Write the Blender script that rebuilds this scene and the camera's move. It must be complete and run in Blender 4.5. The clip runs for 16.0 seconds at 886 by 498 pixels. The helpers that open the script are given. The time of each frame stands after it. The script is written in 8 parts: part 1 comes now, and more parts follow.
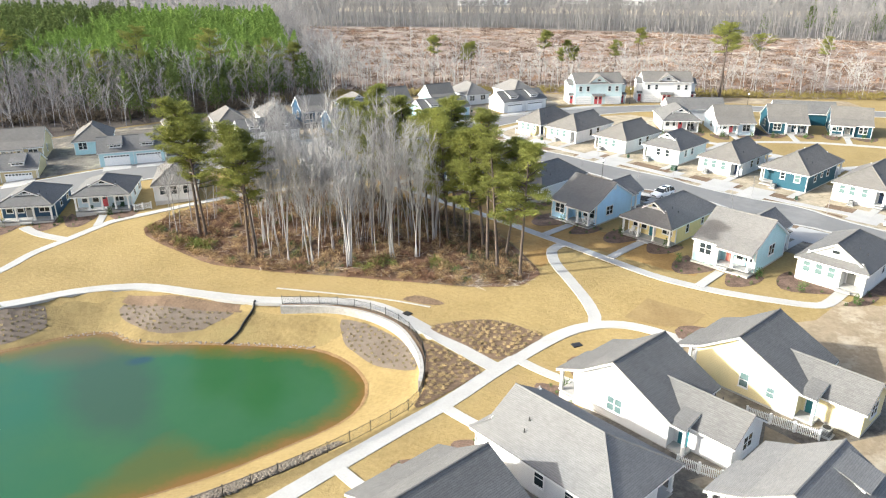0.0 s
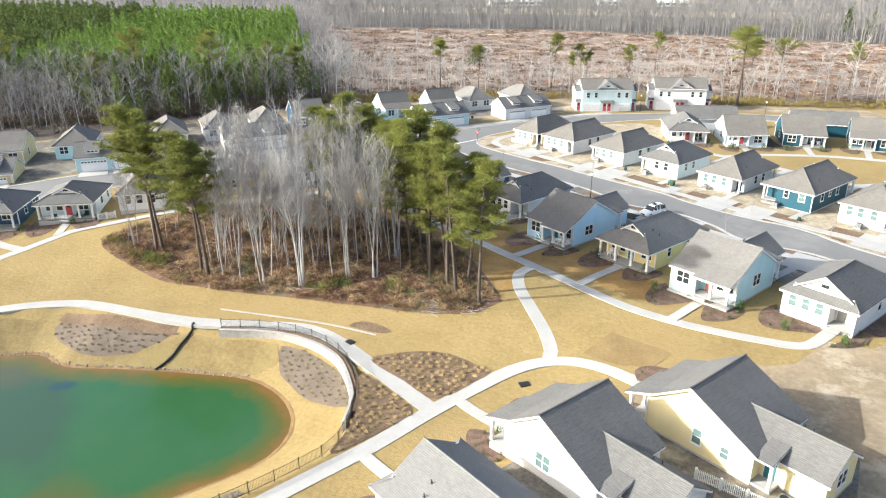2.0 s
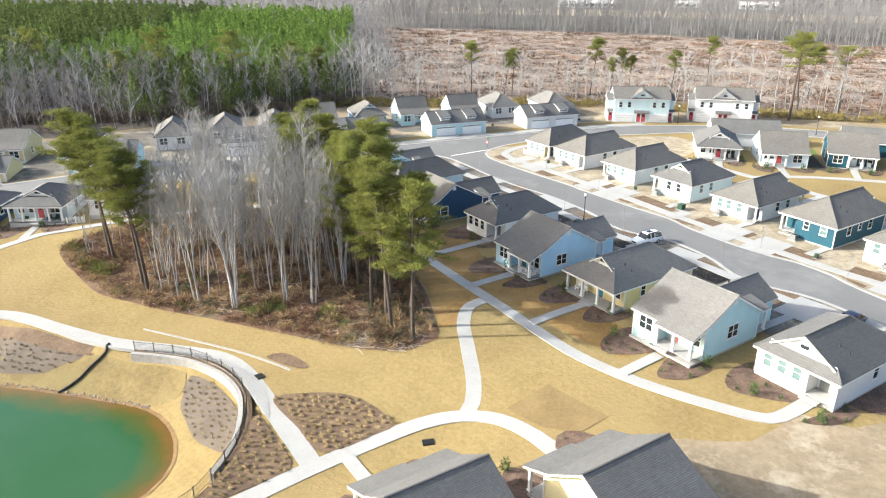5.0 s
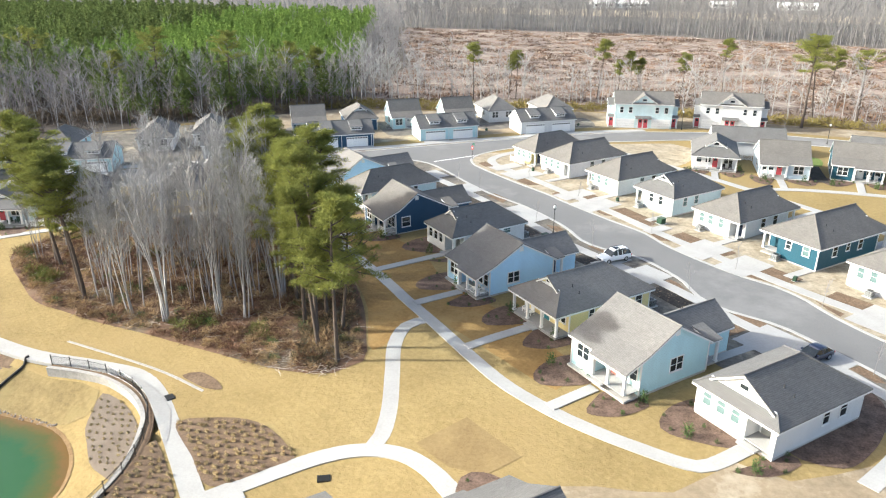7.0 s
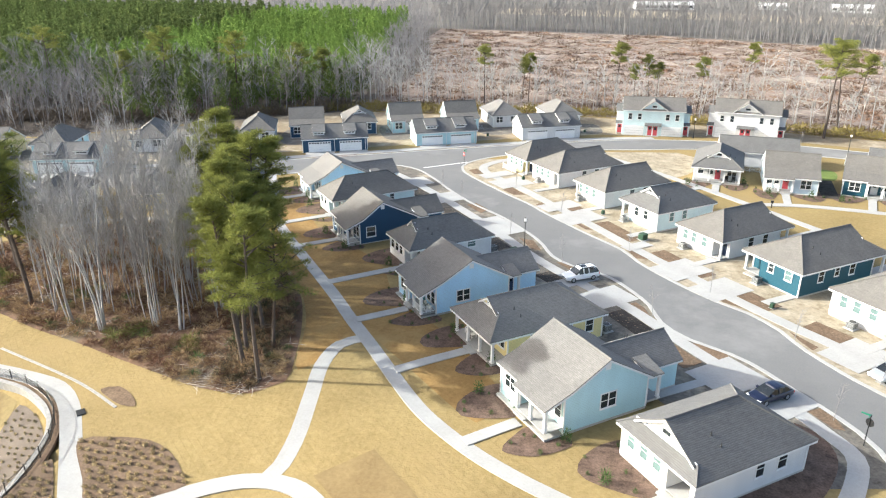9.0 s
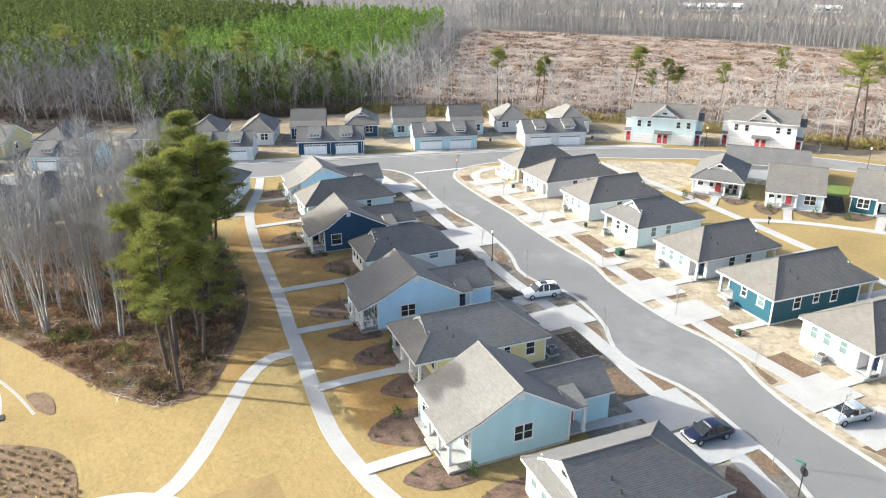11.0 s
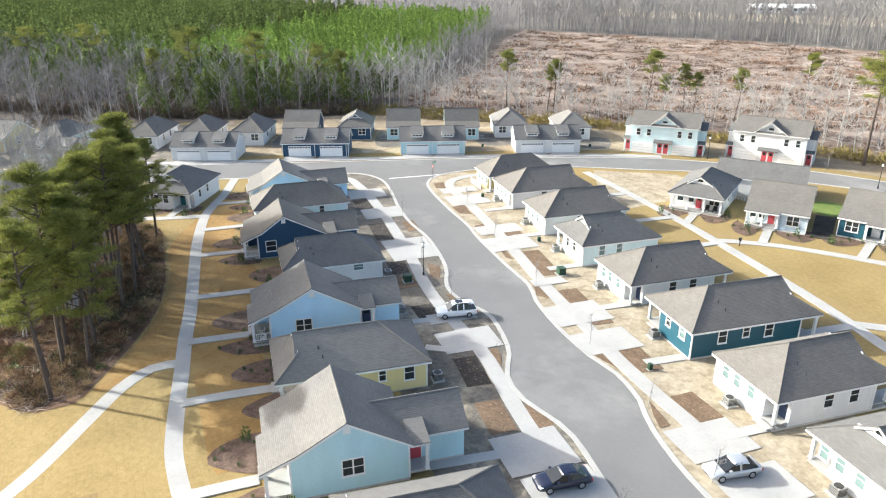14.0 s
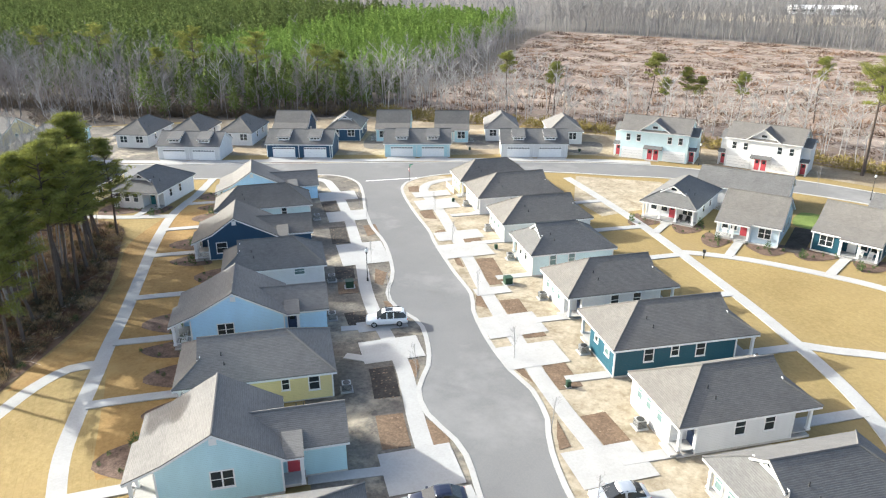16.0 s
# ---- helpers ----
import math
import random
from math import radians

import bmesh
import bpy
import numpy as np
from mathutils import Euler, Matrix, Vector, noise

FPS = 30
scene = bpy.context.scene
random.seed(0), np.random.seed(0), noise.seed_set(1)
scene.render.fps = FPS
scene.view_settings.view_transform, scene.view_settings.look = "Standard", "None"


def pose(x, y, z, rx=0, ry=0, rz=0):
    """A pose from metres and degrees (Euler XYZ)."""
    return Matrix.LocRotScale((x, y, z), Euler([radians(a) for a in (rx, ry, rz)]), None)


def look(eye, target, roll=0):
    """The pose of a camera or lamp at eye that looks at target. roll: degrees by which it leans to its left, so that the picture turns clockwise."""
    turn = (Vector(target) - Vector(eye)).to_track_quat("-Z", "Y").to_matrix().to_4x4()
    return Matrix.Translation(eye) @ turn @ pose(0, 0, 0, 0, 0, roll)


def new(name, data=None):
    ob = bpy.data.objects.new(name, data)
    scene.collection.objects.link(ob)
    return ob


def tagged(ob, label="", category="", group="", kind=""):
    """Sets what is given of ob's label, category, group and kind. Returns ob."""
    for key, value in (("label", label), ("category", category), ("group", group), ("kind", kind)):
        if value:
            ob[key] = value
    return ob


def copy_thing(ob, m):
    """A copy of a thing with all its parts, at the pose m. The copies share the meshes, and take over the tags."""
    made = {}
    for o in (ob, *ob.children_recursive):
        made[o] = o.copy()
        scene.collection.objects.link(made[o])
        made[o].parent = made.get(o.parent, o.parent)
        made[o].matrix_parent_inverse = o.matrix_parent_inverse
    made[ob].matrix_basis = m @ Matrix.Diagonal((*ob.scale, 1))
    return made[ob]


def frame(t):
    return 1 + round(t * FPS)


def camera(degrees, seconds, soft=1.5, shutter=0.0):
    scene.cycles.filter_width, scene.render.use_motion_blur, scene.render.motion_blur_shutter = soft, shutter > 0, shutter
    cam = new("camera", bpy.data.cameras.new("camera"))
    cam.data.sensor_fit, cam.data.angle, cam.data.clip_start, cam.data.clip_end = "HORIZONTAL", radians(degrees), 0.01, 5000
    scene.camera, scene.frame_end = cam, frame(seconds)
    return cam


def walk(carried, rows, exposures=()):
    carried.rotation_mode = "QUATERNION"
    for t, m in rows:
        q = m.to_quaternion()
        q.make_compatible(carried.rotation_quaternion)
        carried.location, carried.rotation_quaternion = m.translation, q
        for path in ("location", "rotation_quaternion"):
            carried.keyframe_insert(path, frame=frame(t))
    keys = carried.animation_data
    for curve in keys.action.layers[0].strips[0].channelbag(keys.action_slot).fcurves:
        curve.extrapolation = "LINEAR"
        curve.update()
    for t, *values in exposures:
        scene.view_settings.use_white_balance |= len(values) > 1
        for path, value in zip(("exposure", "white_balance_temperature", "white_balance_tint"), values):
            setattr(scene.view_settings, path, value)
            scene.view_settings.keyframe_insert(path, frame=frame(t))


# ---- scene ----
cam = camera(63.8, 16.0, soft=1.15)
EXPOSURE = 0.95
METRES, EYE, TILT, LEAN, TURN = 100.0, 38.0, -22.0, 0.0, 0.0
ROWS = [
    (0.0, 0.0, 0.0, 0.0, 0.0, 0.0, 0.0),
    (0.5, 0.0251, 0.0172, 0.0075, 0.5, 0.0, -0.2),
    (1.0, 0.0502, 0.0345, 0.0148, 0.96, 0.01, -0.4),
    (1.5, 0.0756, 0.0517, 0.0221, 2.05, -0.01, -0.83),
    (2.0, 0.1009, 0.0688, 0.0293, 2.85, -0.02, -1.15),
    (2.5, 0.1264, 0.0859, 0.036, 3.74, -0.04, -1.5),
    (3.0, 0.1513, 0.1032, 0.0427, 5.09, -0.08, -2.06),
    (3.5, 0.1768, 0.1205, 0.049, 6.17, -0.11, -2.52),
    (4.0, 0.2025, 0.1383, 0.0553, 7.07, -0.13, -2.88),
    (6.5, 0.3293, 0.226, 0.0884, 11.47, -0.43, -4.57),
    (7.0, 0.3546, 0.2436, 0.0951, 12.0, -0.47, -4.78),
    (7.5, 0.3792, 0.2612, 0.1018, 13.03, -0.56, -5.19),
    (8.0, 0.4044, 0.2793, 0.1089, 14.15, -0.66, -5.62),
    (8.5, 0.4304, 0.2974, 0.1158, 14.89, -0.71, -5.88),
    (11.0, 0.553, 0.3805, 0.151, 19.74, -1.27, -7.74),
    (11.5, 0.5779, 0.3975, 0.1586, 20.37, -1.34, -7.98),
    (12.0, 0.6023, 0.4144, 0.1659, 21.65, -1.55, -8.44),
    (12.5, 0.6281, 0.4316, 0.1732, 22.6, -1.7, -8.76),
    (13.0, 0.6522, 0.4487, 0.1802, 23.63, -1.88, -9.12),
    (13.5, 0.6772, 0.4662, 0.1877, 24.48, -2.03, -9.4),
    (14.0, 0.7021, 0.4837, 0.195, 25.35, -2.18, -9.69),
    (14.5, 0.7269, 0.5015, 0.2026, 25.92, -2.29, -9.87),
    (15.0, 0.7511, 0.5189, 0.2097, 26.92, -2.46, -10.22),
    (15.5, 0.7765, 0.5366, 0.2175, 28.0, -2.66, -10.59),
    (16.0, 0.8015, 0.5539, 0.2247, 28.76, -2.79, -10.83),
]
walk(cam, [(t, pose(0, 0, EYE, TILT, LEAN, TURN) @ pose(METRES * x, METRES * y, METRES * z, 90 + pitch, roll, yaw)) for t, x, y, z, yaw, pitch, roll in ROWS],
     exposures=[(0.0, EXPOSURE - 0.02), (8.0, EXPOSURE), (13.0, EXPOSURE + 0.03), (16.0, EXPOSURE + 0.05)])

# ---- light ----
SUN_FROM, SUN_UP = 189.0, 24.5          # degrees: where the sun stands, from +x to the left, and its height
world = bpy.data.worlds.new("sky")
scene.world = world
world.use_nodes = True
wt = world.node_tree
sky = wt.nodes.new("ShaderNodeTexSky")
sky.sky_type, sky.sun_disc = "NISHITA", False
sky.sun_elevation, sky.sun_rotation = radians(SUN_UP), radians(90.0 - SUN_FROM)
sky.air_density, sky.dust_density, sky.ozone_density = 0.7, 3.6, 0.4
haze = wt.nodes.new("ShaderNodeMix")
haze.data_type, haze.blend_type = "RGBA", "MULTIPLY"
haze.inputs[0].default_value, haze.inputs[7].default_value = 1.0, (0.975, 1.0, 0.965, 1)
wt.links.new(sky.outputs[0], haze.inputs[6])
wt.links.new(haze.outputs[2], wt.nodes["Background"].inputs[0])
wt.nodes["Background"].inputs[1].default_value = 0.228
sun = new("sun", bpy.data.lights.new("sun", "SUN"))
sun.data.energy, sun.data.angle, sun.data.color = 4.9, radians(0.6), (0.975, 1.0, 0.955)
sun.matrix_world = look((0, 0, 200), (200 * -math.cos(radians(SUN_FROM)), 200 * -math.sin(radians(SUN_FROM)), 200 - 200 * math.tan(radians(SUN_UP))))


# ---- materials ----
def shader(name, rough=0.8, metal=0.0, spec=0.3):
    m = bpy.data.materials.new(name)
    m.use_nodes = True
    nt = m.node_tree
    b = nt.nodes["Principled BSDF"]
    b.inputs["Roughness"].default_value, b.inputs["Metallic"].default_value = rough, metal
    b.inputs["Specular IOR Level"].default_value = spec
    return m, nt, b


def node(nt, kind, **values):
    n = nt.nodes.new(kind)
    for key, value in values.items():
        n.inputs[key].default_value = value
    return n


def mixed(nt, fac, a, b, blend="MIX"):
    n = nt.nodes.new("ShaderNodeMix")
    n.data_type, n.blend_type = "RGBA", blend
    for socket, value in ((n.inputs[0], fac), (n.inputs[6], a), (n.inputs[7], b)):
        if isinstance(value, bpy.types.NodeSocket):
            nt.links.new(value, socket)
        elif isinstance(value, tuple):
            socket.default_value = (*value, 1)
        else:
            socket.default_value = value
    return n.outputs[2]


def spread(nt, value, low, high):
    n = node(nt, "ShaderNodeMapRange", **{"From Min": low, "From Max": high})
    nt.links.new(value, n.inputs[0])
    return n.outputs[0]


def grain(nt, scale, detail=4.0, rough=0.6, coord="Object", squash=(1, 1, 1)):
    tc = nt.nodes.new("ShaderNodeTexCoord")
    mp = nt.nodes.new("ShaderNodeMapping")
    mp.inputs["Scale"].default_value = squash
    nt.links.new(tc.outputs[coord], mp.inputs[0])
    n = node(nt, "ShaderNodeTexNoise", Scale=scale, Detail=detail, Roughness=rough)
    nt.links.new(mp.outputs[0], n.inputs["Vector"])
    return n.outputs[0]


def relief(nt, b, height, strength, distance):
    n = node(nt, "ShaderNodeBump", Strength=strength, Distance=distance)
    nt.links.new(height, n.inputs["Height"])
    nt.links.new(n.outputs[0], b.inputs["Normal"])


def mottled(name, dark, light, coarse, fine, rough=0.9, bump=0.03, third=None, third_scale=0.05, squash=(1, 1, 1), spec=0.2):
    """A surface that varies at a coarse and a fine scale between two colours, with blotches of a third."""
    m, nt, b = shader(name, rough, 0, spec)
    c, f = grain(nt, coarse, 5), grain(nt, fine, 4, 0.7, squash=squash)
    col = mixed(nt, spread(nt, c, 0.35, 0.65), dark, light)
    col = mixed(nt, 0.55, col, mixed(nt, spread(nt, f, 0.3, 0.7), dark, light))
    if third:
        col = mixed(nt, spread(nt, grain(nt, third_scale, 6, 0.65), 0.52, 0.66), col, third)
    nt.links.new(col, b.inputs["Base Color"])
    if bump:
        relief(nt, b, f, 0.7, bump)
    return m


def tinted(name, color, vary=0.25, rough=0.8, scale=6.0, metal=0.0, spec=0.3, by_object=True, islands=0.0, bump=0.0):
    """A colour with mild grain, differing a little from object to object."""
    m, nt, b = shader(name, rough, metal, spec)
    n = spread(nt, grain(nt, scale, 5), 0.3, 0.7)
    low, high = tuple(v * (1 - vary) for v in color), tuple(min(1, v * (1 + vary)) for v in color)
    col = mixed(nt, n, low, high)
    if islands:
        g = nt.nodes.new("ShaderNodeNewGeometry")
        col = mixed(nt, islands, col, mixed(nt, g.outputs["Random Per Island"], tuple(v * 0.55 for v in color), tuple(min(1, v * 1.5) for v in color)))
    if by_object:
        o = nt.nodes.new("ShaderNodeObjectInfo")
        col = mixed(nt, 0.35, col, mixed(nt, o.outputs["Random"], tuple(v * 0.65 for v in color), tuple(min(1, v * 1.35) for v in color)))
    nt.links.new(col, b.inputs["Base Color"])
    if bump:
        relief(nt, b, grain(nt, scale * 4, 4), 0.6, bump)
    return m


def siding(name, color):
    """Painted lap siding: boards 0.17 m high, with a shadow line under each."""
    m, nt, b = shader(name, 0.55, 0, 0.35)
    tc = nt.nodes.new("ShaderNodeTexCoord")
    sep = nt.nodes.new("ShaderNodeSeparateXYZ")
    nt.links.new(tc.outputs["Object"], sep.inputs[0])
    d = nt.nodes.new("ShaderNodeMath")
    d.operation, d.inputs[1].default_value = "DIVIDE", 0.17
    nt.links.new(sep.outputs[2], d.inputs[0])
    f = nt.nodes.new("ShaderNodeMath")
    f.operation = "FRACT"
    nt.links.new(d.outputs[0], f.inputs[0])
    stain = spread(nt, grain(nt, 0.8, 5, 0.6, squash=(1, 1, 0.3)), 0.3, 0.75)
    col = mixed(nt, stain, tuple(v * 0.9 for v in color), color)
    col = mixed(nt, spread(nt, f.outputs[0], 0.12, 0.0), col, tuple(v * 0.6 for v in color))
    nt.links.new(col, b.inputs["Base Color"])
    inv = nt.nodes.new("ShaderNodeMath")
    inv.operation, inv.inputs[0].default_value = "SUBTRACT", 1.0
    nt.links.new(f.outputs[0], inv.inputs[1])
    relief(nt, b, inv.outputs[0], 0.6, 0.015)
    return m


def shingles(name, dark, light):
    """Asphalt shingles in courses 0.16 m high, laid by the roof's own slope (UV in metres)."""
    m, nt, b = shader(name, 0.9, 0, 0.25)
    tc = nt.nodes.new("ShaderNodeTexCoord")
    sep = nt.nodes.new("ShaderNodeSeparateXYZ")
    nt.links.new(tc.outputs["UV"], sep.inputs[0])
    wob = node(nt, "ShaderNodeTexNoise", Scale=1.3, Detail=6.0)
    nt.links.new(tc.outputs["UV"], wob.inputs["Vector"])
    row = nt.nodes.new("ShaderNodeMath")
    row.operation, row.inputs[1].default_value = "MULTIPLY", 1 / 0.16
    nt.links.new(sep.outputs[1], row.inputs[0])
    shift = nt.nodes.new("ShaderNodeMath")
    shift.operation, shift.inputs[1].default_value = "MULTIPLY_ADD", 0.9
    nt.links.new(wob.outputs[0], shift.inputs[0])
    nt.links.new(row.outputs[0], shift.inputs[2])
    f = nt.nodes.new("ShaderNodeMath")
    f.operation = "PINGPONG"
    f.inputs[1].default_value = 0.5
    nt.links.new(shift.outputs[0], f.inputs[0])
    tabs = node(nt, "ShaderNodeTexNoise", Scale=1.0, Detail=3.0, Roughness=0.7)
    mp = nt.nodes.new("ShaderNodeMapping")
    mp.inputs["Scale"].default_value = (1.6, 5.0, 1)
    nt.links.new(tc.outputs["UV"], mp.inputs[0])
    nt.links.new(mp.outputs[0], tabs.inputs["Vector"])
    n1 = spread(nt, grain(nt, 0.5, 6, 0.65), 0.3, 0.7)
    n2 = spread(nt, grain(nt, 14.0, 3, 0.7), 0.3, 0.7)
    col = mixed(nt, spread(nt, tabs.outputs[0], 0.35, 0.65), dark, light)
    col = mixed(nt, 0.4, col, mixed(nt, n1, tuple(v * 0.85 for v in dark), tuple(v * 1.1 for v in light)))
    col = mixed(nt, 0.25, col, mixed(nt, n2, tuple(v * 0.6 for v in dark), tuple(v * 1.3 for v in light)))
    col = mixed(nt, spread(nt, f.outputs[0], 0.13, 0.0), col, tuple(v * 0.93 for v in dark))
    nt.links.new(col, b.inputs["Base Color"])
    relief(nt, b, f.outputs[0], 0.7, 0.022)
    return m



def sod():
    """Dormant sod: mottled at two scales, with the faint seams of its laid strips and scuffed patches."""
    m, nt, b = shader("dormant_grass", 0.95, 0, 0.1)
    dark, light = (0.198, 0.143, 0.062), (0.318, 0.240, 0.110)
    c, f = grain(nt, 0.11, 5), grain(nt, 2.0, 4, 0.7)
    col = mixed(nt, spread(nt, c, 0.35, 0.65), dark, light)
    col = mixed(nt, 0.6, col, mixed(nt, spread(nt, f, 0.3, 0.7), dark, light))
    col = mixed(nt, spread(nt, grain(nt, 0.045, 6, 0.65), 0.50, 0.68), col, (0.265, 0.195, 0.092))
    tc = nt.nodes.new("ShaderNodeTexCoord")
    mp = nt.nodes.new("ShaderNodeMapping")
    mp.inputs["Rotation"].default_value = (0, 0, radians(38))
    nt.links.new(tc.outputs["Object"], mp.inputs[0])
    br = node(nt, "ShaderNodeTexBrick", **{"Scale": 1.0, "Mortar Size": 0.05, "Mortar Smooth": 0.8, "Brick Width": 30.0, "Row Height": 0.62})
    br.inputs["Color1"].default_value, br.inputs["Color2"].default_value, br.inputs["Mortar"].default_value = (0.47, 0.47, 0.47, 1), (0.53, 0.53, 0.53, 1), (0.37, 0.36, 0.34, 1)
    nt.links.new(mp.outputs[0], br.inputs["Vector"])
    col = mixed(nt, spread(nt, grain(nt, 0.3, 3), 0.35, 0.7), col, mixed(nt, 0.5, col, br.outputs[0], "OVERLAY"))
    nt.links.new(col, b.inputs["Base Color"])
    relief(nt, b, f, 0.8, 0.13)
    return m


def leafy(m, share):
    """Lets part of the light through a leaf material."""
    nt = m.node_tree
    b, out = nt.nodes["Principled BSDF"], nt.nodes["Material Output"]
    through_leaf = nt.nodes.new("ShaderNodeBsdfTranslucent")
    nt.links.new(b.inputs["Base Color"].links[0].from_socket, through_leaf.inputs[0])
    both = nt.nodes.new("ShaderNodeMixShader")
    both.inputs[0].default_value = share
    nt.links.new(b.outputs[0], both.inputs[1])
    nt.links.new(through_leaf.outputs[0], both.inputs[2])
    nt.links.new(both.outputs[0], out.inputs[0])
    return m


LAWN = sod()
CONCRETE = mottled("concrete", (0.312, 0.307, 0.295), (0.40, 0.395, 0.382), 0.35, 5.0, rough=0.85, bump=0.004)
KERB = mottled("kerb_concrete", (0.32, 0.313, 0.298), (0.42, 0.412, 0.392), 0.4, 5.0, rough=0.85, bump=0.004)
ASPHALT = mottled("asphalt", (0.140, 0.139, 0.138), (0.185, 0.184, 0.181), 0.12, 9.0, rough=0.9, bump=0.006, third=(0.225, 0.222, 0.217), third_scale=0.07)
LINE = tinted("road_paint", (0.7, 0.7, 0.68), 0.1)
MULCH = mottled("mulch", (0.042, 0.028, 0.022), (0.205, 0.138, 0.104), 0.9, 5.0, bump=0.06)
BLACK_BARK = mottled("black_bark", (0.018, 0.016, 0.014), (0.085, 0.074, 0.064), 0.7, 4.0, bump=0.06)
STRAWBED = mottled("bark_bed", (0.078, 0.052, 0.035), (0.215, 0.148, 0.097), 0.5, 4.0, bump=0.05)
STONEBED = mottled("gravel_bed", (0.098, 0.077, 0.060), (0.180, 0.147, 0.118), 0.5, 8.0, bump=0.04)
SOIL = mottled("dark_soil", (0.060, 0.053, 0.045), (0.205, 0.185, 0.158), 0.35, 2.5, bump=0.08, third=(0.37, 0.32, 0.24), third_scale=0.16)
SAND = mottled("sandy_soil", (0.180, 0.143, 0.092), (0.44, 0.385, 0.295), 0.35, 1.6, bump=0.06, third=(0.20, 0.165, 0.11), third_scale=0.3)
LITTER = mottled("leaf_litter", (0.060, 0.036, 0.024), (0.21, 0.128, 0.082), 0.3, 2.0, bump=0.12, third=(0.165, 0.138, 0.10), third_scale=0.09)
FOREST_LITTER = mottled("dark_litter", (0.070, 0.056, 0.045), (0.16, 0.132, 0.108), 0.2, 2.0, bump=0.1)
FAR_LITTER = mottled("grey_litter", (0.085, 0.076, 0.068), (0.17, 0.155, 0.14), 0.03, 0.3, bump=0.1)
CLEARED = mottled("cleared_ground", (0.118, 0.082, 0.064), (0.285, 0.222, 0.182), 0.10, 0.8, bump=0.25, third=(0.33, 0.27, 0.225), third_scale=0.06, squash=(0.35, 2.6, 1))
STRAW_SOD = mottled("straw_sod", (0.175, 0.100, 0.034), (0.335, 0.212, 0.080), 0.25, 2.4, bump=0.06, third=(0.30, 0.205, 0.085), third_scale=0.09)
GREEN_GRASS = mottled("green_grass", (0.09, 0.125, 0.03), (0.175, 0.23, 0.065), 0.4, 3.0, bump=0.05)
PATCH = mottled("thin_sod", (0.160, 0.110, 0.050), (0.252, 0.182, 0.086), 0.3, 3.0, bump=0.05)
DIRT = mottled("grey_dirt", (0.085, 0.076, 0.066), (0.19, 0.172, 0.15), 0.4, 2.5, bump=0.06, third=(0.30, 0.265, 0.21), third_scale=0.25)
WEEDY = mottled("worn_grass", (0.175, 0.135, 0.088), (0.315, 0.252, 0.172), 0.3, 1.6, bump=0.08, third=(0.37, 0.315, 0.235), third_scale=0.2)
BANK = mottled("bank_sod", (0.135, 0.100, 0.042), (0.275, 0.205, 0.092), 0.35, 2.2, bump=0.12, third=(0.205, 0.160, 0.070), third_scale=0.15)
ROOF_GREY = shingles("grey_shingles", (0.106, 0.099, 0.091), (0.188, 0.177, 0.163))
ROOF_DARK = shingles("charcoal_shingles", (0.090, 0.088, 0.086), (0.168, 0.165, 0.161))
ROOF_WARM = shingles("weathered_shingles", (0.124, 0.118, 0.111), (0.212, 0.203, 0.191))
ROOF_PALE = shingles("pale_grey_shingles", (0.122, 0.121, 0.119), (0.200, 0.198, 0.195))
PAINTS = {k: siding(k + "_siding", c) for k, c in {
    "white": (0.67, 0.67, 0.665), "pale_blue": (0.46, 0.675, 0.715), "sky_blue": (0.47, 0.715, 0.89), "navy": (0.018, 0.065, 0.125), "teal": (0.011, 0.074, 0.108),
    "yellow": (0.72, 0.60, 0.30), "mint": (0.60, 0.74, 0.75), "tan": (0.56, 0.46, 0.27), "cream": (0.76, 0.65, 0.37), "grey_blue": (0.50, 0.60, 0.66)}.items()}
TRIM = tinted("white_trim", (0.69, 0.69, 0.68), 0.05, 0.5, by_object=False)
FOUNDATION = tinted("foundation_block", (0.42, 0.40, 0.37), 0.2, 0.9, 3.0)
DOORS = {k: tinted(k + "_door", c, 0.08, 0.4, by_object=False) for k, c in {
    "red": (0.50, 0.075, 0.09), "navy": (0.03, 0.05, 0.10), "teal": (0.03, 0.16, 0.19), "white": (0.78, 0.78, 0.77), "grey": (0.25, 0.25, 0.24), "coral": (0.66, 0.22, 0.18)}.items()}
METAL = tinted("grey_metal", (0.36, 0.37, 0.37), 0.15, 0.45, metal=0.7)
BLACK = tinted("black_metal", (0.018, 0.018, 0.018), 0.2, 0.4, spec=0.4)
GREENBOX = tinted("green_box", (0.022, 0.055, 0.032), 0.15, 0.5)
PIPE = tinted("vent_pipe", (0.05, 0.05, 0.05), 0.1, 0.5)
WALLSTONE = mottled("wall_block", (0.24, 0.232, 0.22), (0.42, 0.405, 0.38), 2.2, 6.0, bump=0.03)
ROCK = tinted("grey_rock", (0.22, 0.19, 0.165), 0.35, 0.9, 2.0, islands=0.45)
BARK_PALE = tinted("pale_bark", (0.305, 0.298, 0.297), 0.3, 0.9, 1.2)
BARK_MID = tinted("ash_bark", (0.33, 0.32, 0.308), 0.3, 0.9, 1.2)
BARK_GREY = tinted("grey_bark", (0.25, 0.237, 0.233), 0.3, 0.9, 1.2)
BARK_PINE = tinted("pine_bark", (0.092, 0.072, 0.060), 0.35, 0.9, 1.5)
NEEDLES = leafy(tinted("pine_needles", (0.190, 0.204, 0.054), 0.5, 0.8, 0.35, spec=0.15, islands=0.45), 0.28)
NEEDLES_YOUNG = leafy(tinted("young_needles", (0.160, 0.236, 0.062), 0.4, 0.95, 0.05, spec=0.05, islands=0.35, by_object=False), 0.4)
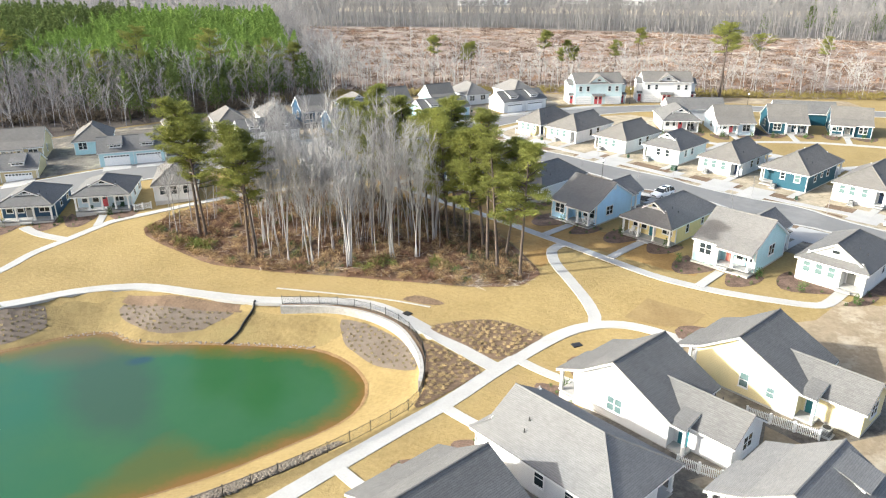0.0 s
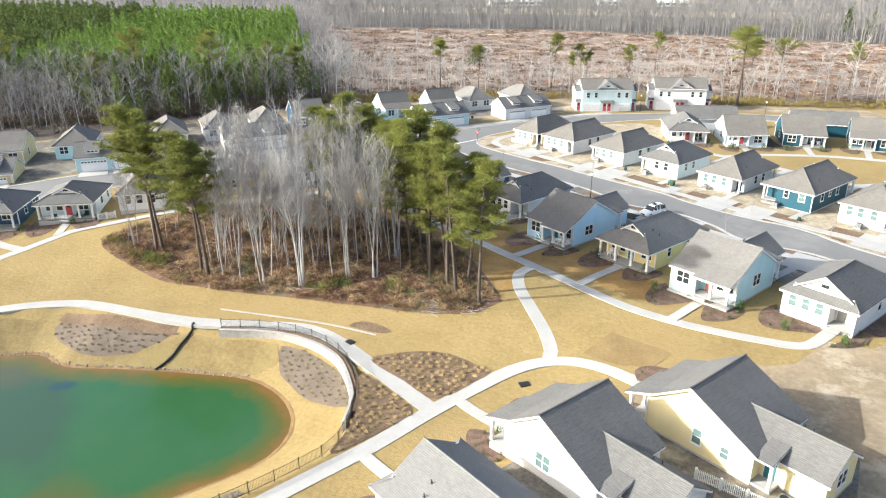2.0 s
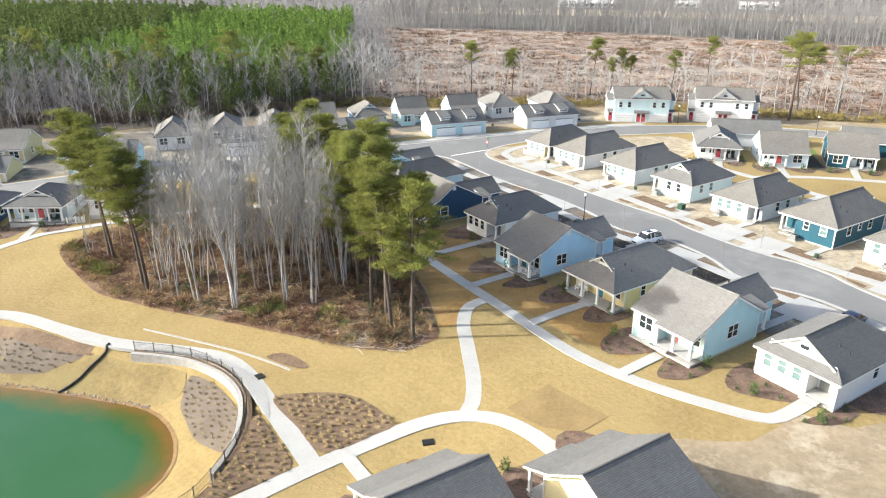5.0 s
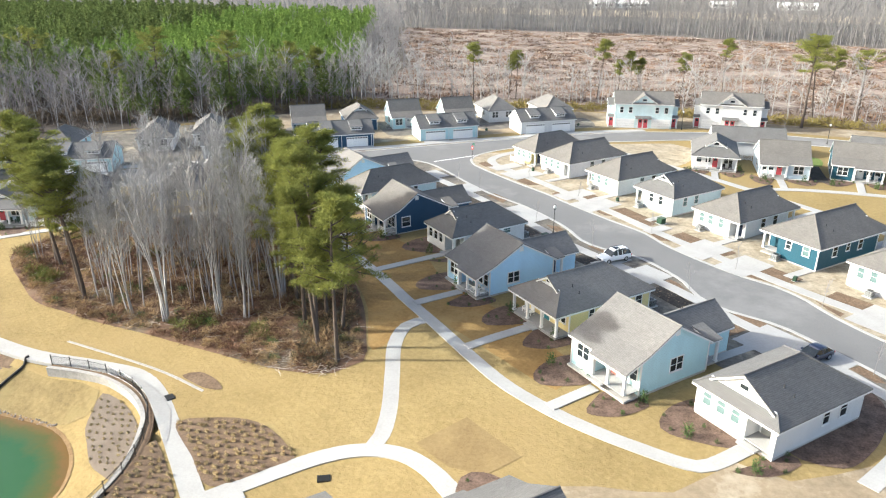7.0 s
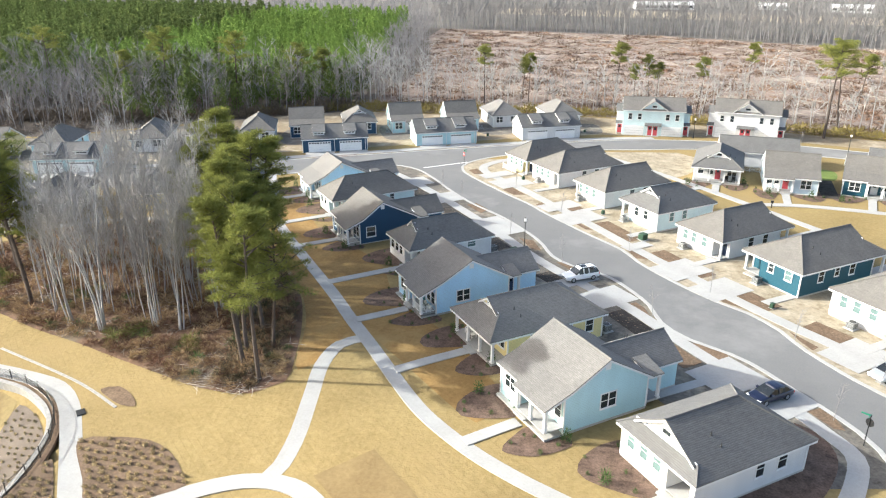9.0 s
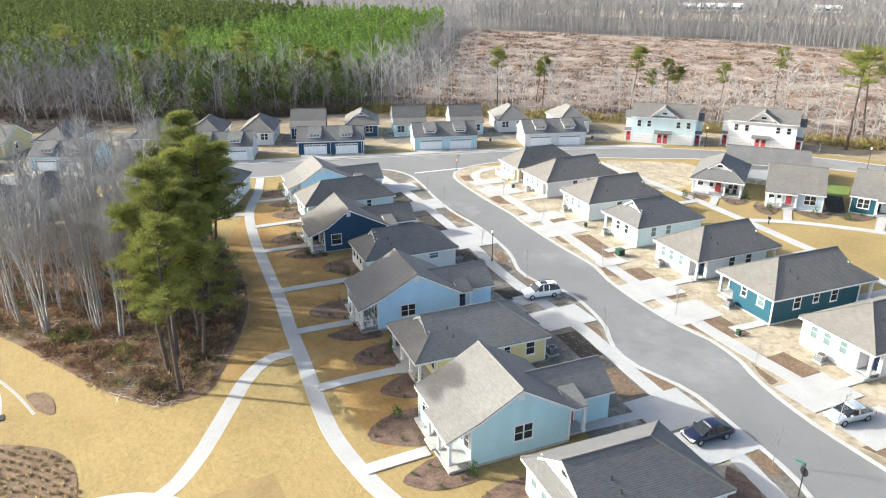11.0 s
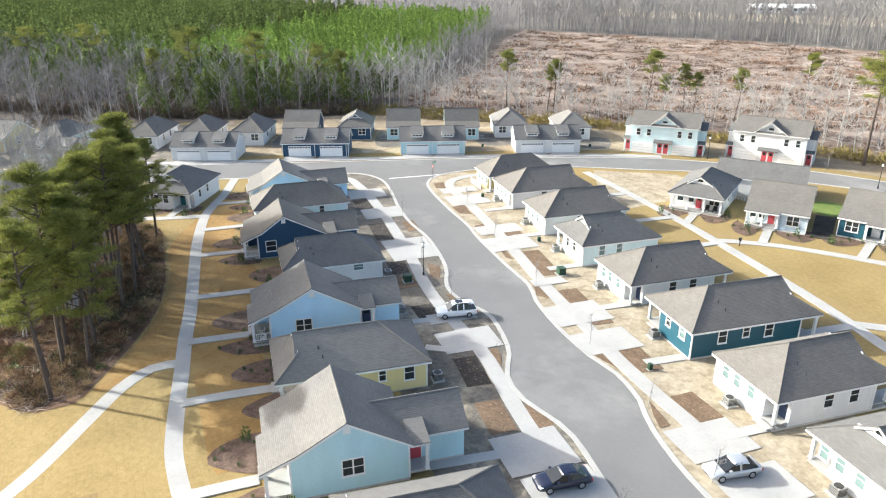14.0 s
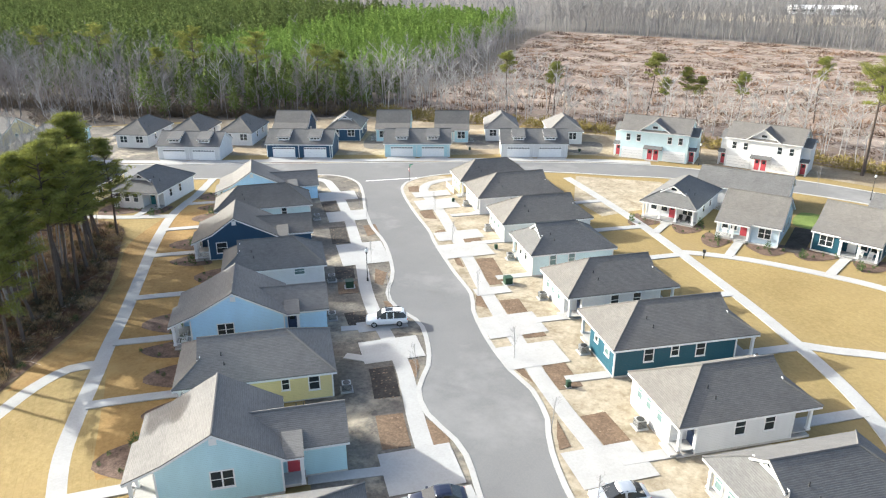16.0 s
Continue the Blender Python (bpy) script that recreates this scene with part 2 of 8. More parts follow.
SHRUB = tinted("shrub_leaves", (0.060, 0.105, 0.026), 0.35, 0.7, 2.0, islands=0.45)
BRUSH = tinted("dry_brush", (0.31, 0.215, 0.115), 0.35, 0.9, 1.0, islands=0.45)
STRAW = tinted("straw_clump", (0.35, 0.265, 0.14), 0.3, 0.9, 2.0, islands=0.45)
SAGE = tinted("grey_clump", (0.27, 0.22, 0.12), 0.3, 0.9, 2.0, islands=0.45)
STICKS = tinted("bleached_sticks", (0.41, 0.36, 0.31), 0.3, 0.9, 0.5, islands=0.45)
TYRE = tinted("tyre_rubber", (0.02, 0.02, 0.02), 0.2, 0.8)
RIM = tinted("alloy", (0.45, 0.46, 0.47), 0.1, 0.35, metal=0.8)
LAMPGLASS = tinted("frosted_globe", (0.75, 0.75, 0.72), 0.05, 0.3)
SIGNRED = tinted("sign_red", (0.55, 0.03, 0.03), 0.1, 0.4)
SIGNGREEN = tinted("sign_green", (0.02, 0.16, 0.10), 0.1, 0.4)


def glassy(name, color, rough=0.08):
    m, nt, b = shader(name, rough, 0.0, 0.6)
    col = mixed(nt, spread(nt, grain(nt, 1.2, 3), 0.3, 0.7), tuple(v * 0.6 for v in color), color)
    nt.links.new(col, b.inputs["Base Color"])
    return m


GLASS = glassy("window_glass", (0.030, 0.040, 0.045))
# pale teal base colour stands in for sky reflected in the panes
GLASS_PALE = glassy("sky_pale_glass", (0.15, 0.23, 0.225), 0.15)
CARGLASS = glassy("car_glass", (0.02, 0.024, 0.028))


def carpaint(name, color, metal):
    m, nt, b = shader(name, 0.28, metal, 0.5)
    b.inputs["Coat Weight"].default_value = 0.6
    nt.links.new(mixed(nt, spread(nt, grain(nt, 3.0, 4), 0.2, 0.8), tuple(v * 0.9 for v in color), color), b.inputs["Base Color"])
    return m


def pond_water():
    """Green water, bluer towards the west, brown in the shallows, with a murky plume and a shoal."""
    m, nt, b = shader("pond_water", 0.12, 0, 0.16)
    tc = nt.nodes.new("ShaderNodeTexCoord")
    sep = nt.nodes.new("ShaderNodeSeparateXYZ")
    nt.links.new(tc.outputs["Object"], sep.inputs[0])
    warp = grain(nt, 0.12, 5, 0.6)

    def blotch(x, y, rx, ry, turn, soft):
        mp = nt.nodes.new("ShaderNodeMapping")
        mp.vector_type = "TEXTURE"
        mp.inputs["Location"].default_value = (x, y, 0)
        mp.inputs["Rotation"].default_value = (0, 0, radians(turn))
        mp.inputs["Scale"].default_value = (rx, ry, 1)
        flat = nt.nodes.new("ShaderNodeCombineXYZ")
        nt.links.new(sep.outputs[0], flat.inputs[0])
        nt.links.new(sep.outputs[1], flat.inputs[1])
        nt.links.new(flat.outputs[0], mp.inputs[0])
        ln = nt.nodes.new("ShaderNodeVectorMath")
        ln.operation = "LENGTH"
        nt.links.new(mp.outputs[0], ln.inputs[0])
        add = nt.nodes.new("ShaderNodeMath")
        add.operation = "MULTIPLY_ADD"
        nt.links.new(warp, add.inputs[0])
        add.inputs[1].default_value = 1.4
        nt.links.new(ln.outputs["Value"], add.inputs[2])
        return spread(nt, add.outputs[0], 1.7 + soft, 1.7 - soft)

    deep = mixed(nt, spread(nt, sep.outputs[0], -22, -44), (0.019, 0.077, 0.027), (0.018, 0.082, 0.048))
    deep = mixed(nt, spread(nt, grain(nt, 0.06, 4, 0.6), 0.35, 0.75), deep, (0.030, 0.088, 0.038))
    def tint(col, fac, strength, colour):
        k = nt.nodes.new("ShaderNodeMath")
        k.operation = "MULTIPLY"
        nt.links.new(fac, k.inputs[0])
        k.inputs[1].default_value = strength
        return mixed(nt, k.outputs[0], col, colour)
    deep = tint(deep, blotch(-36.5, 67.5, 4.6, 12.5, 27, 0.35), 0.75, (0.030, 0.058, 0.040))
    deep = tint(deep, blotch(-44.5, 75.5, 6.0, 3.6, 8, 0.55), 0.75, (0.066, 0.064, 0.036))
    deep = tint(deep, blotch(-26.0, 50.5, 5.4, 7.0, -14, 0.22), 0.85, (0.060, 0.074, 0.021))
    deep = tint(deep, blotch(-35.4, 72.5, 1.5, 0.9, 20, 0.4), 0.8, (0.016, 0.046, 0.066))
    at = nt.nodes.new("ShaderNodeAttribute")
    at.attribute_name = "shallow"
    ragged = nt.nodes.new("ShaderNodeMath")
    ragged.operation = "MULTIPLY_ADD"
    nt.links.new(grain(nt, 0.32, 8, 0.75), ragged.inputs[0])
    ragged.inputs[1].default_value = 0.85
    nt.links.new(at.outputs["Fac"], ragged.inputs[2])
    edge = mixed(nt, spread(nt, ragged.outputs[0], 0.68, 1.15), deep, (0.080, 0.078, 0.020))
    edge = mixed(nt, spread(nt, ragged.outputs[0], 1.12, 1.36), edge, (0.135, 0.078, 0.024))
    nt.links.new(edge, b.inputs["Base Color"])
    relief(nt, b, grain(nt, 1.5, 4), 0.15, 0.02)
    return m


WATER = pond_water()


# ---- geometry helpers ----
class Shape:
    """Collects faces of one mesh."""

    def __init__(self):
        self.v, self.f, self.uv = [], [], {}

    def face(self, pts, uv=None):
        n = len(self.v)
        self.v += [tuple(p) for p in pts]
        if uv:
            self.uv[len(self.f)] = uv
        self.f.append(tuple(range(n, n + len(pts))))
        return self

    def box(self, x0, x1, y0, y1, z0, z1):
        n = len(self.v)
        self.v += [(x, y, z) for z in (z0, z1) for x, y in ((x0, y0), (x1, y0), (x1, y1), (x0, y1))]
        self.f += [tuple(n + i for i in q) for q in ((3, 2, 1, 0), (4, 5, 6, 7), (0, 1, 5, 4), (1, 2, 6, 5), (2, 3, 7, 6), (3, 0, 4, 7))]
        return self

    def slab(self, pts, thick):
        """A plane polygon, given at its top, thickened downward, with UV in metres along and up its slope."""
        p = [Vector(q) for q in pts]
        nrm = sum(((p[i] - p[0]).cross(p[(i + 1) % len(p)] - p[0]) for i in range(1, len(p) - 1)), Vector())
        if nrm.z < 0:
            p.reverse()
            nrm = -nrm
        nrm.normalize()
        flat = Vector((-nrm.y, nrm.x, 0))
        flat = flat.normalized() if flat.length > 1e-4 else Vector((1, 0, 0))
        up = nrm.cross(flat)
        self.face(p, [(q.dot(flat), q.dot(up)) for q in p])
        low = [q - Vector((0, 0, thick)) for q in p]
        self.face(low[::-1])
        for i in range(len(p)):
            j = (i + 1) % len(p)
            self.face((p[i], low[i], low[j], p[j]))
        return self

    def prism(self, pts, a, b, axis=0):
        """A polygon in the other two axes, drawn out from a to b along one axis."""
        def at(q, c):
            q = list(q)
            q.insert(axis, c)
            return tuple(q)
        n = len(pts)
        base = len(self.v)
        self.v += [at(q, a) for q in pts] + [at(q, b) for q in pts]
        self.f += [tuple(base + i for i in range(n))[::-1], tuple(base + n + i for i in range(n))]
        self.f += [(base + i, base + (i + 1) % n, base + n + (i + 1) % n, base + n + i) for i in range(n)]
        return self

    def tube(self, p, q, r0, r1, n=6, cap=False):
        p, q = Vector(p), Vector(q)
        d = (q - p)
        if d.length < 1e-6:
            return self
        d.normalize()
        a = d.cross(Vector((0.31, 0.95, 0.05)) if abs(d.z) > 0.5 else Vector((0, 0, 1))).normalized()
        b = d.cross(a)
        base = len(self.v)
        for c, r in ((p, r0), (q, r1)):
            self.v += [tuple(c + (a * math.cos(6.2832 * i / n) + b * math.sin(6.2832 * i / n)) * r) for i in range(n)]
        self.f += [(base + i, base + (i + 1) % n, base + n + (i + 1) % n, base + n + i) for i in range(n)]
        if cap:
            self.f += [tuple(base + n + i for i in range(n)), tuple(base + i for i in range(n))[::-1]]
        return self

    def ball(self, c, rx, ry, rz, n=10, m=6):
        base = len(self.v)
        for j in range(m + 1):
            a = math.pi * j / m
            self.v += [(c[0] + rx * math.sin(a) * math.cos(6.2832 * i / n), c[1] + ry * math.sin(a) * math.sin(6.2832 * i / n), c[2] + rz * math.cos(a)) for i in range(n)]
        self.f += [(base + j * n + i, base + (j + 1) * n + i, base + (j + 1) * n + (i + 1) % n, base + j * n + (i + 1) % n) for j in range(m) for i in range(n)]
        return self

    def mesh(self, name, material, smooth=False):
        me = bpy.data.meshes.new(name)
        me.from_pydata(self.v, [], self.f)
        if self.uv:
            layer = me.uv_layers.new(name="UVMap")
            for i, poly in enumerate(me.polygons):
                if i in self.uv:
                    for k, li in enumerate(poly.loop_indices):
                        layer.data[li].uv = self.uv[i][k]
        me.materials.append(material)
        if smooth:
            me.polygons.foreach_set("use_smooth", [True] * len(me.polygons))
        me.update()
        return me


def part(name, shape, material, parent=None, label="", at=None, smooth=False):
    """Links a shape (or a ready mesh) as one mesh object under its thing or part."""
    me = shape if isinstance(shape, bpy.types.Mesh) else shape.mesh(name, material, smooth)
    ob = new(name, me)
    if parent:
        ob.parent = parent
    if at is not None:
        ob.matrix_basis = at
    return tagged(ob, label) if label else ob


def root(name, m, label, category, group="", kind=""):
    ob = new(name)
    ob.empty_display_size = 0.3
    ob.matrix_basis = m
    return tagged(ob, label, category, group, kind)


def single(name, shape, material, m, label, category, group="", kind="", smooth=False):
    ob = part(name, shape, material, at=m, smooth=smooth)
    return tagged(ob, label, category, group, kind)


def curve(points, step=1.0, closed=False):
    """A smooth line through the given points, resampled about every step metres."""
    p = [np.array(q, float) for q in points]
    n = len(p)
    out = []
    for i in range(n if closed else n - 1):
        a, b, c, d = (p[(i + k) % n] if closed else p[min(max(i + k, 0), n - 1)] for k in (-1, 0, 1, 2))
        m = max(1, int(np.linalg.norm(c - b) / step))
        for s in np.arange(m) / m:
            out.append(0.5 * (2 * b + (c - a) * s + (2 * a - 5 * b + 4 * c - d) * s ** 2 + (3 * b - a - 3 * c + d) * s ** 3))
    if not closed:
        out.append(p[-1])
    return np.array(out)


def sides(line, half):
    """The left and right edges of a band along a line."""
    t = np.gradient(line, axis=0)
    t /= np.linalg.norm(t, axis=1)[:, None] + 1e-9
    n = np.stack([-t[:, 1], t[:, 0]], 1) * half
    return line + n, line - n


def inside(x, y, poly):
    """Whether points lie in a polygon."""
    x, y = np.asarray(x, float), np.asarray(y, float)
    hit = np.zeros(x.shape, bool)
    for (x0, y0), (x1, y1) in zip(poly, np.roll(poly, -1, 0)):
        if y0 != y1:
            hit ^= ((y0 > y) != (y1 > y)) & (x < (x1 - x0) * (y - y0) / (y1 - y0) + x0)
    return hit


def away(x, y, line):
    """The distance of points from a line of points."""
    x, y = np.asarray(x, float), np.asarray(y, float)
    best = np.full(x.shape, 1e9)
    for a, b in zip(line[:-1], line[1:]):
        d = b - a
        s = np.clip(((x - a[0]) * d[0] + (y - a[1]) * d[1]) / (d @ d + 1e-9), 0, 1)
        best = np.minimum(best, np.hypot(x - a[0] - s * d[0], y - a[1] - s * d[1]))
    return best


# ---- the lie of the land ----
WATER_Z = -5.4
SHORE = curve([(-100, 62), (-80, 69), (-64, 72), (-53, 74.6), (-47, 78), (-42, 79), (-37.5, 76.6), (-30, 76.4), (-22, 75.9), (-15.5, 75), (-11, 71.9), (-8.5, 67.5), (-8.6, 63.4), (-10.6, 60), (-15.4, 56.2), (-20, 52.8), (-25, 50), (-40, 43), (-60, 36), (-85, 33), (-102, 45)], 1.5, True)
# the edge of the basin: the walkway's side, along the retaining wall and the fence
BASIN = curve([(-110, 66), (-80, 77), (-60, 79.3), (-50, 83.6), (-40, 85.4), (-27, 82.7), (-20.4, 81.4), (-16, 82.1), (-11.9, 81.4), (-7.3, 79.2), (-4.0, 75.8), (-1.7, 70.3), (-1.3, 65.3), (-2.6, 59.8), (-6.4, 55.8), (-11, 52), (-17, 47.6), (-28, 41), (-45, 33), (-70, 26), (-105, 28), (-118, 48)], 1.5, True)


def land(x, y):
    """The height of the built-up land, which falls away towards the pond."""
    x, y = np.asarray(x, float), np.asarray(y, float)
    u = np.clip((108 - (0.5 * x + y)) / 38, 0, 1)
    shelf = np.clip((0.71 * (x + 13.1) - 0.70 * (y - 46.3) - 1.0) / 14, 0, 1)
    return -2.6 * u * u * (3 - 2 * u) * np.clip((155 - y) / 25, 0, 1) * (1 - 0.5 * shelf * shelf * (3 - 2 * shelf))


def ground_at(x, y):
    x, y = np.asarray(x, float), np.asarray(y, float)
    z = land(x, y)
    near = (x < 5) & (x > -125) & (y < 95) & (y > 20)
    if near.any():
        xn, yn = x[near], y[near]
        wet = inside(xn, yn, SHORE)
        d = away(xn, yn, np.vstack([SHORE, SHORE[:1]])) * np.where(wet, -1, 1)
        basin = inside(xn, yn, BASIN)
        steep = 0.25 + 0.12 * np.clip((-5 - xn) / 8, 0, 1) * np.clip((yn - 68) / 6, 0, 1) + 0.2 * np.clip((63 - yn) / 5, 0, 1)
        bank = WATER_Z + np.where(d > 0, steep * d, 0.28 * d)
        bank = np.maximum(bank, WATER_Z - 1.8)
        zn = z[near]
        z = z.copy()
        z[near] = np.where(basin, np.minimum(zn, bank), zn)
    return z


def gz(x, y):
    return float(ground_at(np.array([x]), np.array([y]))[0])


def lz(x, y):
    return float(land(x, y))


def band(name, points, width, material, lift, thick=0.10, step=1.0, smooth_line=True):
    """A strip of paving laid on the land along a line, with thickness."""
    line = curve(points, step) if smooth_line else np.array(points, float)
    l, r = sides(line, width / 2)
    s = Shape()
    z = [lz(*q) + lift for q in line]
    n = len(line)
    s.v = [(*a, z[i]) for i, a in enumerate(l)] + [(*a, z[i]) for i, a in enumerate(r)]
    s.v += [(p[0], p[1], p[2] - thick) for p in s.v]
    for i in range(n - 1):
        s.f += [(i, n + i, n + i + 1, i + 1), (i, i + 1, 2 * n + i + 1, 2 * n + i), (n + i, 3 * n + i, 3 * n + i + 1, n + i + 1)]
    s.f += [(0, 2 * n, 3 * n, n), (n - 1, 2 * n - 1, 4 * n - 1, 3 * n - 1)]
    return s


def sheet(outline, lift, cell=3.0, height=land, thick=0.0):
    """A polygon draped on the land."""
    bm = bmesh.new()
    face = bm.faces.new([bm.verts.new((*q, 0)) for q in outline])
    o = np.array(outline)
    (x0, y0), (x1, y1) = o.min(0), o.max(0)
    if cell:
        for axis, lo, hi in ((0, x0, x1), (1, y0, y1)):
            for c in np.arange(math.ceil(lo / cell) * cell, hi, cell):
                nrm = (1, 0, 0) if axis == 0 else (0, 1, 0)
                bmesh.ops.bisect_plane(bm, geom=bm.verts[:] + bm.edges[:] + bm.faces[:], plane_co=(c, c, 0), plane_no=nrm)
    bm.verts.index_update()
    s = Shape()
    xs, ys = np.array([v.co.x for v in bm.verts]), np.array([v.co.y for v in bm.verts])
    zs = height(xs, ys) + lift
    s.v = [(float(a), float(b), float(c)) for a, b, c in zip(xs, ys, zs)]
    s.f = [tuple(v.index for v in f.verts) for f in bm.faces]
    bm.normal_update()
    if sum(f.normal.z for f in bm.faces) < 0:
        s.f = [f[::-1] for f in s.f]
    bm.free()
    return s


def laid(name, shape, material, label, category, kind="structure"):
    return single(name, shape, material, Matrix(), label, category, kind=kind)


# ---- ground ----
def ground_sheet():
    xs = np.unique(np.concatenate([np.array([-5000, -3000, -1800, -1100, -700, -500, -400, -320, -260, -210, -170, -140]), np.arange(-120, 8, 1.25), np.arange(8, 56, 1.5), np.arange(56, 110, 4.0), np.array([110, 130, 160, 200, 260, 350, 500, 800, 1300, 2500, 5000])]))
    ys = np.unique(np.concatenate([np.array([-5000, -2500, -1000, -400, -150, -60, -20, 0, 10]), np.arange(20, 96, 1.25), np.arange(96, 240, 4.0), np.array([240, 260, 290, 330, 380, 440, 520, 640, 800, 1200, 2000, 3500, 5000])]))
    gx, gy = np.meshgrid(xs, ys)
    gzs = ground_at(gx.ravel(), gy.ravel())
    s = Shape()
    s.v = list(zip(gx.ravel().tolist(), gy.ravel().tolist(), gzs.tolist()))
    n = len(xs)
    s.f = [(j * n + i, j * n + i + 1, (j + 1) * n + i + 1, (j + 1) * n + i) for j in range(len(ys) - 1) for i in range(n - 1)]
    ob = laid("ground", s, LAWN, "golden dormant grass over gently falling ground", "ground")
    ob.data.polygons.foreach_set("use_smooth", [True] * len(ob.data.polygons))


ground_sheet()


def pond():
    s = Shape()
    o = SHORE
    c = np.array([-45.0, 59.0])
    rings = [1.02, 1.0, 0.985, 0.97, 0.95, 0.925, 0.9, 0.86, 0.8, 0.7, 0.55, 0.3, 0.02]
    n = len(o)
    for k in rings:
        for q in o:
            p = c + (q - c) * k
            s.v.append((float(p[0]), float(p[1]), WATER_Z))
    for r in range(len(rings) - 1):
        for i in range(n):
            j = (i + 1) % n
            s.f.append((r * n + i, r * n + j, (r + 1) * n + j, (r + 1) * n + i))
    vx, vy = np.array([v[0] for v in s.v]), np.array([v[1] for v in s.v])
    dist = away(vx, vy, np.vstack([o, o[:1]])) * np.where(inside(vx, vy, o), 1, -1)
    ob = laid("water", s, WATER, "still green pond water, brown in its shallows", "pond")
    at = ob.data.attributes.new("shallow", "FLOAT", "POINT")
    at.data.foreach_set("value", np.clip(1 - dist / 4.6, 0, 1).astype(np.float32))
    ob.data.polygons.foreach_set("use_smooth", [True] * len(ob.data.polygons))


pond()
RISE = 0.03
# floors of the woods, the cleared field and the yards
GROVE = curve([(-48, 107), (-44.5, 102.5), (-39.6, 98.6), (-33.4, 94.0), (-27.6, 92.2), (-21.7, 90.5), (-14.4, 89.0), (-7.2, 87.2), (-1.2, 85.8), (5, 84.4), (10.5, 84.6), (13, 87), (12, 91), (9.5, 97.5), (5.5, 104.5), (-1.5, 112), (-9, 118.5), (-15, 123.5), (-22, 124), (-29, 120.5), (-38, 117.5), (-45, 112.5)], 2.0, True)
laid("grove_floor", sheet(GROVE, 0.05), LITTER, "brown leaf litter and bare soil under the grove", "forest floor")
def level(x, y):
    return 0.0 * np.asarray(x, float)


FOREST = [(-1500, 90), (-420, 110), (-175, 140), (-133, 155), (-107, 161), (-91, 163), (-82, 172), (-66, 187), (-50, 200), (-36, 211), (-37, 245), (-42, 306), (-80, 420), (-88, 470), (-420, 560), (-1500, 900)]
laid("forest_floor", sheet(FOREST, 0.04, 0, level), FOREST_LITTER, "dark leaf litter of the forest floor", "forest floor")
CLEARING = [(-36, 214), (-10, 216), (8, 222), (30, 224), (58, 221), (90, 216), (130, 212), (420, 190), (420, 330), (225, 374), (133, 420), (40, 457), (-88, 470), (-80, 420), (-42, 306), (-37, 245)]
laid("cleared_field", sheet(CLEARING, 0.06, 0, level), CLEARED, "reddish cleared woodland ground covered with slash", "field")
FARWOOD = [(-420, 560), (-88, 470), (40, 457), (133, 420), (225, 374), (420, 330), (900, 280), (2500, 2500), (-2500, 2500), (-1500, 900)]
laid("far_floor", sheet(FARWOOD, 0.05, 0, level), FAR_LITTER, "grey-brown ground under the far trees", "forest floor")
laid("sandy_yard", sheet([(9.5, 172), (8.6, 163.5), (18.6, 150.6), (27.8, 141), (42, 124.6), (54.8, 112.6), (63.2, 100.6), (75, 89.2), (95, 78), (100, 93), (88, 107), (72, 124), (52, 145), (34, 163), (22, 176)], RISE, 4), SAND, "pale sandy soil of the unfinished yards", "yard")
laid("sandy_yard", sheet([(40, 172), (47, 166), (52, 173), (57, 184), (50, 190), (35, 186)], RISE, 0), SAND, "pale sandy soil beside the bend of the road", "yard")
laid("soil_yard", sheet([(-8, 163), (2.3, 163), (14, 151), (25.4, 140), (35.6, 126.4), (46.6, 118.4), (51.3, 110), (59, 104), (68, 93.6), (73, 88), (60, 84), (53, 88), (40, 102), (27, 115), (12, 131), (-2, 146)], RISE, 4), SOIL, "dark bare soil between houses and street", "yard")
laid("soil_yard", sheet([(-112, 121.6), (-78, 131.8), (-59.3, 141.7), (-44, 151), (-44.5, 158), (-48, 172), (-64, 185), (-82, 170.5), (-91, 161.5), (-107, 159.5), (-133, 153), (-140, 116)], RISE - 0.004, 3), SOIL, "worn bare yards between road and wood", "yard")
laid("soil_yard", sheet([(-44, 158), (-26, 169), (-4, 182), (16, 194), (32, 202.5), (56, 206.5), (76, 207.5), (100, 203), (118, 199), (118, 209), (92, 214.5), (58, 220), (30, 222.5), (8, 220.5), (-10, 215), (-36, 212), (-50, 200), (-66, 187), (-62, 183)], RISE, 4), WEEDY, "worn sandy yards round the garages", "yard")
for pts in ([(-34, 173), (-27, 177), (-31, 190), (-40, 186)], [(-13.5, 184), (-7.5, 187.5), (-14, 199), (-20, 196)], [(6.5, 195.5), (13, 199), (8, 210), (1, 206)], [(27, 203), (33, 204.5), (30, 214), (23, 210)], [(-52, 163), (-47, 166), (-53, 176), (-59, 172)]):
    laid("soil_yard", sheet(curve(pts, 1.5, True), RISE + 0.012, 0), DIRT, "dark bare dirt between the garages", "yard")
laid("worn_lawn", sheet(curve([(24, 66), (34, 72), (43, 73), (48, 77.5), (52, 76), (60, 80), (70, 86), (80, 76), (60, 40), (30, 30), (14, 44), (26, 54)], 3, True), RISE, 1.5), WEEDY, "worn thin grass and bare ground beside the houses", "yard")

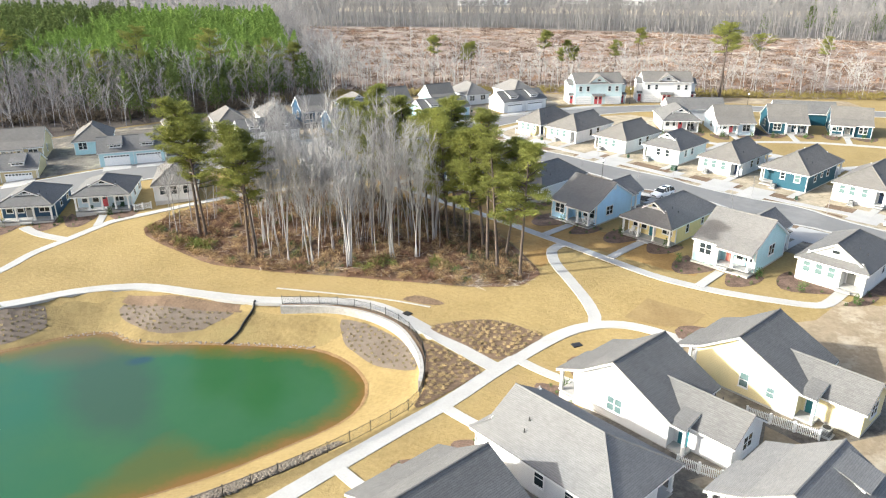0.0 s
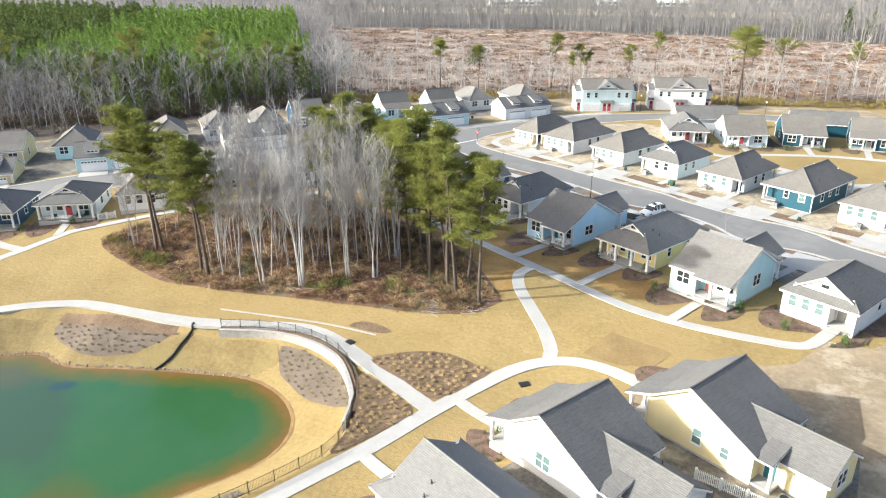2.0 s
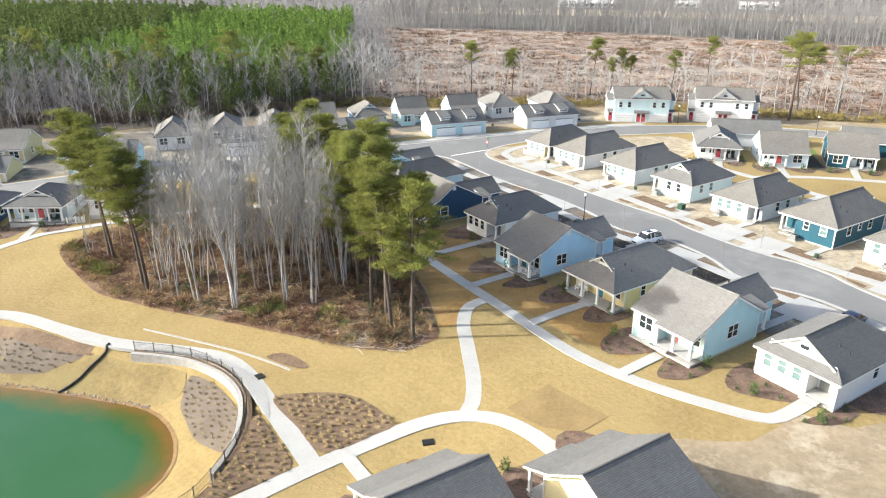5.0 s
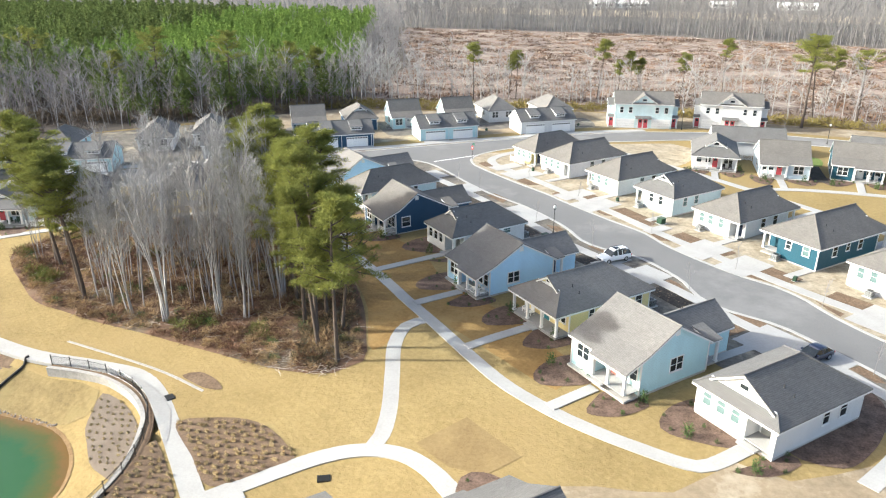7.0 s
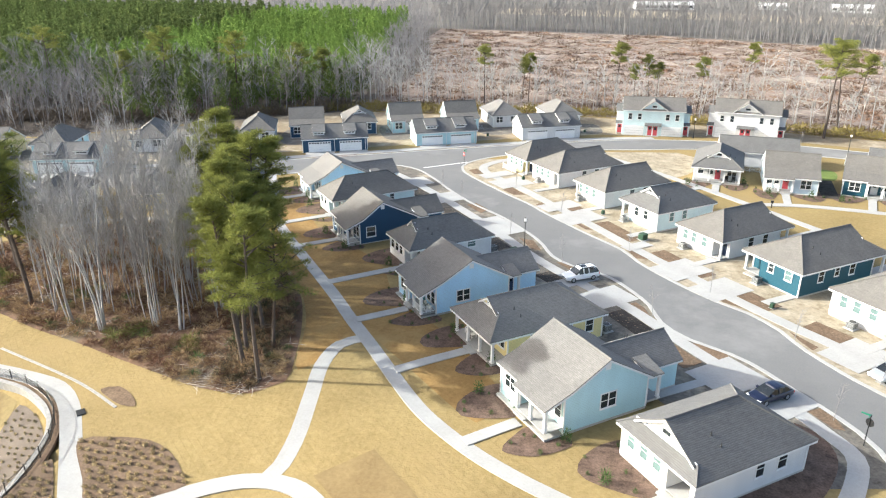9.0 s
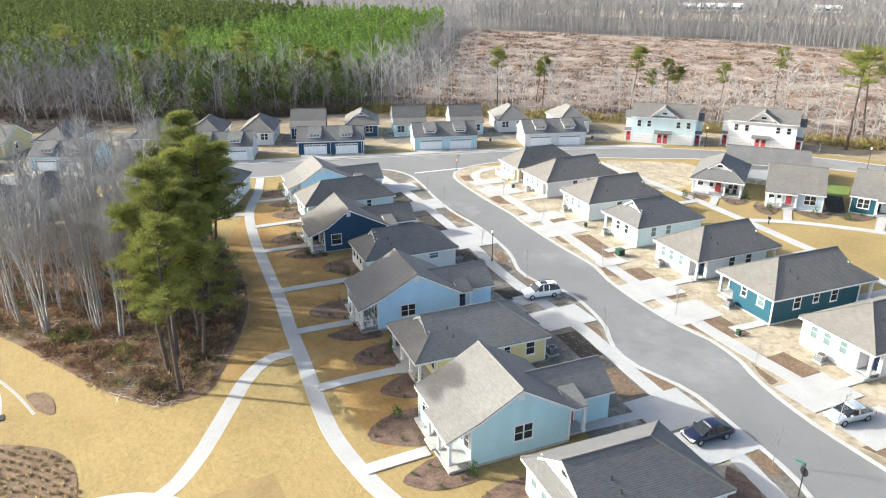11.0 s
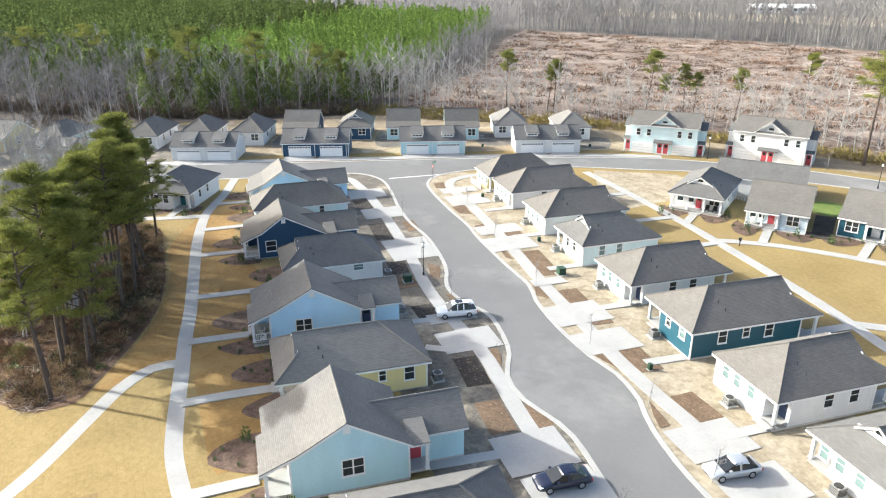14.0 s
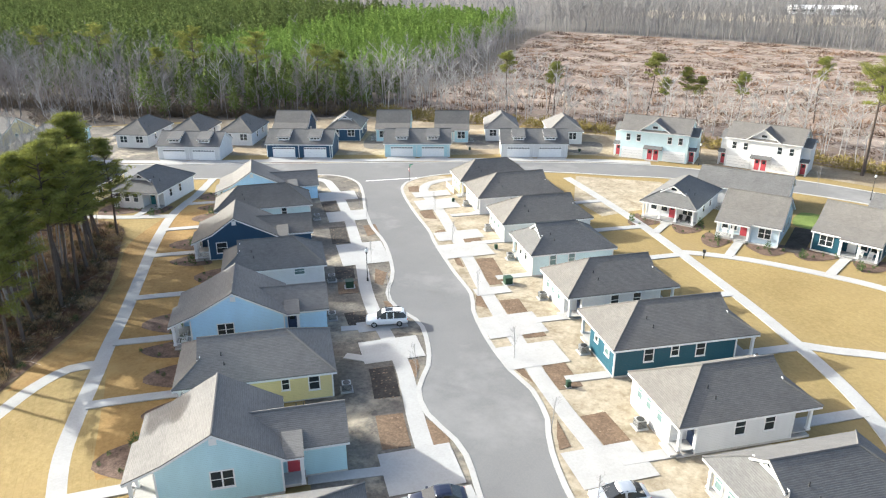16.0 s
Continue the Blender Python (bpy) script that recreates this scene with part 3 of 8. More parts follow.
laid("worn_lawn", sheet(curve([(13.4, 89), (17, 96.5), (21, 94.5), (27, 89.5), (33, 85), (35.5, 88), (27, 98.5), (17.5, 106.5), (11, 116.5), (-1, 124.5), (-8, 133.5), (-13.5, 140), (-17, 138.5), (-14, 131), (-8.5, 119.5), (0, 111.5), (6, 104.2), (10, 97.5)], 2, True), 0.02, 2), STRAW_SOD, "rust-brown dormant grass strewn with pine straw", "lawn")
# dark sheet: the hedge and the shade of the gap, put into one colour
laid("garden_plot", sheet([(73.9, 164.5), (76.6, 164.3), (77.4, 176), (74.4, 176)], 0.05, 2), BLACK_BARK, "dark strip for hedge and shade between two houses", "planting bed")
laid("garden_plot", sheet(curve([(74, 177), (78, 176.5), (79, 183), (74.5, 184)], 1.5, True), 0.05, 2), GREEN_GRASS, "bright green plot of grass behind the houses", "lawn")
laid("bare_patch", sheet([(21.6, 75.8), (25.4, 79.8), (31.0, 75.0), (28.4, 72.4), (25.2, 73.0)], RISE + 0.01, 2), PATCH, "bare worn patch in the dormant grass", "bare ground")
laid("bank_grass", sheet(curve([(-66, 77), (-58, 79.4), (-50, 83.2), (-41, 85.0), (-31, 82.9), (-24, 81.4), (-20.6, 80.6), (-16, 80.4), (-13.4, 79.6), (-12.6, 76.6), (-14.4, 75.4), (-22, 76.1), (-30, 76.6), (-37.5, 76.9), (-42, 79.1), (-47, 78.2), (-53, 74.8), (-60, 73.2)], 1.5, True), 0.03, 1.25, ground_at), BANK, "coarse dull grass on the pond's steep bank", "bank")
MUD = mottled("pond_mud", (0.10, 0.058, 0.028), (0.26, 0.17, 0.08), 0.5, 5.0, bump=0.03)


def mud_ring():
    o = np.vstack([SHORE, SHORE[:1]])
    l, r = sides(o, 0.2)
    s = Shape()
    for q in np.vstack([l, r]):
        s.v.append((float(q[0]), float(q[1]), max(gz(float(q[0]), float(q[1])), WATER_Z - 0.1) + 0.05))
    n = len(o)
    s.f = [(i, n + i, n + i + 1, i + 1) for i in range(n - 1)]
    laid("mud_margin", s, MUD, "brown wet mud along the pond's edge", "shore")


mud_ring()


# bare soil between and behind the houses of the near row
for i, (hx, hy, hr, hw, hd) in enumerate([(17.32, 64.95, 221.9, 7.9, 11.8), (30.3, 69.5, 222.2, 8.1, 12.2), (8.9, 55.5, 222, 8.2, 14.2), (26.05, 48.05, 222, 8.3, 11.8), (-0.7, 47.7, 222, 8.3, 11.8)]):
    turn_ = pose(hx, hy, 0, 0, 0, hr)
    laid("soil_strip", sheet([tuple((turn_ @ Vector((a, b, 0)))[:2]) for a, b in ((-1.6, 3.4), (hw + 2.4, 3.0), (hw + 3.2, hd + 3.0), (hw * 0.5, hd + 6.5), (-2.6, hd + 4.0))], 0.035 + 0.004 * i, 1.25), SOIL, "dark bare soil round the house", "yard")


# ---- road, kerbs, walks ----
KERB_W = [(60.5, 75), (64, 79.6), (66.0, 84.5), (66.5, 88.6), (64.9, 93.0), (60.4, 98.6), (56.3, 103.1), (51.2, 105.8), (48.3, 108.9), (46.9, 112.9), (44.7, 116.4), (41.2, 120.3), (36.6, 122.3), (33.5, 125), (30.4, 130.7), (23.6, 138.6), (17.6, 143.6), (11.8, 149.8), (6.4, 156.5), (1.5, 161.5), (-3.5, 163.3), (-8.5, 161.6), (-17.6, 154.4), (-28, 147), (-42, 138), (-60, 127.5), (-78, 120), (-110, 112)]
KERB_E = [(76, 73), (79, 83), (77.6, 91), (71, 97.5), (66.2, 102.3), (62.5, 107.3), (60.9, 110.6), (57.8, 114.2), (54.4, 116.4), (49.4, 121), (45, 126.1), (42.6, 130), (37, 135.2), (29.8, 142.5), (26.6, 146.2), (20.4, 152), (13.2, 159.4), (10, 163.8), (9.4, 168.4), (12.6, 174.2), (21.8, 182.2), (32.7, 187.2), (43, 190.4), (50, 193), (57.4, 194.5), (74.5, 195.2), (86.4, 193.8), (110, 188), (150, 175)]
KERB_N = [(150, 184), (110, 197), (86.3, 202), (75.5, 203.8), (65.9, 203.8), (55.8, 202.6), (44.8, 200.6), (34.1, 196.4), (19, 188.5), (3.8, 179.6), (-10.8, 170.4), (-25.6, 161.4), (-40, 152.3), (-59.3, 140.9), (-78, 131), (-110, 121)]
kw, ke, kn = curve(KERB_W), curve(KERB_E), curve(KERB_N)
road = np.vstack([kw[::-1], ke, kn])
laid("road", sheet(road, 0.045, 2.5), ASPHALT, "smooth grey asphalt street with a side branch", "road")
for line in (kw, ke, kn):
    laid("kerb", band("kerb", line[::2], 0.5, KERB, 0.08, 0.10, smooth_line=False), KERB, "pale concrete kerb and gutter along the street", "kerb")
laid("stop_line", band("stop_line", [(2.2, 163), (9.4, 169.6)], 0.3, LINE, 0.055, 0.01), LINE, "thin white line across the street's mouth", "road marking")

WALKS = {
    "main": [(-24, 150), (-18.6, 141.3), (-16.3, 136.6), (-12.8, 130.6), (-5.6, 121.8), (2.9, 112.6), (9.8, 105.2), (14.3, 100), (19, 94.9), (24.3, 89), (28.2, 85.1), (33.1, 81.5), (37.2, 79.2), (41, 77.6), (44.2, 76.5), (46.2, 76.8), (49.6, 79.8)],
    "loop": [(17.4, 96.0), (15.6, 94.2), (15.4, 90.4), (16.6, 85.5), (17.9, 80.2), (18.3, 76.5), (17.9, 74.6)],
    "bend": [(-30, 29.5), (-20, 39.4), (-13.1, 46.3), (-9.1, 50.4), (-4.4, 55.1), (0.9, 60.3), (5.6, 65.6), (9.7, 69.7), (14, 73.1), (17.6, 74.5), (21, 74.2), (23.9, 72.4), (26.5, 69.6), (30, 66)],
    "pond": [(5.6, 66.3), (1.0, 71.4), (-3.0, 75.8), (-6.6, 79.4), (-10.2, 81.6), (-16, 82.4), (-24, 82.9), (-31.5, 84.6), (-39.4, 86.8), (-44.5, 86.6), (-49.6, 85.0), (-56, 81.5), (-66, 78), (-80, 72)],
    "west": [(-66, 86), (-62.7, 92.2), (-61.4, 99.1), (-58.8, 104.5), (-55.9, 109.2), (-54, 111.2), (-49.6, 113.3), (-44, 116), (-37, 119.2), (-29, 122.4), (-20.5, 126.2), (-13.5, 131)],
    "west_spur": [(-59.4, 104.2), (-64.6, 106.5), (-68.8, 109.6)],
    "street_west": [(57.6, 76.5), (61.2, 81), (63.3, 85.7), (63.9, 89.2), (62.2, 92.0), (60.3, 94.6), (57.2, 97.8), (53.6, 101.5), (50.4, 105.0), (47.5, 108.4), (44.0, 112.2), (37, 118.2), (31.4, 123.6), (25.5, 130.4), (18.2, 138.5), (8.8, 148.2), (-0.5, 156.6), (-6.5, 159.2), (-17, 152)],
    "street_east": [(76, 98), (70.5, 104), (66.4, 108.3), (61.9, 112.4), (56.9, 117.3), (52.3, 122.4), (47.4, 127.5), (42, 133.6), (37.1, 139.4), (29.6, 147.9), (22.2, 156), (14.3, 164.2), (14.4, 170.5), (22, 179.5)],
    "green": [(90, 116), (87.1, 123.3), (83.8, 129.3), (79.3, 135.7), (73.8, 142.7), (67.2, 150.3), (60.3, 158), (53, 165.8), (43.3, 175.3), (34, 184)],
    "green_loop": [(60.9, 156.5), (64.2, 157.6), (70, 158.6), (75.7, 158.6), (81.1, 158.2), (86.7, 157.2), (98, 153), (112, 146)],
    "green_spur": [(78.4, 136.4), (82.4, 137.1), (87, 138.4), (100, 141)],
    "north": [(-62, 142.5), (-40.6, 154), (-26.2, 163.2), (-11.4, 172.3), (3.2, 181.4), (18.4, 190.2), (33.6, 198.2), (44.8, 202.4)],
}
WIDE = {"pond": 1.9, "street_west": 1.6, "street_east": 1.7, "north": 2.2, "bend": 1.8, "main": 1.5}
for i, (k, pts) in enumerate(WALKS.items()):
    laid("walkway", band("walkway", pts, WIDE.get(k, 1.55), CONCRETE, 0.055 + 0.003 * i, 0.4 if k == "pond" else 0.10), CONCRETE, "pale concrete walkway over the dormant grass", "walkway")


def slab_between(name, a, b, width, lift=0.094, label="short pale concrete front walk", category="walkway"):
    laid(name, band(name, [a, b], width, CONCRETE, lift, smooth_line=True), CONCRETE, label, category)


def quad_slab(corners, lift=0.10, label="wide pale concrete driveway apron"):
    laid("driveway", sheet(corners, lift, 0), CONCRETE, label, "driveway")


U, V = np.array([0.70, 0.714]), np.array([0.714, -0.70])   # away from the street's west walk, and along the street


def west_of(y):
    """Where the middle of the street lies at a given y."""
    return 49.9 - (y - 115.2) * 0.98


APRONS = []


def apron(x, y, wu, wv, lift):
    """A driveway slab centred at a place, wu across the walk and wv along the street."""
    c = np.array([x, y]) + U * (-0.7 if x < west_of(y) else 0.7)
    quad_slab([tuple(c + U * a * wu / 2 + V * b * wv / 2) for a, b in ((-1, -1), (1, -1), (1, 1), (-1, 1))], lift)


for i, (x, y, wu, wv) in enumerate([(55.2, 99.6, 6.2, 5.2), (59.2, 96.2, 6.0, 4.6), (42.3, 114.2, 6.4, 4.6), (38.3, 118.2, 5.6, 2.4), (23.6, 134.4, 6.6, 8.0), (12, 146, 6.5, 5.0), (4, 153.5, 6.5, 5.0),
                                   (67.2, 106.8, 6.6, 4.6), (71.5, 102.5, 6.4, 4.4), (50, 124.6, 6.8, 5.0), (54.6, 119.6, 6.8, 4.6), (34.6, 141.8, 7.0, 5.2), (30.8, 146.4, 7.0, 3.6), (20.4, 157.4, 7.0, 5.2), (16.6, 161.8, 6.5, 3.0), (44, 131.5, 4.5, 2.0)]):
    apron(x, y, wu, wv, 0.094 + 0.001 * i)
    APRONS.append((x, y, wu, wv))


# ---- houses ----
MESHES = {}


def once(key, make, material, smooth=False):
    """Mesh data that alike pieces share."""
    if key not in MESHES:
        MESHES[key] = make().mesh(key[0], material, smooth)
    return MESHES[key]


def window(parent, x, y, z, turn, w=0.9, h=1.5, pale=False, bars=True):
    """A sash window on a wall: (x, y) on the wall's face, z its sill; turn 0 faces -y."""
    def frame_shape():
        s, t = Shape(), 0.10
        for y in (-0.05, 0.02):
            s.v += [(-w / 2 - t, y, -t), (w / 2 + t, y, -t), (w / 2 + t, y, h + t), (-w / 2 - t, y, h + t), (-w / 2, y, 0), (w / 2, y, 0), (w / 2, y, h), (-w / 2, y, h)]
        for i in range(4):
            j = (i + 1) % 4
            s.f += [(i, j, 4 + j, 4 + i), (8 + i, 12 + i, 12 + j, 8 + j), (i, 8 + i, 8 + j, j), (4 + i, 4 + j, 12 + j, 12 + i)]
        return s
    m = pose(x, y, z, 0, 0, turn)
    win = part("window", once(("window_frame", w, h, bars), frame_shape, TRIM), TRIM, parent, at=m)
    # pale panes carry the sky's reflection as a painted colour
    g = GLASS_PALE if pale else GLASS
    part("pane", once(("pane", w, h, pale), lambda: Shape().box(-w / 2, w / 2, -0.02, 0.01, 0, h), g), g, win, "pale pane with reflected sky in its colour" if pale else "")
    if bars:
        part("sash_bar", once(("sash_bar", w), lambda: Shape().box(-w / 2, w / 2, -0.04, 0.0, -0.03, 0.03), TRIM), TRIM, win, at=pose(0, 0, h / 2))
        if w > 1.3:
            part("mullion", once(("mullion", h), lambda: Shape().box(-0.06, 0.06, -0.045, 0.0, 0, h), TRIM), TRIM, win)
    part("sill", once(("sill", w), lambda: Shape().box(-w / 2 - 0.14, w / 2 + 0.14, -0.10, -0.04, -0.16, -0.10), TRIM), TRIM, win)


def door(parent, x, y, z, turn, colour="navy", w=0.95, h=2.1):
    m = pose(x, y, z, 0, 0, turn)
    d = part("door", once(("door", w, h, colour), lambda: Shape().box(-w / 2, w / 2, -0.03, 0.02, 0, h).box(-w * 0.32, w * 0.32, -0.045, -0.03, 0.2, h * 0.45), DOORS[colour]), DOORS[colour], parent, f"{colour} painted door", at=m)
    part("door_frame", once(("door_frame", w, h), lambda: Shape().box(-w / 2 - 0.1, -w / 2, -0.05, 0.02, 0, h).box(w / 2, w / 2 + 0.1, -0.05, 0.02, 0, h).box(-w / 2 - 0.1, w / 2 + 0.1, -0.05, 0.02, h, h + 0.12), TRIM), TRIM, d)
    part("door_light", once(("door_light", w), lambda: Shape().box(-w * 0.28, w * 0.28, -0.036, -0.03, h * 0.62, h * 0.9), GLASS), GLASS, d)
    part("knob", once(("knob",), lambda: Shape().ball((w * 0.4, -0.07, 1.0), 0.04, 0.04, 0.04, 6, 4), METAL), METAL, d)


def post(parent, x, y, z0, z1, r=0.13):
    part("post", once(("post", round(z1 - z0, 2), r), lambda: Shape().box(-r, r, -r, r, 0, z1 - z0).box(-r - 0.05, r + 0.05, -r - 0.05, r + 0.05, 0, 0.18).box(-r - 0.04, r + 0.04, -r - 0.04, r + 0.04, z1 - z0 - 0.14, z1 - z0), TRIM), TRIM, parent, at=pose(x, y, z0))


def roof(parent, slopes, material, thick=0.10, edge=0.20):
    """The roof's planes, with white fascia and soffit beneath."""
    for s in slopes:
        ob = part("roof_slope", Shape().slab(s, thick), material, parent)
        part("fascia", Shape().slab([(p[0], p[1], p[2] - thick) for p in s], edge), TRIM, parent if parent.parent else ob, "white painted fascia and soffit")
    return ob


def caps(parent, lines, material):
    for p, q in lines:
        part("ridge_cap", Shape().tube(p, q, 0.10, 0.10, 5), material, parent)


def vents(parent, places):
    for x, y, z in places:
        part("vent_pipe", once(("vent_pipe",), lambda: Shape().tube((0, 0, -0.2), (0, 0, 0.34), 0.05, 0.05, 8, True).tube((0, 0, 0.0), (0, 0, 0.05), 0.12, 0.08, 8), PIPE), PIPE, parent, at=pose(x, y, z))


def corner_board(wall, x, y, z0, z1):
    part("corner_board", once(("corner_board", round(z1 - z0, 2)), lambda: Shape().box(-0.07, 0.07, -0.07, 0.07, 0, z1 - z0), TRIM), TRIM, wall, at=pose(x, y, z0))


def walls_box(parent, W, D, z1, paint, porch=None, back_porch=None, z0=0.0):
    """Walls round a house; porch: (x from, x to, depth) cut out of the front, back_porch out of the back."""
    y0, y1 = (porch[2] if porch else 0), D - (back_porch[2] if back_porch else 0)
    blocks = [(0, W, y0, y1)]
    for cut, ya, yb in ((porch, 0, y0), (back_porch, y1, D)):
        if cut and cut[0] > 0.05:
            blocks.append((0, cut[0], ya, yb))
        if cut and cut[1] < W - 0.05:
            blocks.append((cut[1], W, ya, yb))
    w = [part("wall", Shape().box(*b, z0, z1), PAINTS[paint], parent) for b in blocks][0]
    for x, y in ((0, y0 if porch and porch[0] <= 0.05 else 0), (W, y0 if porch and porch[1] >= W - 0.05 else 0), (0, y1 if back_porch and back_porch[0] <= 0.05 else D), (W, y1 if back_porch and back_porch[1] >= W - 0.05 else D)):
        corner_board(w, x, y, z0 + 0.14, z1)
    part("foundation", Shape().box(-0.03, W + 0.03, -0.03, D + 0.03, -1.6, z0 + 0.12), FOUNDATION, parent)
    return w


def railing(parent, p, q):
    """A white porch railing between two posts: top and bottom rail and its balusters."""
    p, q = Vector(p), Vector(q)
    for z in (0.12, 0.86):
        part("rail", Shape().tube((*p.xy, p.z + z), (*q.xy, q.z + z), 0.045, 0.045, 4), TRIM, parent)
    n = max(2, int((q - p).length / 0.16))
    bar = once(("baluster",), lambda: Shape().box(-0.02, 0.02, -0.02, 0.02, 0.12, 0.86), TRIM)
    for i in range(1, n):
        c = p.lerp(q, i / n)
        part("baluster", bar, TRIM, parent, at=pose(*c))


def porch_deck(parent, xa, xb, ya, yb, posts, top, rails=False):
    if rails and len(posts) > 2:
        (x1, y1), (x2, y2) = posts[-2], posts[-1]
        railing(parent, (x1 + 0.13, y1, 0.36), (x2 - 0.13, y2, 0.36))
        railing(parent, (x2, y2 + 0.13, 0.36), (x2, yb, 0.36))
    part("porch_floor", Shape().box(xa, xb, ya, yb, 0.28, 0.36), CONCRETE, parent)
    for x, y in posts:
        post(parent, x, y, 0.36, top)
    if len(posts) > 1:
        s = Shape()
        xs = [p[0] for p in posts]
        y = posts[0][1]
        s.box(min(xs) - 0.12, max(xs) + 0.12, y - 0.11, y + 0.11, top, top + 0.28)
        part("beam", s, TRIM, parent)


def openings(parent, W, D, front=(), right=(), back=(), left=(), z=1.15, fy=0.0, by=None):
    """Windows by wall: (place along the wall from its left seen from the origin, width, height, pale, depth of a recess)."""
    for x, w, h, pale, dy in front:
        window(parent, x, fy + dy, z + (1.5 - h), 0, w, h, pale)
    for y, w, h, pale, dx in right:
        window(parent, W - dx, y, z + (1.5 - h), 90, w, h, pale)
    for y, w, h, pale, dx in left:
        window(parent, dx, y, z + (1.5 - h), -90, w, h, pale)
    for x, w, h, pale, dy in back:
        window(parent, x, D - dy, z + (1.5 - h), 180, w, h, pale)


def hip_slopes(W, D, ze, zr, o, front="dutch", back="hip", g=2.0):
    """The planes of a hipped roof with its ridge along y; a dutch end stands a small gable on its hip."""
    half = W / 2 + o
    k = (zr - ze) / half
    mid, lo, hi = W / 2, -o, W + o
    fy, byy = -o, D + o
    faces, lines = [], []
    gf = (g + o) if front == "dutch" else half
    gb = (g + o) if back == "dutch" else half
    zf, zb = ze + k * gf, ze + k * gb
    lf, lb = fy + gf, byy - gb
    over = 0.35
    rf = lf - (over if front == "dutch" else 0)
    rb = lb + (over if back == "dutch" else 0)
    faces.append([(lo, fy, ze), (hi, fy, ze), (hi - gf, lf, zf), (lo + gf, lf, zf)] if front == "dutch" else [(lo, fy, ze), (hi, fy, ze), (mid, lf, zr)])
    faces.append([(hi, byy, ze), (lo, byy, ze), (lo + gb, lb, zb), (hi - gb, lb, zb)] if back == "dutch" else [(hi, byy, ze), (lo, byy, ze), (mid, lb, zr)])
    for sgn in (1, -1):
        def X(a):
            return lo + a if sgn > 0 else hi - a
        p = [(X(0), fy, ze)]
        p += [(X(gf), lf, zf), (X(gf), rf, zf), (mid, rf, zr)] if front == "dutch" else [(mid, lf, zr)]
        p += [(mid, rb, zr), (X(gb), rb, zb), (X(gb), lb, zb)] if back == "dutch" else [(mid, lb, zr)]
        p += [(X(0), byy, ze)]
        faces.append(p)
        lines.append(((X(0), fy, ze), (X(gf), lf, zf)))
        lines.append(((X(0), byy, ze), (X(gb), lb, zb)))
    lines.append(((mid, rf, zr), (mid, rb, zr)))
    ends = []
    if front == "dutch":
        ends.append((lf, lo + gf, hi - gf, zf, 1))
    if back == "dutch":
        ends.append((lb, lo + gb, hi - gb, zb, -1))
    return faces, lines, ends


def gablet(parent, y, xa, xb, zb, zr, way, paint, W):
    """The small gable wall of a dutch end, with its attic light."""
    m, t = (xa + xb) / 2, 0.12
    y0, y1 = (y, y + t) if way > 0 else (y - t, y)
    g = part("gable", Shape().prism([(xa, zb - 0.05), (xb, zb - 0.05), (m, zr - 0.12)], y0, y1, 1), PAINTS[paint], parent)
    f = y - 0.02 * way
    part("gable_trim", Shape().box(xa, xb, min(f, f - 0.06 * way), max(f, f - 0.06 * way), zb - 0.02, zb + 0.16), TRIM, g)
    if way > 0:
        window(parent, m, y0, zb + (zr - zb) * 0.26, 0, 0.85, 0.42, False, False)
    else:
        window(parent, m, y1, zb + (zr - zb) * 0.26, 180, 0.85, 0.42, False, False)


def hip_house(x, y, rot, W, D, paint, shingle, label, ze=3.0, zr=5.7, front="dutch", back="hip", porch=None, back_porch=None, door_at=None, wins=None, vent=True, g=2.0, gable_paint=None, group="", side_door=None, dz=0.0):
    """A one-storey house under a hipped roof; (x, y) its left front corner seen from its front."""
    c, s_ = math.cos(radians(rot)), math.sin(radians(rot))
    cx, cy = x + c * W / 2 - s_ * D / 2, y + s_ * W / 2 + c * D / 2
    r = root("house", pose(x, y, lz(cx, cy) + dz, 0, 0, rot), label, "house", group)
    walls_box(r, W, D, ze - 0.02, paint, porch, back_porch, -max(0.0, dz - 0.1))
    faces, lines, ends = hip_slopes(W, D, ze, zr, 0.42, front, back, g)
    rf = roof(r, faces, shingle)
    caps(rf, lines, shingle)
    for e in ends:
        gablet(r, e[0], e[1], e[2], e[3], zr, e[4], gable_paint or paint, W)
    if porch:
        xa, xb, dp = porch
        n = max(2, round((xb - xa) / 2.4) + 1)
        xs = [xa + 0.15 + (xb - xa - 0.3) * i / (n - 1) for i in range(n)]
        xs = [q for q in xs if not (0.3 < xa and q < xa + 0.3) and not (xb < W - 0.3 and q > xb - 0.3)] or xs
        porch_deck(r, xa, xb, 0, dp, [(q, 0.15) for q in xs], ze - 0.42)
    if back_porch:
        xa, xb, dp = back_porch
        xs = [q for q in (xa + 0.15, xb - 0.15)]
        porch_deck(r, xa, xb, D - dp, D, [(q, D - 0.15) for q in xs], ze - 0.42)
    if door_at:
        dx, dy, col = door_at
        door(r, dx, dy, 0.36, 0, col)
        part("step", Shape().box(dx - 0.9, dx + 0.9, -0.7, 0.0, 0.0, 0.18), CONCRETE, r)
    if side_door:
        door(r, W if side_door[0] == "right" else 0, side_door[1], 0.3, 90 if side_door[0] == "right" else -90, side_door[2])
    openings(r, W, D, **(wins or {}))
    if vent:
        k = (zr - ze) / (W / 2 + 0.42)
        vents(r, [(W * 0.73, D * 0.28, ze + k * (W * 0.27 + 0.42)), (W * 0.84, D * 0.30, ze + k * (W * 0.16 + 0.42))])
    return r


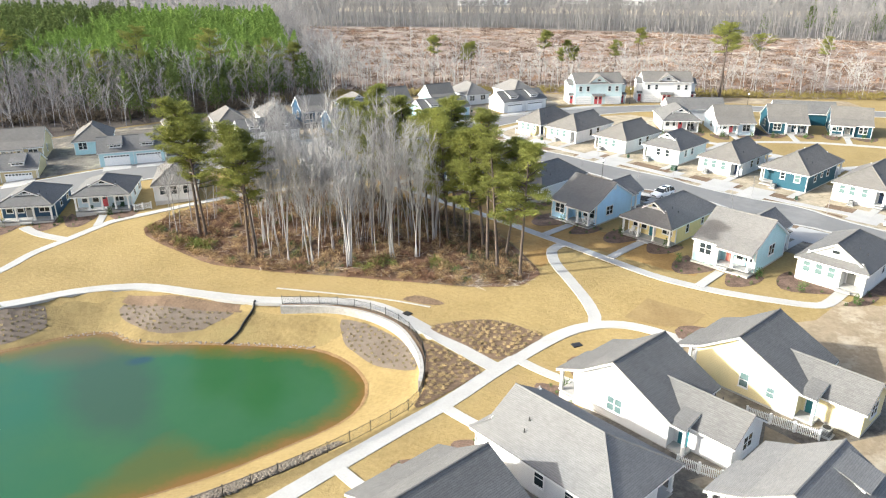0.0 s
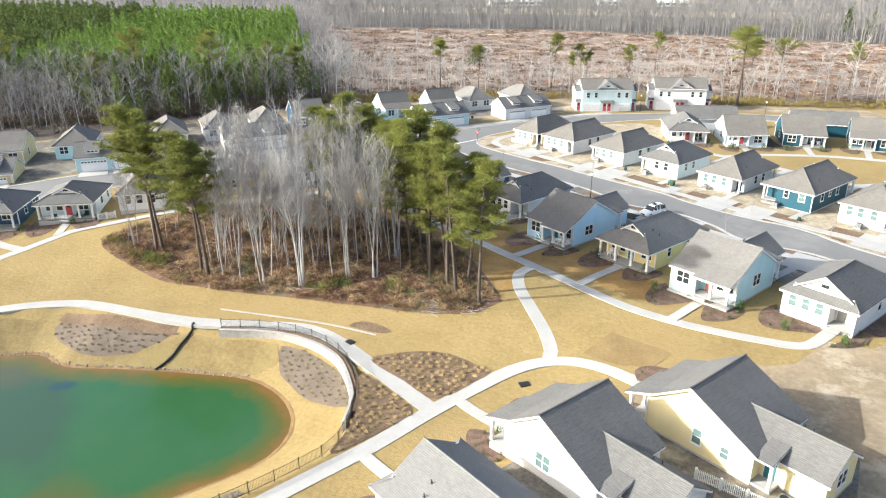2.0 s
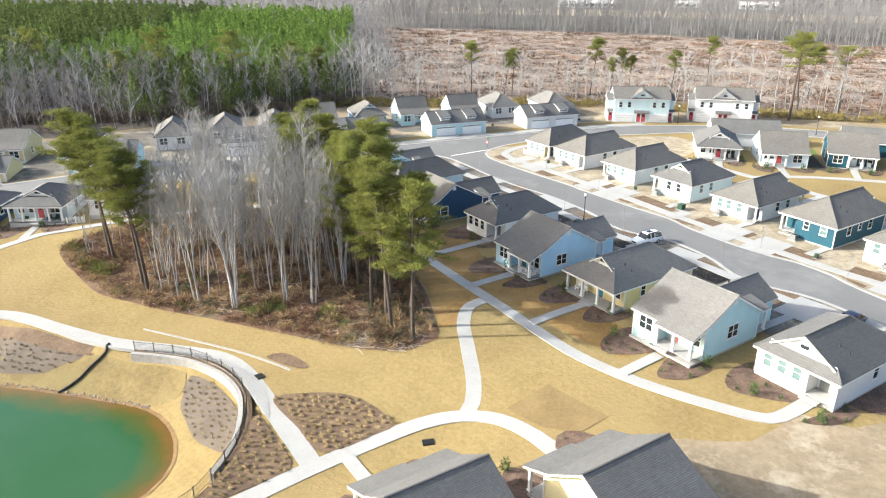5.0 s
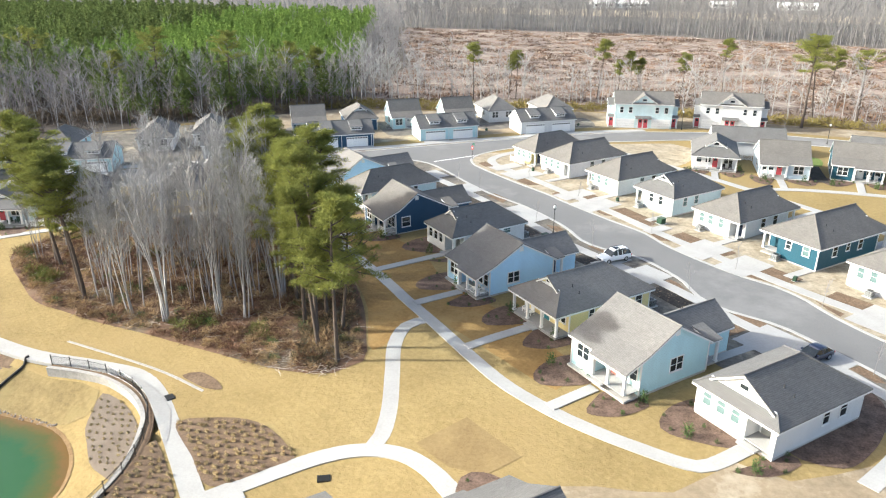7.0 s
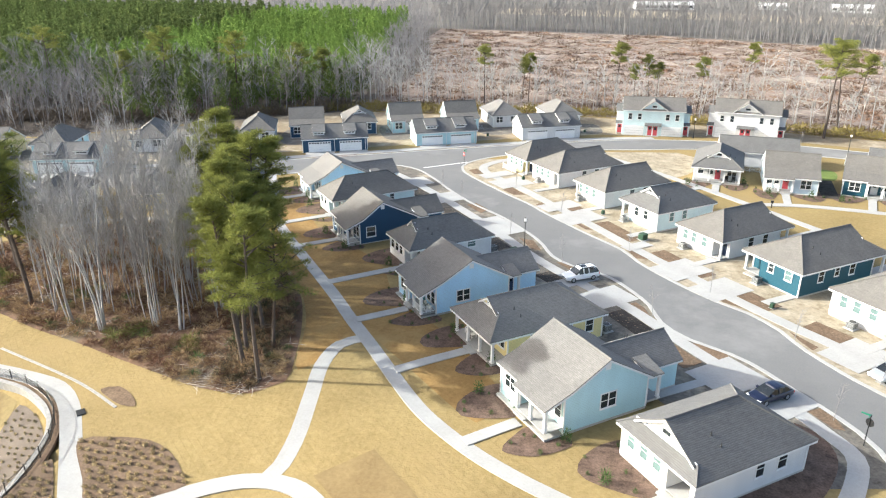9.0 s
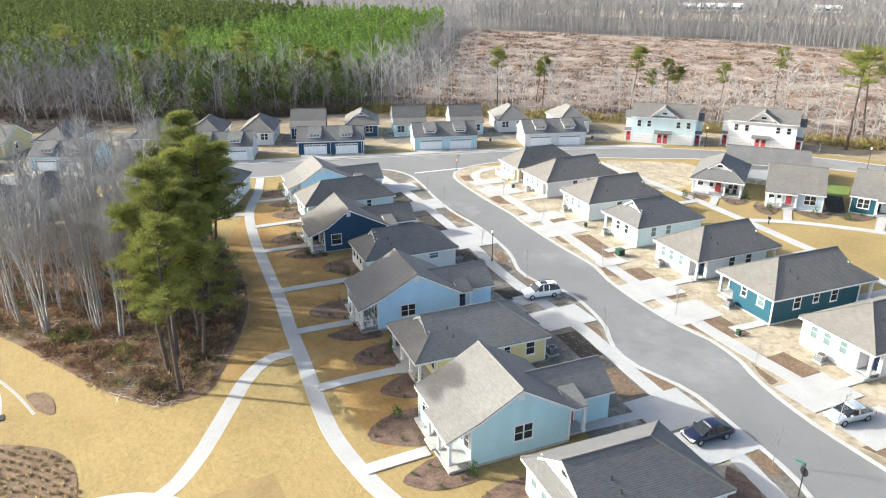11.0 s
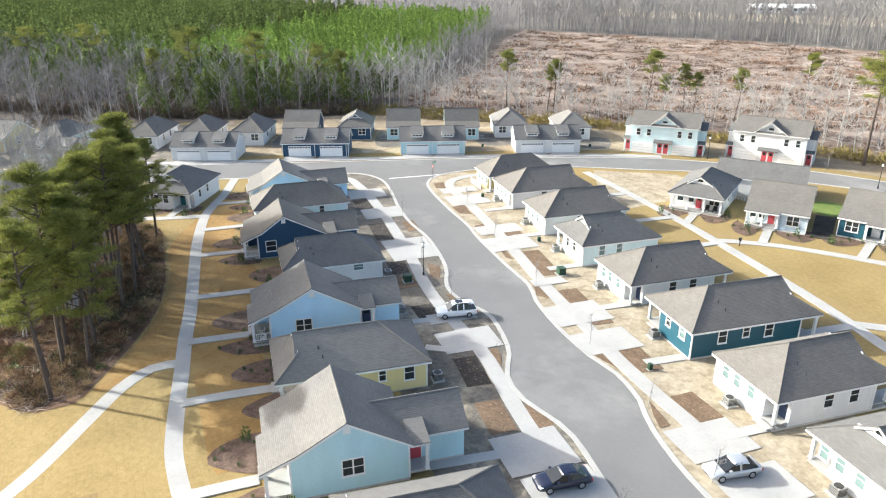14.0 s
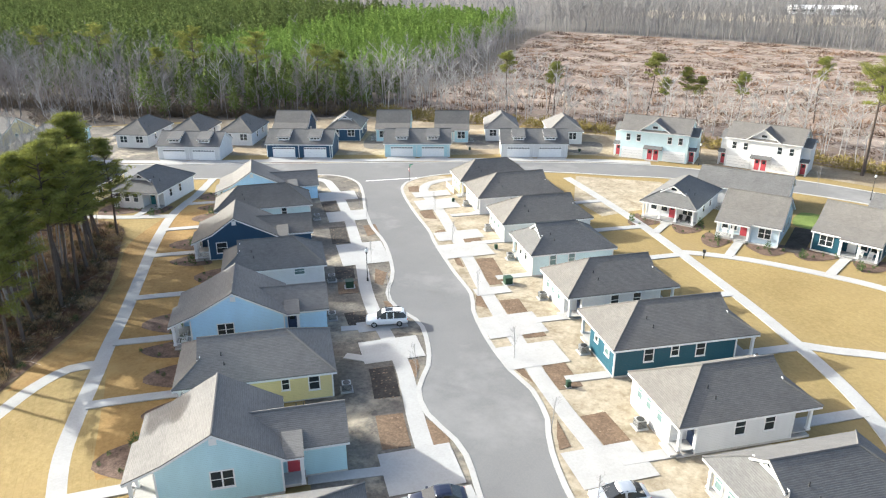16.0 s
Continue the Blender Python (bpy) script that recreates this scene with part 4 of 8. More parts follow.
def gable_house(x, y, rot, W, D, paint, shingle, label, yr=0.5, zr=6.0, zf=2.75, zb=2.95, split=0.42, left_low=False, recess=1.9, wing=(1.6, 6.6, 4.6), wing_paint=None, front_door="coral", rear_door="red",
                side=((6.0, 1.5, 1.5),), front_full=False, group="", wing_zr=4.5, wing_side="right", rails=False, dz=0.0, pale_side=False):
    """A one-storey house with its ridge along the front, a porch under the long front slope and a lower wing behind."""
    c, s_ = math.cos(radians(rot)), math.sin(radians(rot))
    cx, cy = x + c * W / 2 - s_ * D / 2, y + s_ * W / 2 + c * D / 2
    r = root("house", pose(x, y, lz(cx, cy) + dz, 0, 0, rot), label, "house", group)
    o, ry = 0.35, D * yr
    # the front slope breaks to a flatter pitch over the porch
    by, bz = 2.5, zf + 1.15
    def front_z(q):
        return zf + (bz - zf) * (q + o) / (by + o) if q < by else bz + (zr - bz) * (q - by) / (ry - by)
    xs = W * split
    low = (0, xs) if not left_low else (W - xs, W)      # the part whose wall stands forward
    z0 = -max(0.0, dz - 0.1)
    prof = [(recess, z0), (recess, front_z(recess) - 0.22), (by, bz - 0.22), (ry, zr - 0.22), (D, zb - 0.1), (D, z0)]
    w = part("wall", Shape().prism(prof, 0, W, 0), PAINTS[paint], r)
    if not front_full:
        part("wall", Shape().prism([(0.5, z0), (0.5, front_z(0.5) - 0.22), (recess, front_z(recess) - 0.22), (recess, z0)], low[0], low[1], 0), PAINTS[paint], r)
    for px, py, ph in ((0, D, zb), (W, D, zb), (low[0], 0.5, 2.6), (low[1], 0.5, 2.6), (0 if left_low else W, recess, 3.2)):
        corner_board(w, px, py, z0 + 0.14, ph - 0.15)
    part("foundation", Shape().box(-0.03, W + 0.03, 0.0, D + 0.03, -1.6, z0 + 0.12), FOUNDATION, r)
    e = 0.3
    hi0, hi1 = (xs, W + e) if not left_low else (-e, W - xs)
    lo0, lo1 = (-e, xs) if not left_low else (W - xs, W + e)
    faces = [[(hi0, -o, zf), (hi1, -o, zf), (hi1, by, bz), (hi0, by, bz)],
             [(lo0, 0.15, front_z(0.15)), (lo1, 0.15, front_z(0.15)), (lo1, by, bz), (lo0, by, bz)],
             [(-e, by, bz), (W + e, by, bz), (W + e, ry, zr), (-e, ry, zr)],
             [(-e, D + o, zb), (-e, ry, zr), (W + e, ry, zr), (W + e, D + o, zb)]]
    rf = roof(r, faces, shingle)
    caps(rf, [((-e, ry, zr), (W + e, ry, zr))], shingle)
    # porch
    px0, px1 = (xs, W) if not left_low else (0, W - xs)
    if front_full:
        px0, px1 = 0, W
    porch_deck(r, px0, px1, -0.05, recess, [(q, 0.1) for q in ((px0 + 0.2, (px0 + px1) / 2, px1 - 0.15) if not left_low else (px0 + 0.15, (px0 + px1) / 2, px1 - 0.2))], zf - 0.42, rails)
    dx = px0 + (px1 - px0) * 0.25 if not left_low else px1 - (px1 - px0) * 0.25
    door(r, dx, recess, 0.36, 0, front_door)
    part("step", Shape().box(dx - 0.8, dx + 0.8, -0.45, -0.05, 0.0, 0.2), CONCRETE, r)
    for q in (0.55, 0.82):
        qx = px0 + (px1 - px0) * q if not left_low else px1 - (px1 - px0) * q
        window(r, qx, recess, 1.05, 0, 0.8, 1.4)
    if not front_full:
        window(r, (low[0] + low[1]) / 2, 0.5, 1.05, 0, 1.6, 1.4)
    for q, ww, hh in side:
        window(r, W, q, 1.05, 90, ww, hh, pale_side)
    window(r, 0, D * 0.5, 1.05, -90, 1.5, 1.4)
    # louvre near the apex
    for px in (0, W):
        part("gable_vent", Shape().box(px - 0.04, px + 0.04, ry - 0.28, ry + 0.28, zr - 1.15, zr - 0.55), TRIM, w)
    if wing:
        x0, x1, wd = wing
        xm, zw = (x0 + x1) / 2, 2.75
        ys = ry + (zr - wing_zr) / (zr - zb) * (D - ry)
        ww = part("rear_wing", Shape().prism([(x0, z0), (x1, z0), (x1, zw), (xm, wing_zr - 0.25), (x0, zw)], D - 0.05, D + wd, 1), PAINTS[wing_paint or paint], r)
        k = (wing_zr - zw) / (xm - x0)
        ee = 0.32
        ze = zw - k * ee + 0.05
        rw = roof(r, [[(x0 - ee, ys - 0.3, ze), (xm, ys - 0.3, wing_zr), (xm, D + wd + 0.3, wing_zr), (x0 - ee, D + wd + 0.3, ze)],
                      [(x1 + ee, ys - 0.3, ze), (xm, ys - 0.3, wing_zr), (xm, D + wd + 0.3, wing_zr), (x1 + ee, D + wd + 0.3, ze)]], shingle)
        caps(rw, [((xm, ys, wing_zr), (xm, D + wd + 0.3, wing_zr))], shingle)
        part("foundation", Shape().box(x0 - 0.03, x1 + 0.03, D, D + wd + 0.03, -1.6, z0 + 0.12), FOUNDATION, r)
        window(r, xm, D + wd, 1.1, 180, 1.5, 1.3)
        # small roofed back door in the corner of wing and house
        bx0, bx1 = (x1, W) if wing_side == "right" else (0, x0)
        if bx1 - bx0 > 0.8:
            sgn = bx1 + 0.2 if wing_side == "right" else bx0 - 0.2
            inn = bx0 - 0.9 if wing_side == "right" else bx1 + 0.9
            roof(r, [[(sgn, D + 0.1, 2.85), (inn, D + 0.1, 3.5), (inn, D + 1.7, 3.5), (sgn, D + 1.7, 2.85)]], shingle, 0.09, 0.16)
            post(r, (bx1 if wing_side == "right" else bx0) - (0.15 if wing_side == "right" else -0.15), D + 1.5, 0.1, 2.65)
            door(r, bx0 if wing_side == "right" else bx1, D + 0.85, 0.25, 90 if wing_side == "right" else -90, rear_door)
            part("back_step", Shape().box(min(bx0, bx1), max(bx0, bx1), D, D + 1.7, 0, 0.24), CONCRETE, r)
        vents(r, [(xm - 1.0, D + 1.4, wing_zr - k * 1.0), (xm - 1.3, D + 2.0, wing_zr - k * 1.3)])
    return r


def garage(x, y, rot, W, D, paint, label, group="garages"):
    """A long double garage with two shed dormers; (x, y) its left front corner seen from the road."""
    r = root("garage", pose(x, y, lz(x, y), 0, 0, rot), label, "garage", group)
    ze, zr, o = 3.0, 5.3, 0.35
    k = (zr - ze) / (D / 2 + o)
    w = part("wall", Shape().prism([(0, 0), (0, ze - 0.12), (D / 2, zr - 0.2), (D, ze - 0.12), (D, 0)], 0, W, 0), PAINTS[paint], r)
    for px in (0, W):
        for py in (0, D):
            corner_board(w, px, py, 0.1, ze - 0.15)
    rf = roof(r, [[(-0.3, -o, ze), (W + 0.3, -o, ze), (W + 0.3, D / 2, zr), (-0.3, D / 2, zr)], [(-0.3, D + o, ze), (W + 0.3, D + o, ze), (W + 0.3, D / 2, zr), (-0.3, D / 2, zr)]], ROOF_DARK)
    caps(rf, [((-0.3, D / 2, zr), (W + 0.3, D / 2, zr))], ROOF_DARK)
    for f in (0.26, 0.74):
        cx = W * f
        gd = part("garage_door", once(("garage_door",), lambda: [s.box(-2.35, 2.35, -0.06 - 0.0, 0.02, 0.03 + 0.56 * i, 0.57 + 0.56 * i) for s in [Shape()] for i in range(4)][-1], DOORS["white"]), DOORS["white"], r, "white panelled garage door", at=pose(cx, 0, 0))
        for i in range(8):
            part("door_light", once(("garage_light",), lambda: Shape().box(-0.2, 0.2, -0.085, -0.06, 0, 0.26), GLASS), GLASS, gd, at=pose(-2.03 + 0.58 * i, 0, 1.85))
        # shed dormer
        d = part("dormer", Shape().prism([(0.6, ze + k * 0.9), (0.6, ze + k * 0.9 + 0.85), (D / 2 - 0.2, zr - 0.1), (D / 2 - 0.2, zr - 0.4)], cx - 1.15, cx + 1.15, 0), TRIM, r)
        roof(d, [[(cx - 1.4, 0.25, ze + k * 0.9 + 0.82), (cx + 1.4, 0.25, ze + k * 0.9 + 0.82), (cx + 1.4, D / 2, zr + 0.05), (cx - 1.4, D / 2, zr + 0.05)]], ROOF_DARK, 0.07, 0.12)
        for j in (-1, 0, 1):
            part("dormer_pane", once(("dormer_pane",), lambda: Shape().box(-0.27, 0.27, -0.03, 0.01, 0, 0.32), GLASS), GLASS, d, at=pose(cx + 0.66 * j, 0.6, ze + k * 0.9 + 0.30))
        part("downpipe", Shape().box(cx + 3.1, cx + 3.2, -0.1, 0, 0, ze - 0.2), TRIM, r)
    return r


def carriage_house(x, y, rot, W, D, paint, label):
    """A two-storey building over garages, with a small central gable and a lower bay at either end."""
    r = root("house", pose(x, y, lz(x, y), 0, 0, rot), label, "house", "two-storey houses")
    ze, zr, o = 6.0, 8.3, 0.4
    part("wall", Shape().prism([(0, 0), (0, ze - 0.12), (D / 2, zr - 0.2), (D, ze - 0.12), (D, 0)], 1.4, W - 1.4, 0), PAINTS[paint], r)
    rf = roof(r, [[(1.1, -o, ze), (W - 1.1, -o, ze), (W - 1.1, D / 2, zr), (1.1, D / 2, zr)], [(1.1, D + o, ze), (W - 1.1, D + o, ze), (W - 1.1, D / 2, zr), (1.1, D / 2, zr)]], ROOF_GREY)
    caps(rf, [((1.1, D / 2, zr), (W - 1.1, D / 2, zr))], ROOF_GREY)
    k = (zr - ze) / (D / 2 + o)
    m, hw, gz_ = W / 2, 2.9, zr - 0.1
    g = part("gable", Shape().prism([(m - hw + 0.2, ze - 0.1), (m + hw - 0.2, ze - 0.1), (m, gz_ - 0.25)], 0.05, 1.2, 1), PAINTS[paint], r)
    roof(g, [[(m - hw - 0.3, -o - 0.1, ze + 0.02), (m, -o - 0.1, gz_), (m, D / 2, gz_), (m - hw - 0.3, D / 2 - hw, ze + 0.02)], [(m + hw + 0.3, -o - 0.1, ze + 0.02), (m, -o - 0.1, gz_), (m, D / 2, gz_), (m + hw + 0.3, D / 2 - hw, ze + 0.02)]], ROOF_GREY, 0.08, 0.16)
    part("gable_trim", Shape().box(m - hw, m + hw, -0.06, 0.05, ze - 0.16, ze + 0.06), TRIM, g)
    window(r, m, 0.04, ze + 0.55, 0, 0.95, 0.45, False, False)
    for sx, x0, x1 in ((-1, 0.0, 1.5), (1, W - 1.5, W)):
        b = part("end_bay", Shape().box(x0, x1, 1.6, D - 1.2, 0, 5.4), PAINTS[paint], r)
        roof(b, [[(x0 - 0.3, 1.3, 5.35), (x1 + 0.3, 1.3, 5.35), (x1 + 0.3, D / 2, 6.6), (x0 - 0.3, D / 2, 6.6)], [(x0 - 0.3, D - 0.9, 5.35), (x1 + 0.3, D - 0.9, 5.35), (x1 + 0.3, D / 2, 6.6), (x0 - 0.3, D / 2, 6.6)]], ROOF_DARK, 0.08, 0.14)
        roof(b, [[(x0 - 0.2, 0.5, 2.6), (x1 + 0.2, 0.5, 2.6), (x1 + 0.2, 1.7, 3.1), (x0 - 0.2, 1.7, 3.1)]], ROOF_DARK, 0.08, 0.12)
        door(r, (x0 + x1) / 2, 1.6, 0.1, 0, "red", 0.95, 2.1)
        for px in (x0 + 0.1, x1 - 0.1):
            post(r, px, 0.65, 0.0, 2.4, 0.09)
    for fx in (0.18, 0.31, 0.69, 0.82):
        window(r, W * fx, 0, 3.75, 0, 0.75, 1.3)
    for sx in (-1, 1):
        door(r, m + 0.62 * sx, 0, 0.1, 0, "red")
        gd = part("garage_door", Shape().box(m + sx * 4.2 - 2.2, m + sx * 4.2 + 2.2, -0.05, 0.02, 0.05, 2.25), DOORS["white"], r, "white panelled garage door")
        for i in range(3):
            part("panel_line", Shape().box(m + sx * 4.2 - 2.15, m + sx * 4.2 + 2.15, -0.065, -0.05, 0.55 + 0.55 * i, 0.58 + 0.55 * i), METAL, gd)
    a = Shape().slab([(m - 1.9, -1.1, 2.55), (m + 1.9, -1.1, 2.55), (m + 1.9, 0, 3.0), (m - 1.9, 0, 3.0)], 0.12)
    part("awning", a, ROOF_DARK, r, "dark shingled awning over the doors")
    part("awning_bracket", Shape().prism([(-0.9, 2.5), (0, 2.75), (0, 2.1)], m - 1.7, m - 1.6, 0).prism([(-0.9, 2.5), (0, 2.75), (0, 2.1)], m + 1.6, m + 1.7, 0), TRIM, r)
    part("step", Shape().box(m - 1.4, m + 1.4, -0.8, 0, 0, 0.1), CONCRETE, r)
    return r


# ---- houses along the walk, west of the street ----
W1 = dict(front=[(1.1, 0.8, 1.4, True, 0), (2.6, 0.8, 1.4, True, 0), (4.1, 0.8, 1.4, True, 0)], right=[(6.6, 0.8, 1.5, False, 0), (9.0, 0.9, 1.5, False, 0)], left=[(4, 0.9, 1.5, False, 0), (8, 0.9, 1.5, False, 0)])
hip_house(45.51, 83.96, -47.3, 7.95, 11.7, "white", ROOF_DARK, "white one-storey house with grey shingles beside the walk", dz=0.2, porch=(5.2, 7.8, 1.9), door_at=(5.9, 1.9, "grey"), wins=W1, g=0.7)
gable_house(33.75, 89.5, -46.3, 7.9, 11.0, "pale_blue", ROOF_WARM, "pale blue one-storey house with a coral front door", dz=0.5, yr=0.57, wing=(1.3, 6.4, 5.0), side=((6.6, 1.6, 1.4),))
hip_house(26.77, 99.99, -46.7, 7.8, 13.7, "yellow", ROOF_WARM, "yellow one-storey house with a full-width white porch", porch=(0, 7.9, 1.9), door_at=(4.0, 1.9, "teal"), gable_paint="cream",
          wins=dict(front=[(1.2, 0.8, 1.4, False, 1.9), (2.6, 0.8, 1.4, False, 1.9), (6.4, 1.5, 1.4, False, 1.9)], right=[(5, 0.7, 1.4, False, 0), (9.4, 0.6, 1.2, False, 0), (12, 0.9, 1.5, False, 0)]))
gable_house(17.06, 107.45, -46.9, 7.45, 11.5, "sky_blue", ROOF_WARM, "sky blue one-storey house with a white railed porch", dz=0.2, yr=0.56, wing=(1.2, 6.3, 4.6), front_door="teal", rear_door="navy", side=((5.4, 1.6, 1.3),), rails=True)
hip_house(11.8, 119.6, -46, 6.9, 12.0, "white", ROOF_DARK, "white one-storey house with dark shingles set back from the walk", porch=(4.7, 6.9, 1.8), door_at=(5.4, 1.8, "grey"),
          wins=dict(front=[(0.9, 0.8, 1.4, False, 0), (2.3, 0.8, 1.4, False, 0), (3.7, 0.8, 1.4, False, 0)], right=[(9, 1.2, 0.8, True, 0)]))
gable_house(-0.25, 125.66, -46.6, 7.8, 11.0, "navy", ROOF_GREY, "dark navy one-storey house with white trim and porch", wing=(1.2, 6.0, 4.8), front_door="white", rear_door="white", side=((3.6, 1.3, 1.4),), rails=True)
hip_house(-6.6, 135.4, -45, 6.6, 14.0, "mint", ROOF_GREY, "pale mint one-storey house under a grey hipped roof", front="hip", porch=(4.2, 6.6, 1.6), door_at=(4.9, 1.6, "grey"), wins=dict(front=[(1, 0.8, 1.4, False, 0), (2.6, 0.8, 1.4, False, 0)], right=[(10, 0.7, 1.2, False, 0)]))
gable_house(-14.9, 143.4, -46, 7.5, 11.5, "sky_blue", ROOF_WARM, "light blue one-storey house near the street corner", wing=(1.3, 6.2, 5.0), front_door="grey", rear_door="white", side=())
hip_house(-25.1, 129.4, 20, 8.2, 11.5, "white", ROOF_DARK, "white one-storey house with a dark hipped roof", porch=(5.4, 8.2, 1.8), door_at=(6.2, 1.8, "teal"),
          wins=dict(front=[(1.0, 0.8, 1.4, False, 0), (2.6, 0.8, 1.4, False, 0), (4.2, 0.8, 1.4, False, 0)], right=[(4, 0.7, 1.4, False, 0), (7, 0.7, 1.4, False, 0)]))
hip_house(-35.2, 124.8, 22, 6.6, 11.5, "yellow", ROOF_DARK, "yellow one-storey house behind the grove", front="hip", porch=(3.6, 6.6, 1.8), wins=dict(front=[(1, 0.8, 1.4, False, 0), (2.4, 0.8, 1.4, False, 0)], right=[(4, 0.8, 1.4, False, 0), (7, 0.8, 1.4, False, 0)]))

# houses west of the grove
FULL = dict(front=[(1.2, 0.9, 1.4, False, 1.9), (2.9, 0.9, 1.4, False, 1.9), (6.6, 1.5, 1.4, False, 1.9)], right=[(5, 0.9, 1.4, False, 0), (8.5, 0.9, 1.4, False, 0)], left=[(5, 0.9, 1.4, False, 0)])
hip_house(-72.9, 110.0, 10, 8.3, 10.5, "navy", ROOF_DARK, "navy one-storey house with a white porch", zr=5.2, porch=(0, 8.3, 1.9), door_at=(4.2, 1.9, "grey"), wins=FULL)
hip_house(-61.6, 113.1, 11, 8.6, 10.0, "grey_blue", ROOF_DARK, "grey-blue one-storey house with a red front door", zr=5.2, porch=(0, 8.6, 1.9), door_at=(4.3, 1.9, "red"), wins=FULL)
hip_house(-49.4, 116.5, 15, 6.8, 11.5, "white", ROOF_GREY, "white one-storey house beside the west walk", front="hip", wins=dict(front=[(1.4, 0.9, 1.4, False, 0), (3.2, 0.9, 1.4, False, 0), (5.2, 0.9, 1.4, False, 0)], right=[(5, 0.9, 1.4, False, 0)]))

# houses east of the street: their backs to it
STREET = dict(front=[(1.4, 0.8, 1.4, True, 0), (3.0, 0.8, 1.4, True, 0), (4.9, 0.8, 1.4, True, 0)], right=[(5.6, 0.9, 1.5, False, 0), (8.4, 0.9, 1.5, False, 0)])
hip_house(66.67, 116.61, -46.1, 8.0, 12.6, "white", ROOF_GREY, "white one-storey house with a corner porch", dz=0.35, front="hip", back="dutch", porch=(6.6, 8.0, 1.6), back_porch=(4.6, 8.0, 1.9), side_door=None, door_at=(7.2, 1.6, "navy"), wins=STREET)
hip_house(58.2, 126.2, -47.5, 8.3, 15.0, "teal", ROOF_GREY, "dark teal one-storey house with white-framed windows", dz=0.4, front="hip", back="dutch", porch=(0, 2.4, 1.6), back_porch=(5.0, 8.6, 1.9),
          wins=dict(front=[(4.0, 0.7, 1.2, False, 0), (6.6, 0.9, 1.3, True, 0)], right=[(3.6, 0.9, 1.5, False, 0), (6.4, 0.7, 1.2, False, 0), (9.2, 0.9, 1.5, False, 0)]))
hip_house(50.0, 135.2, -46, 7.9, 13.2, "white", ROOF_GREY, "white one-storey house under a grey hipped roof", front="hip", back="dutch", porch=(6.4, 7.9, 1.6), back_porch=(4.6, 7.9, 1.9), door_at=(7.0, 1.6, "navy"), wins=STREET)
hip_house(41.49, 144.18, -46, 7.9, 11.2, "mint", ROOF_DARK, "pale mint one-storey house with a small street-side gable", dz=0.2, porch=(0, 1.9, 1.5), back_porch=(4.2, 7.3, 1.8), gable_paint="white",
          wins=dict(front=[(3.4, 0.8, 1.4, False, 0), (5.4, 0.8, 1.4, False, 0)], right=[(2.8, 0.8, 1.4, True, 0), (5.4, 0.8, 1.4, True, 0)]))
hip_house(33.2, 153.3, -47, 7.8, 13.2, "white", ROOF_GREY, "white one-storey house under a grey hipped roof", front="hip", back="dutch", porch=(0, 1.6, 1.5), wins=STREET)
hip_house(24.05, 162.5, -46, 8.1, 13.8, "white", ROOF_GREY, "white one-storey house with a side porch", front="hip", back="dutch", porch=(6.6, 8.0, 1.6), back_porch=(4.6, 8.0, 1.9), door_at=(7.2, 1.6, "navy"), wins=STREET)
hip_house(18.0, 168.3, -46, 6.6, 12.4, "yellow", ROOF_GREY, "pale yellow and white house by the street corner", front="hip", porch=(5.2, 6.6, 1.6), door_at=(5.8, 1.6, "navy"), wins=STREET)
hip_house(75.1, 108.1, -46, 8.0, 13.0, "white", ROOF_DARK, "white one-storey house with a street-side gable and porch", porch=(0, 2.2, 1.6), back_porch=(4.6, 8.0, 1.9), wins=STREET)

# houses round the green
hip_house(52.7, 168.5, -5, 8.1, 12.8, "white", ROOF_DARK, "white one-storey house with a furnished porch and red door", porch=(0, 8.1, 1.9), door_at=(4.2, 1.9, "red"), wins=FULL)
gable_house(64.6, 165.4, -3, 8.5, 11.0, "grey_blue", ROOF_GREY, "pale grey-blue house with a red door facing the green", yr=0.5, zr=6.2, left_low=True, split=0.45, wing=None, front_door="red", side=((4.5, 0.8, 1.4), (8.0, 0.8, 1.4)))
gable_house(77.2, 166.8, -12, 8.5, 11.0, "teal", ROOF_GREY, "teal one-storey house with a white porch facing the green", yr=0.5, zr=6.2, wing=None, front_door="white", side=((4.5, 0.8, 1.4), (8.0, 0.8, 1.4)))
gable_house(90.6, 164.6, -22, 8.5, 11.0, "teal", ROOF_GREY, "teal one-storey house with a dark door facing the green", yr=0.5, zr=6.2, left_low=True, wing=None, front_door="grey", side=((4.5, 0.8, 1.4), (8.0, 0.8, 1.4)))
garage(72.3, 189.6, 179, 14.2, 7.4, "white", "long white double garage with a grey roof behind the houses")
garage(99.0, 182.5, 166, 14.2, 7.4, "teal", "long teal double garage with a grey roof behind the houses")

# two-storey houses and garages along the cross road
carriage_house(36.2, 204.4, 4, 16.4, 8.4, "mint", "mint two-storey house with red doors and white trim")
carriage_house(56.5, 208.2, -5, 16.4, 8.4, "white", "white two-storey house with red doors")
garage(16.4, 191.6, 29, 13.7, 7.4, "white", "white double garage with two small dormers")
garage(-4.9, 179.6, 30, 13.6, 7.4, "pale_blue", "pale blue double garage with two small dormers")
garage(-26.1, 166.9, 28.3, 13.7, 7.4, "navy", "navy double garage with white doors and two dormers")
garage(-44.4, 154.2, 27, 13.0, 7.4, "white", "white double garage with two small dormers")
garage(-68.2, 137.6, 21, 12.4, 7.4, "pale_blue", "pale blue double garage west of the grove")
garage(-90.5, 129.0, 16, 13.0, 7.4, "tan", "tan double garage with a white door")
BACK = dict(front=[(1.6, 1.5, 1.4, False, 0), (5.2, 1.5, 1.4, False, 0)], right=[(4, 0.8, 1.4, False, 0), (8, 0.8, 1.4, False, 0)], left=[(4, 0.8, 1.4, False, 0)])
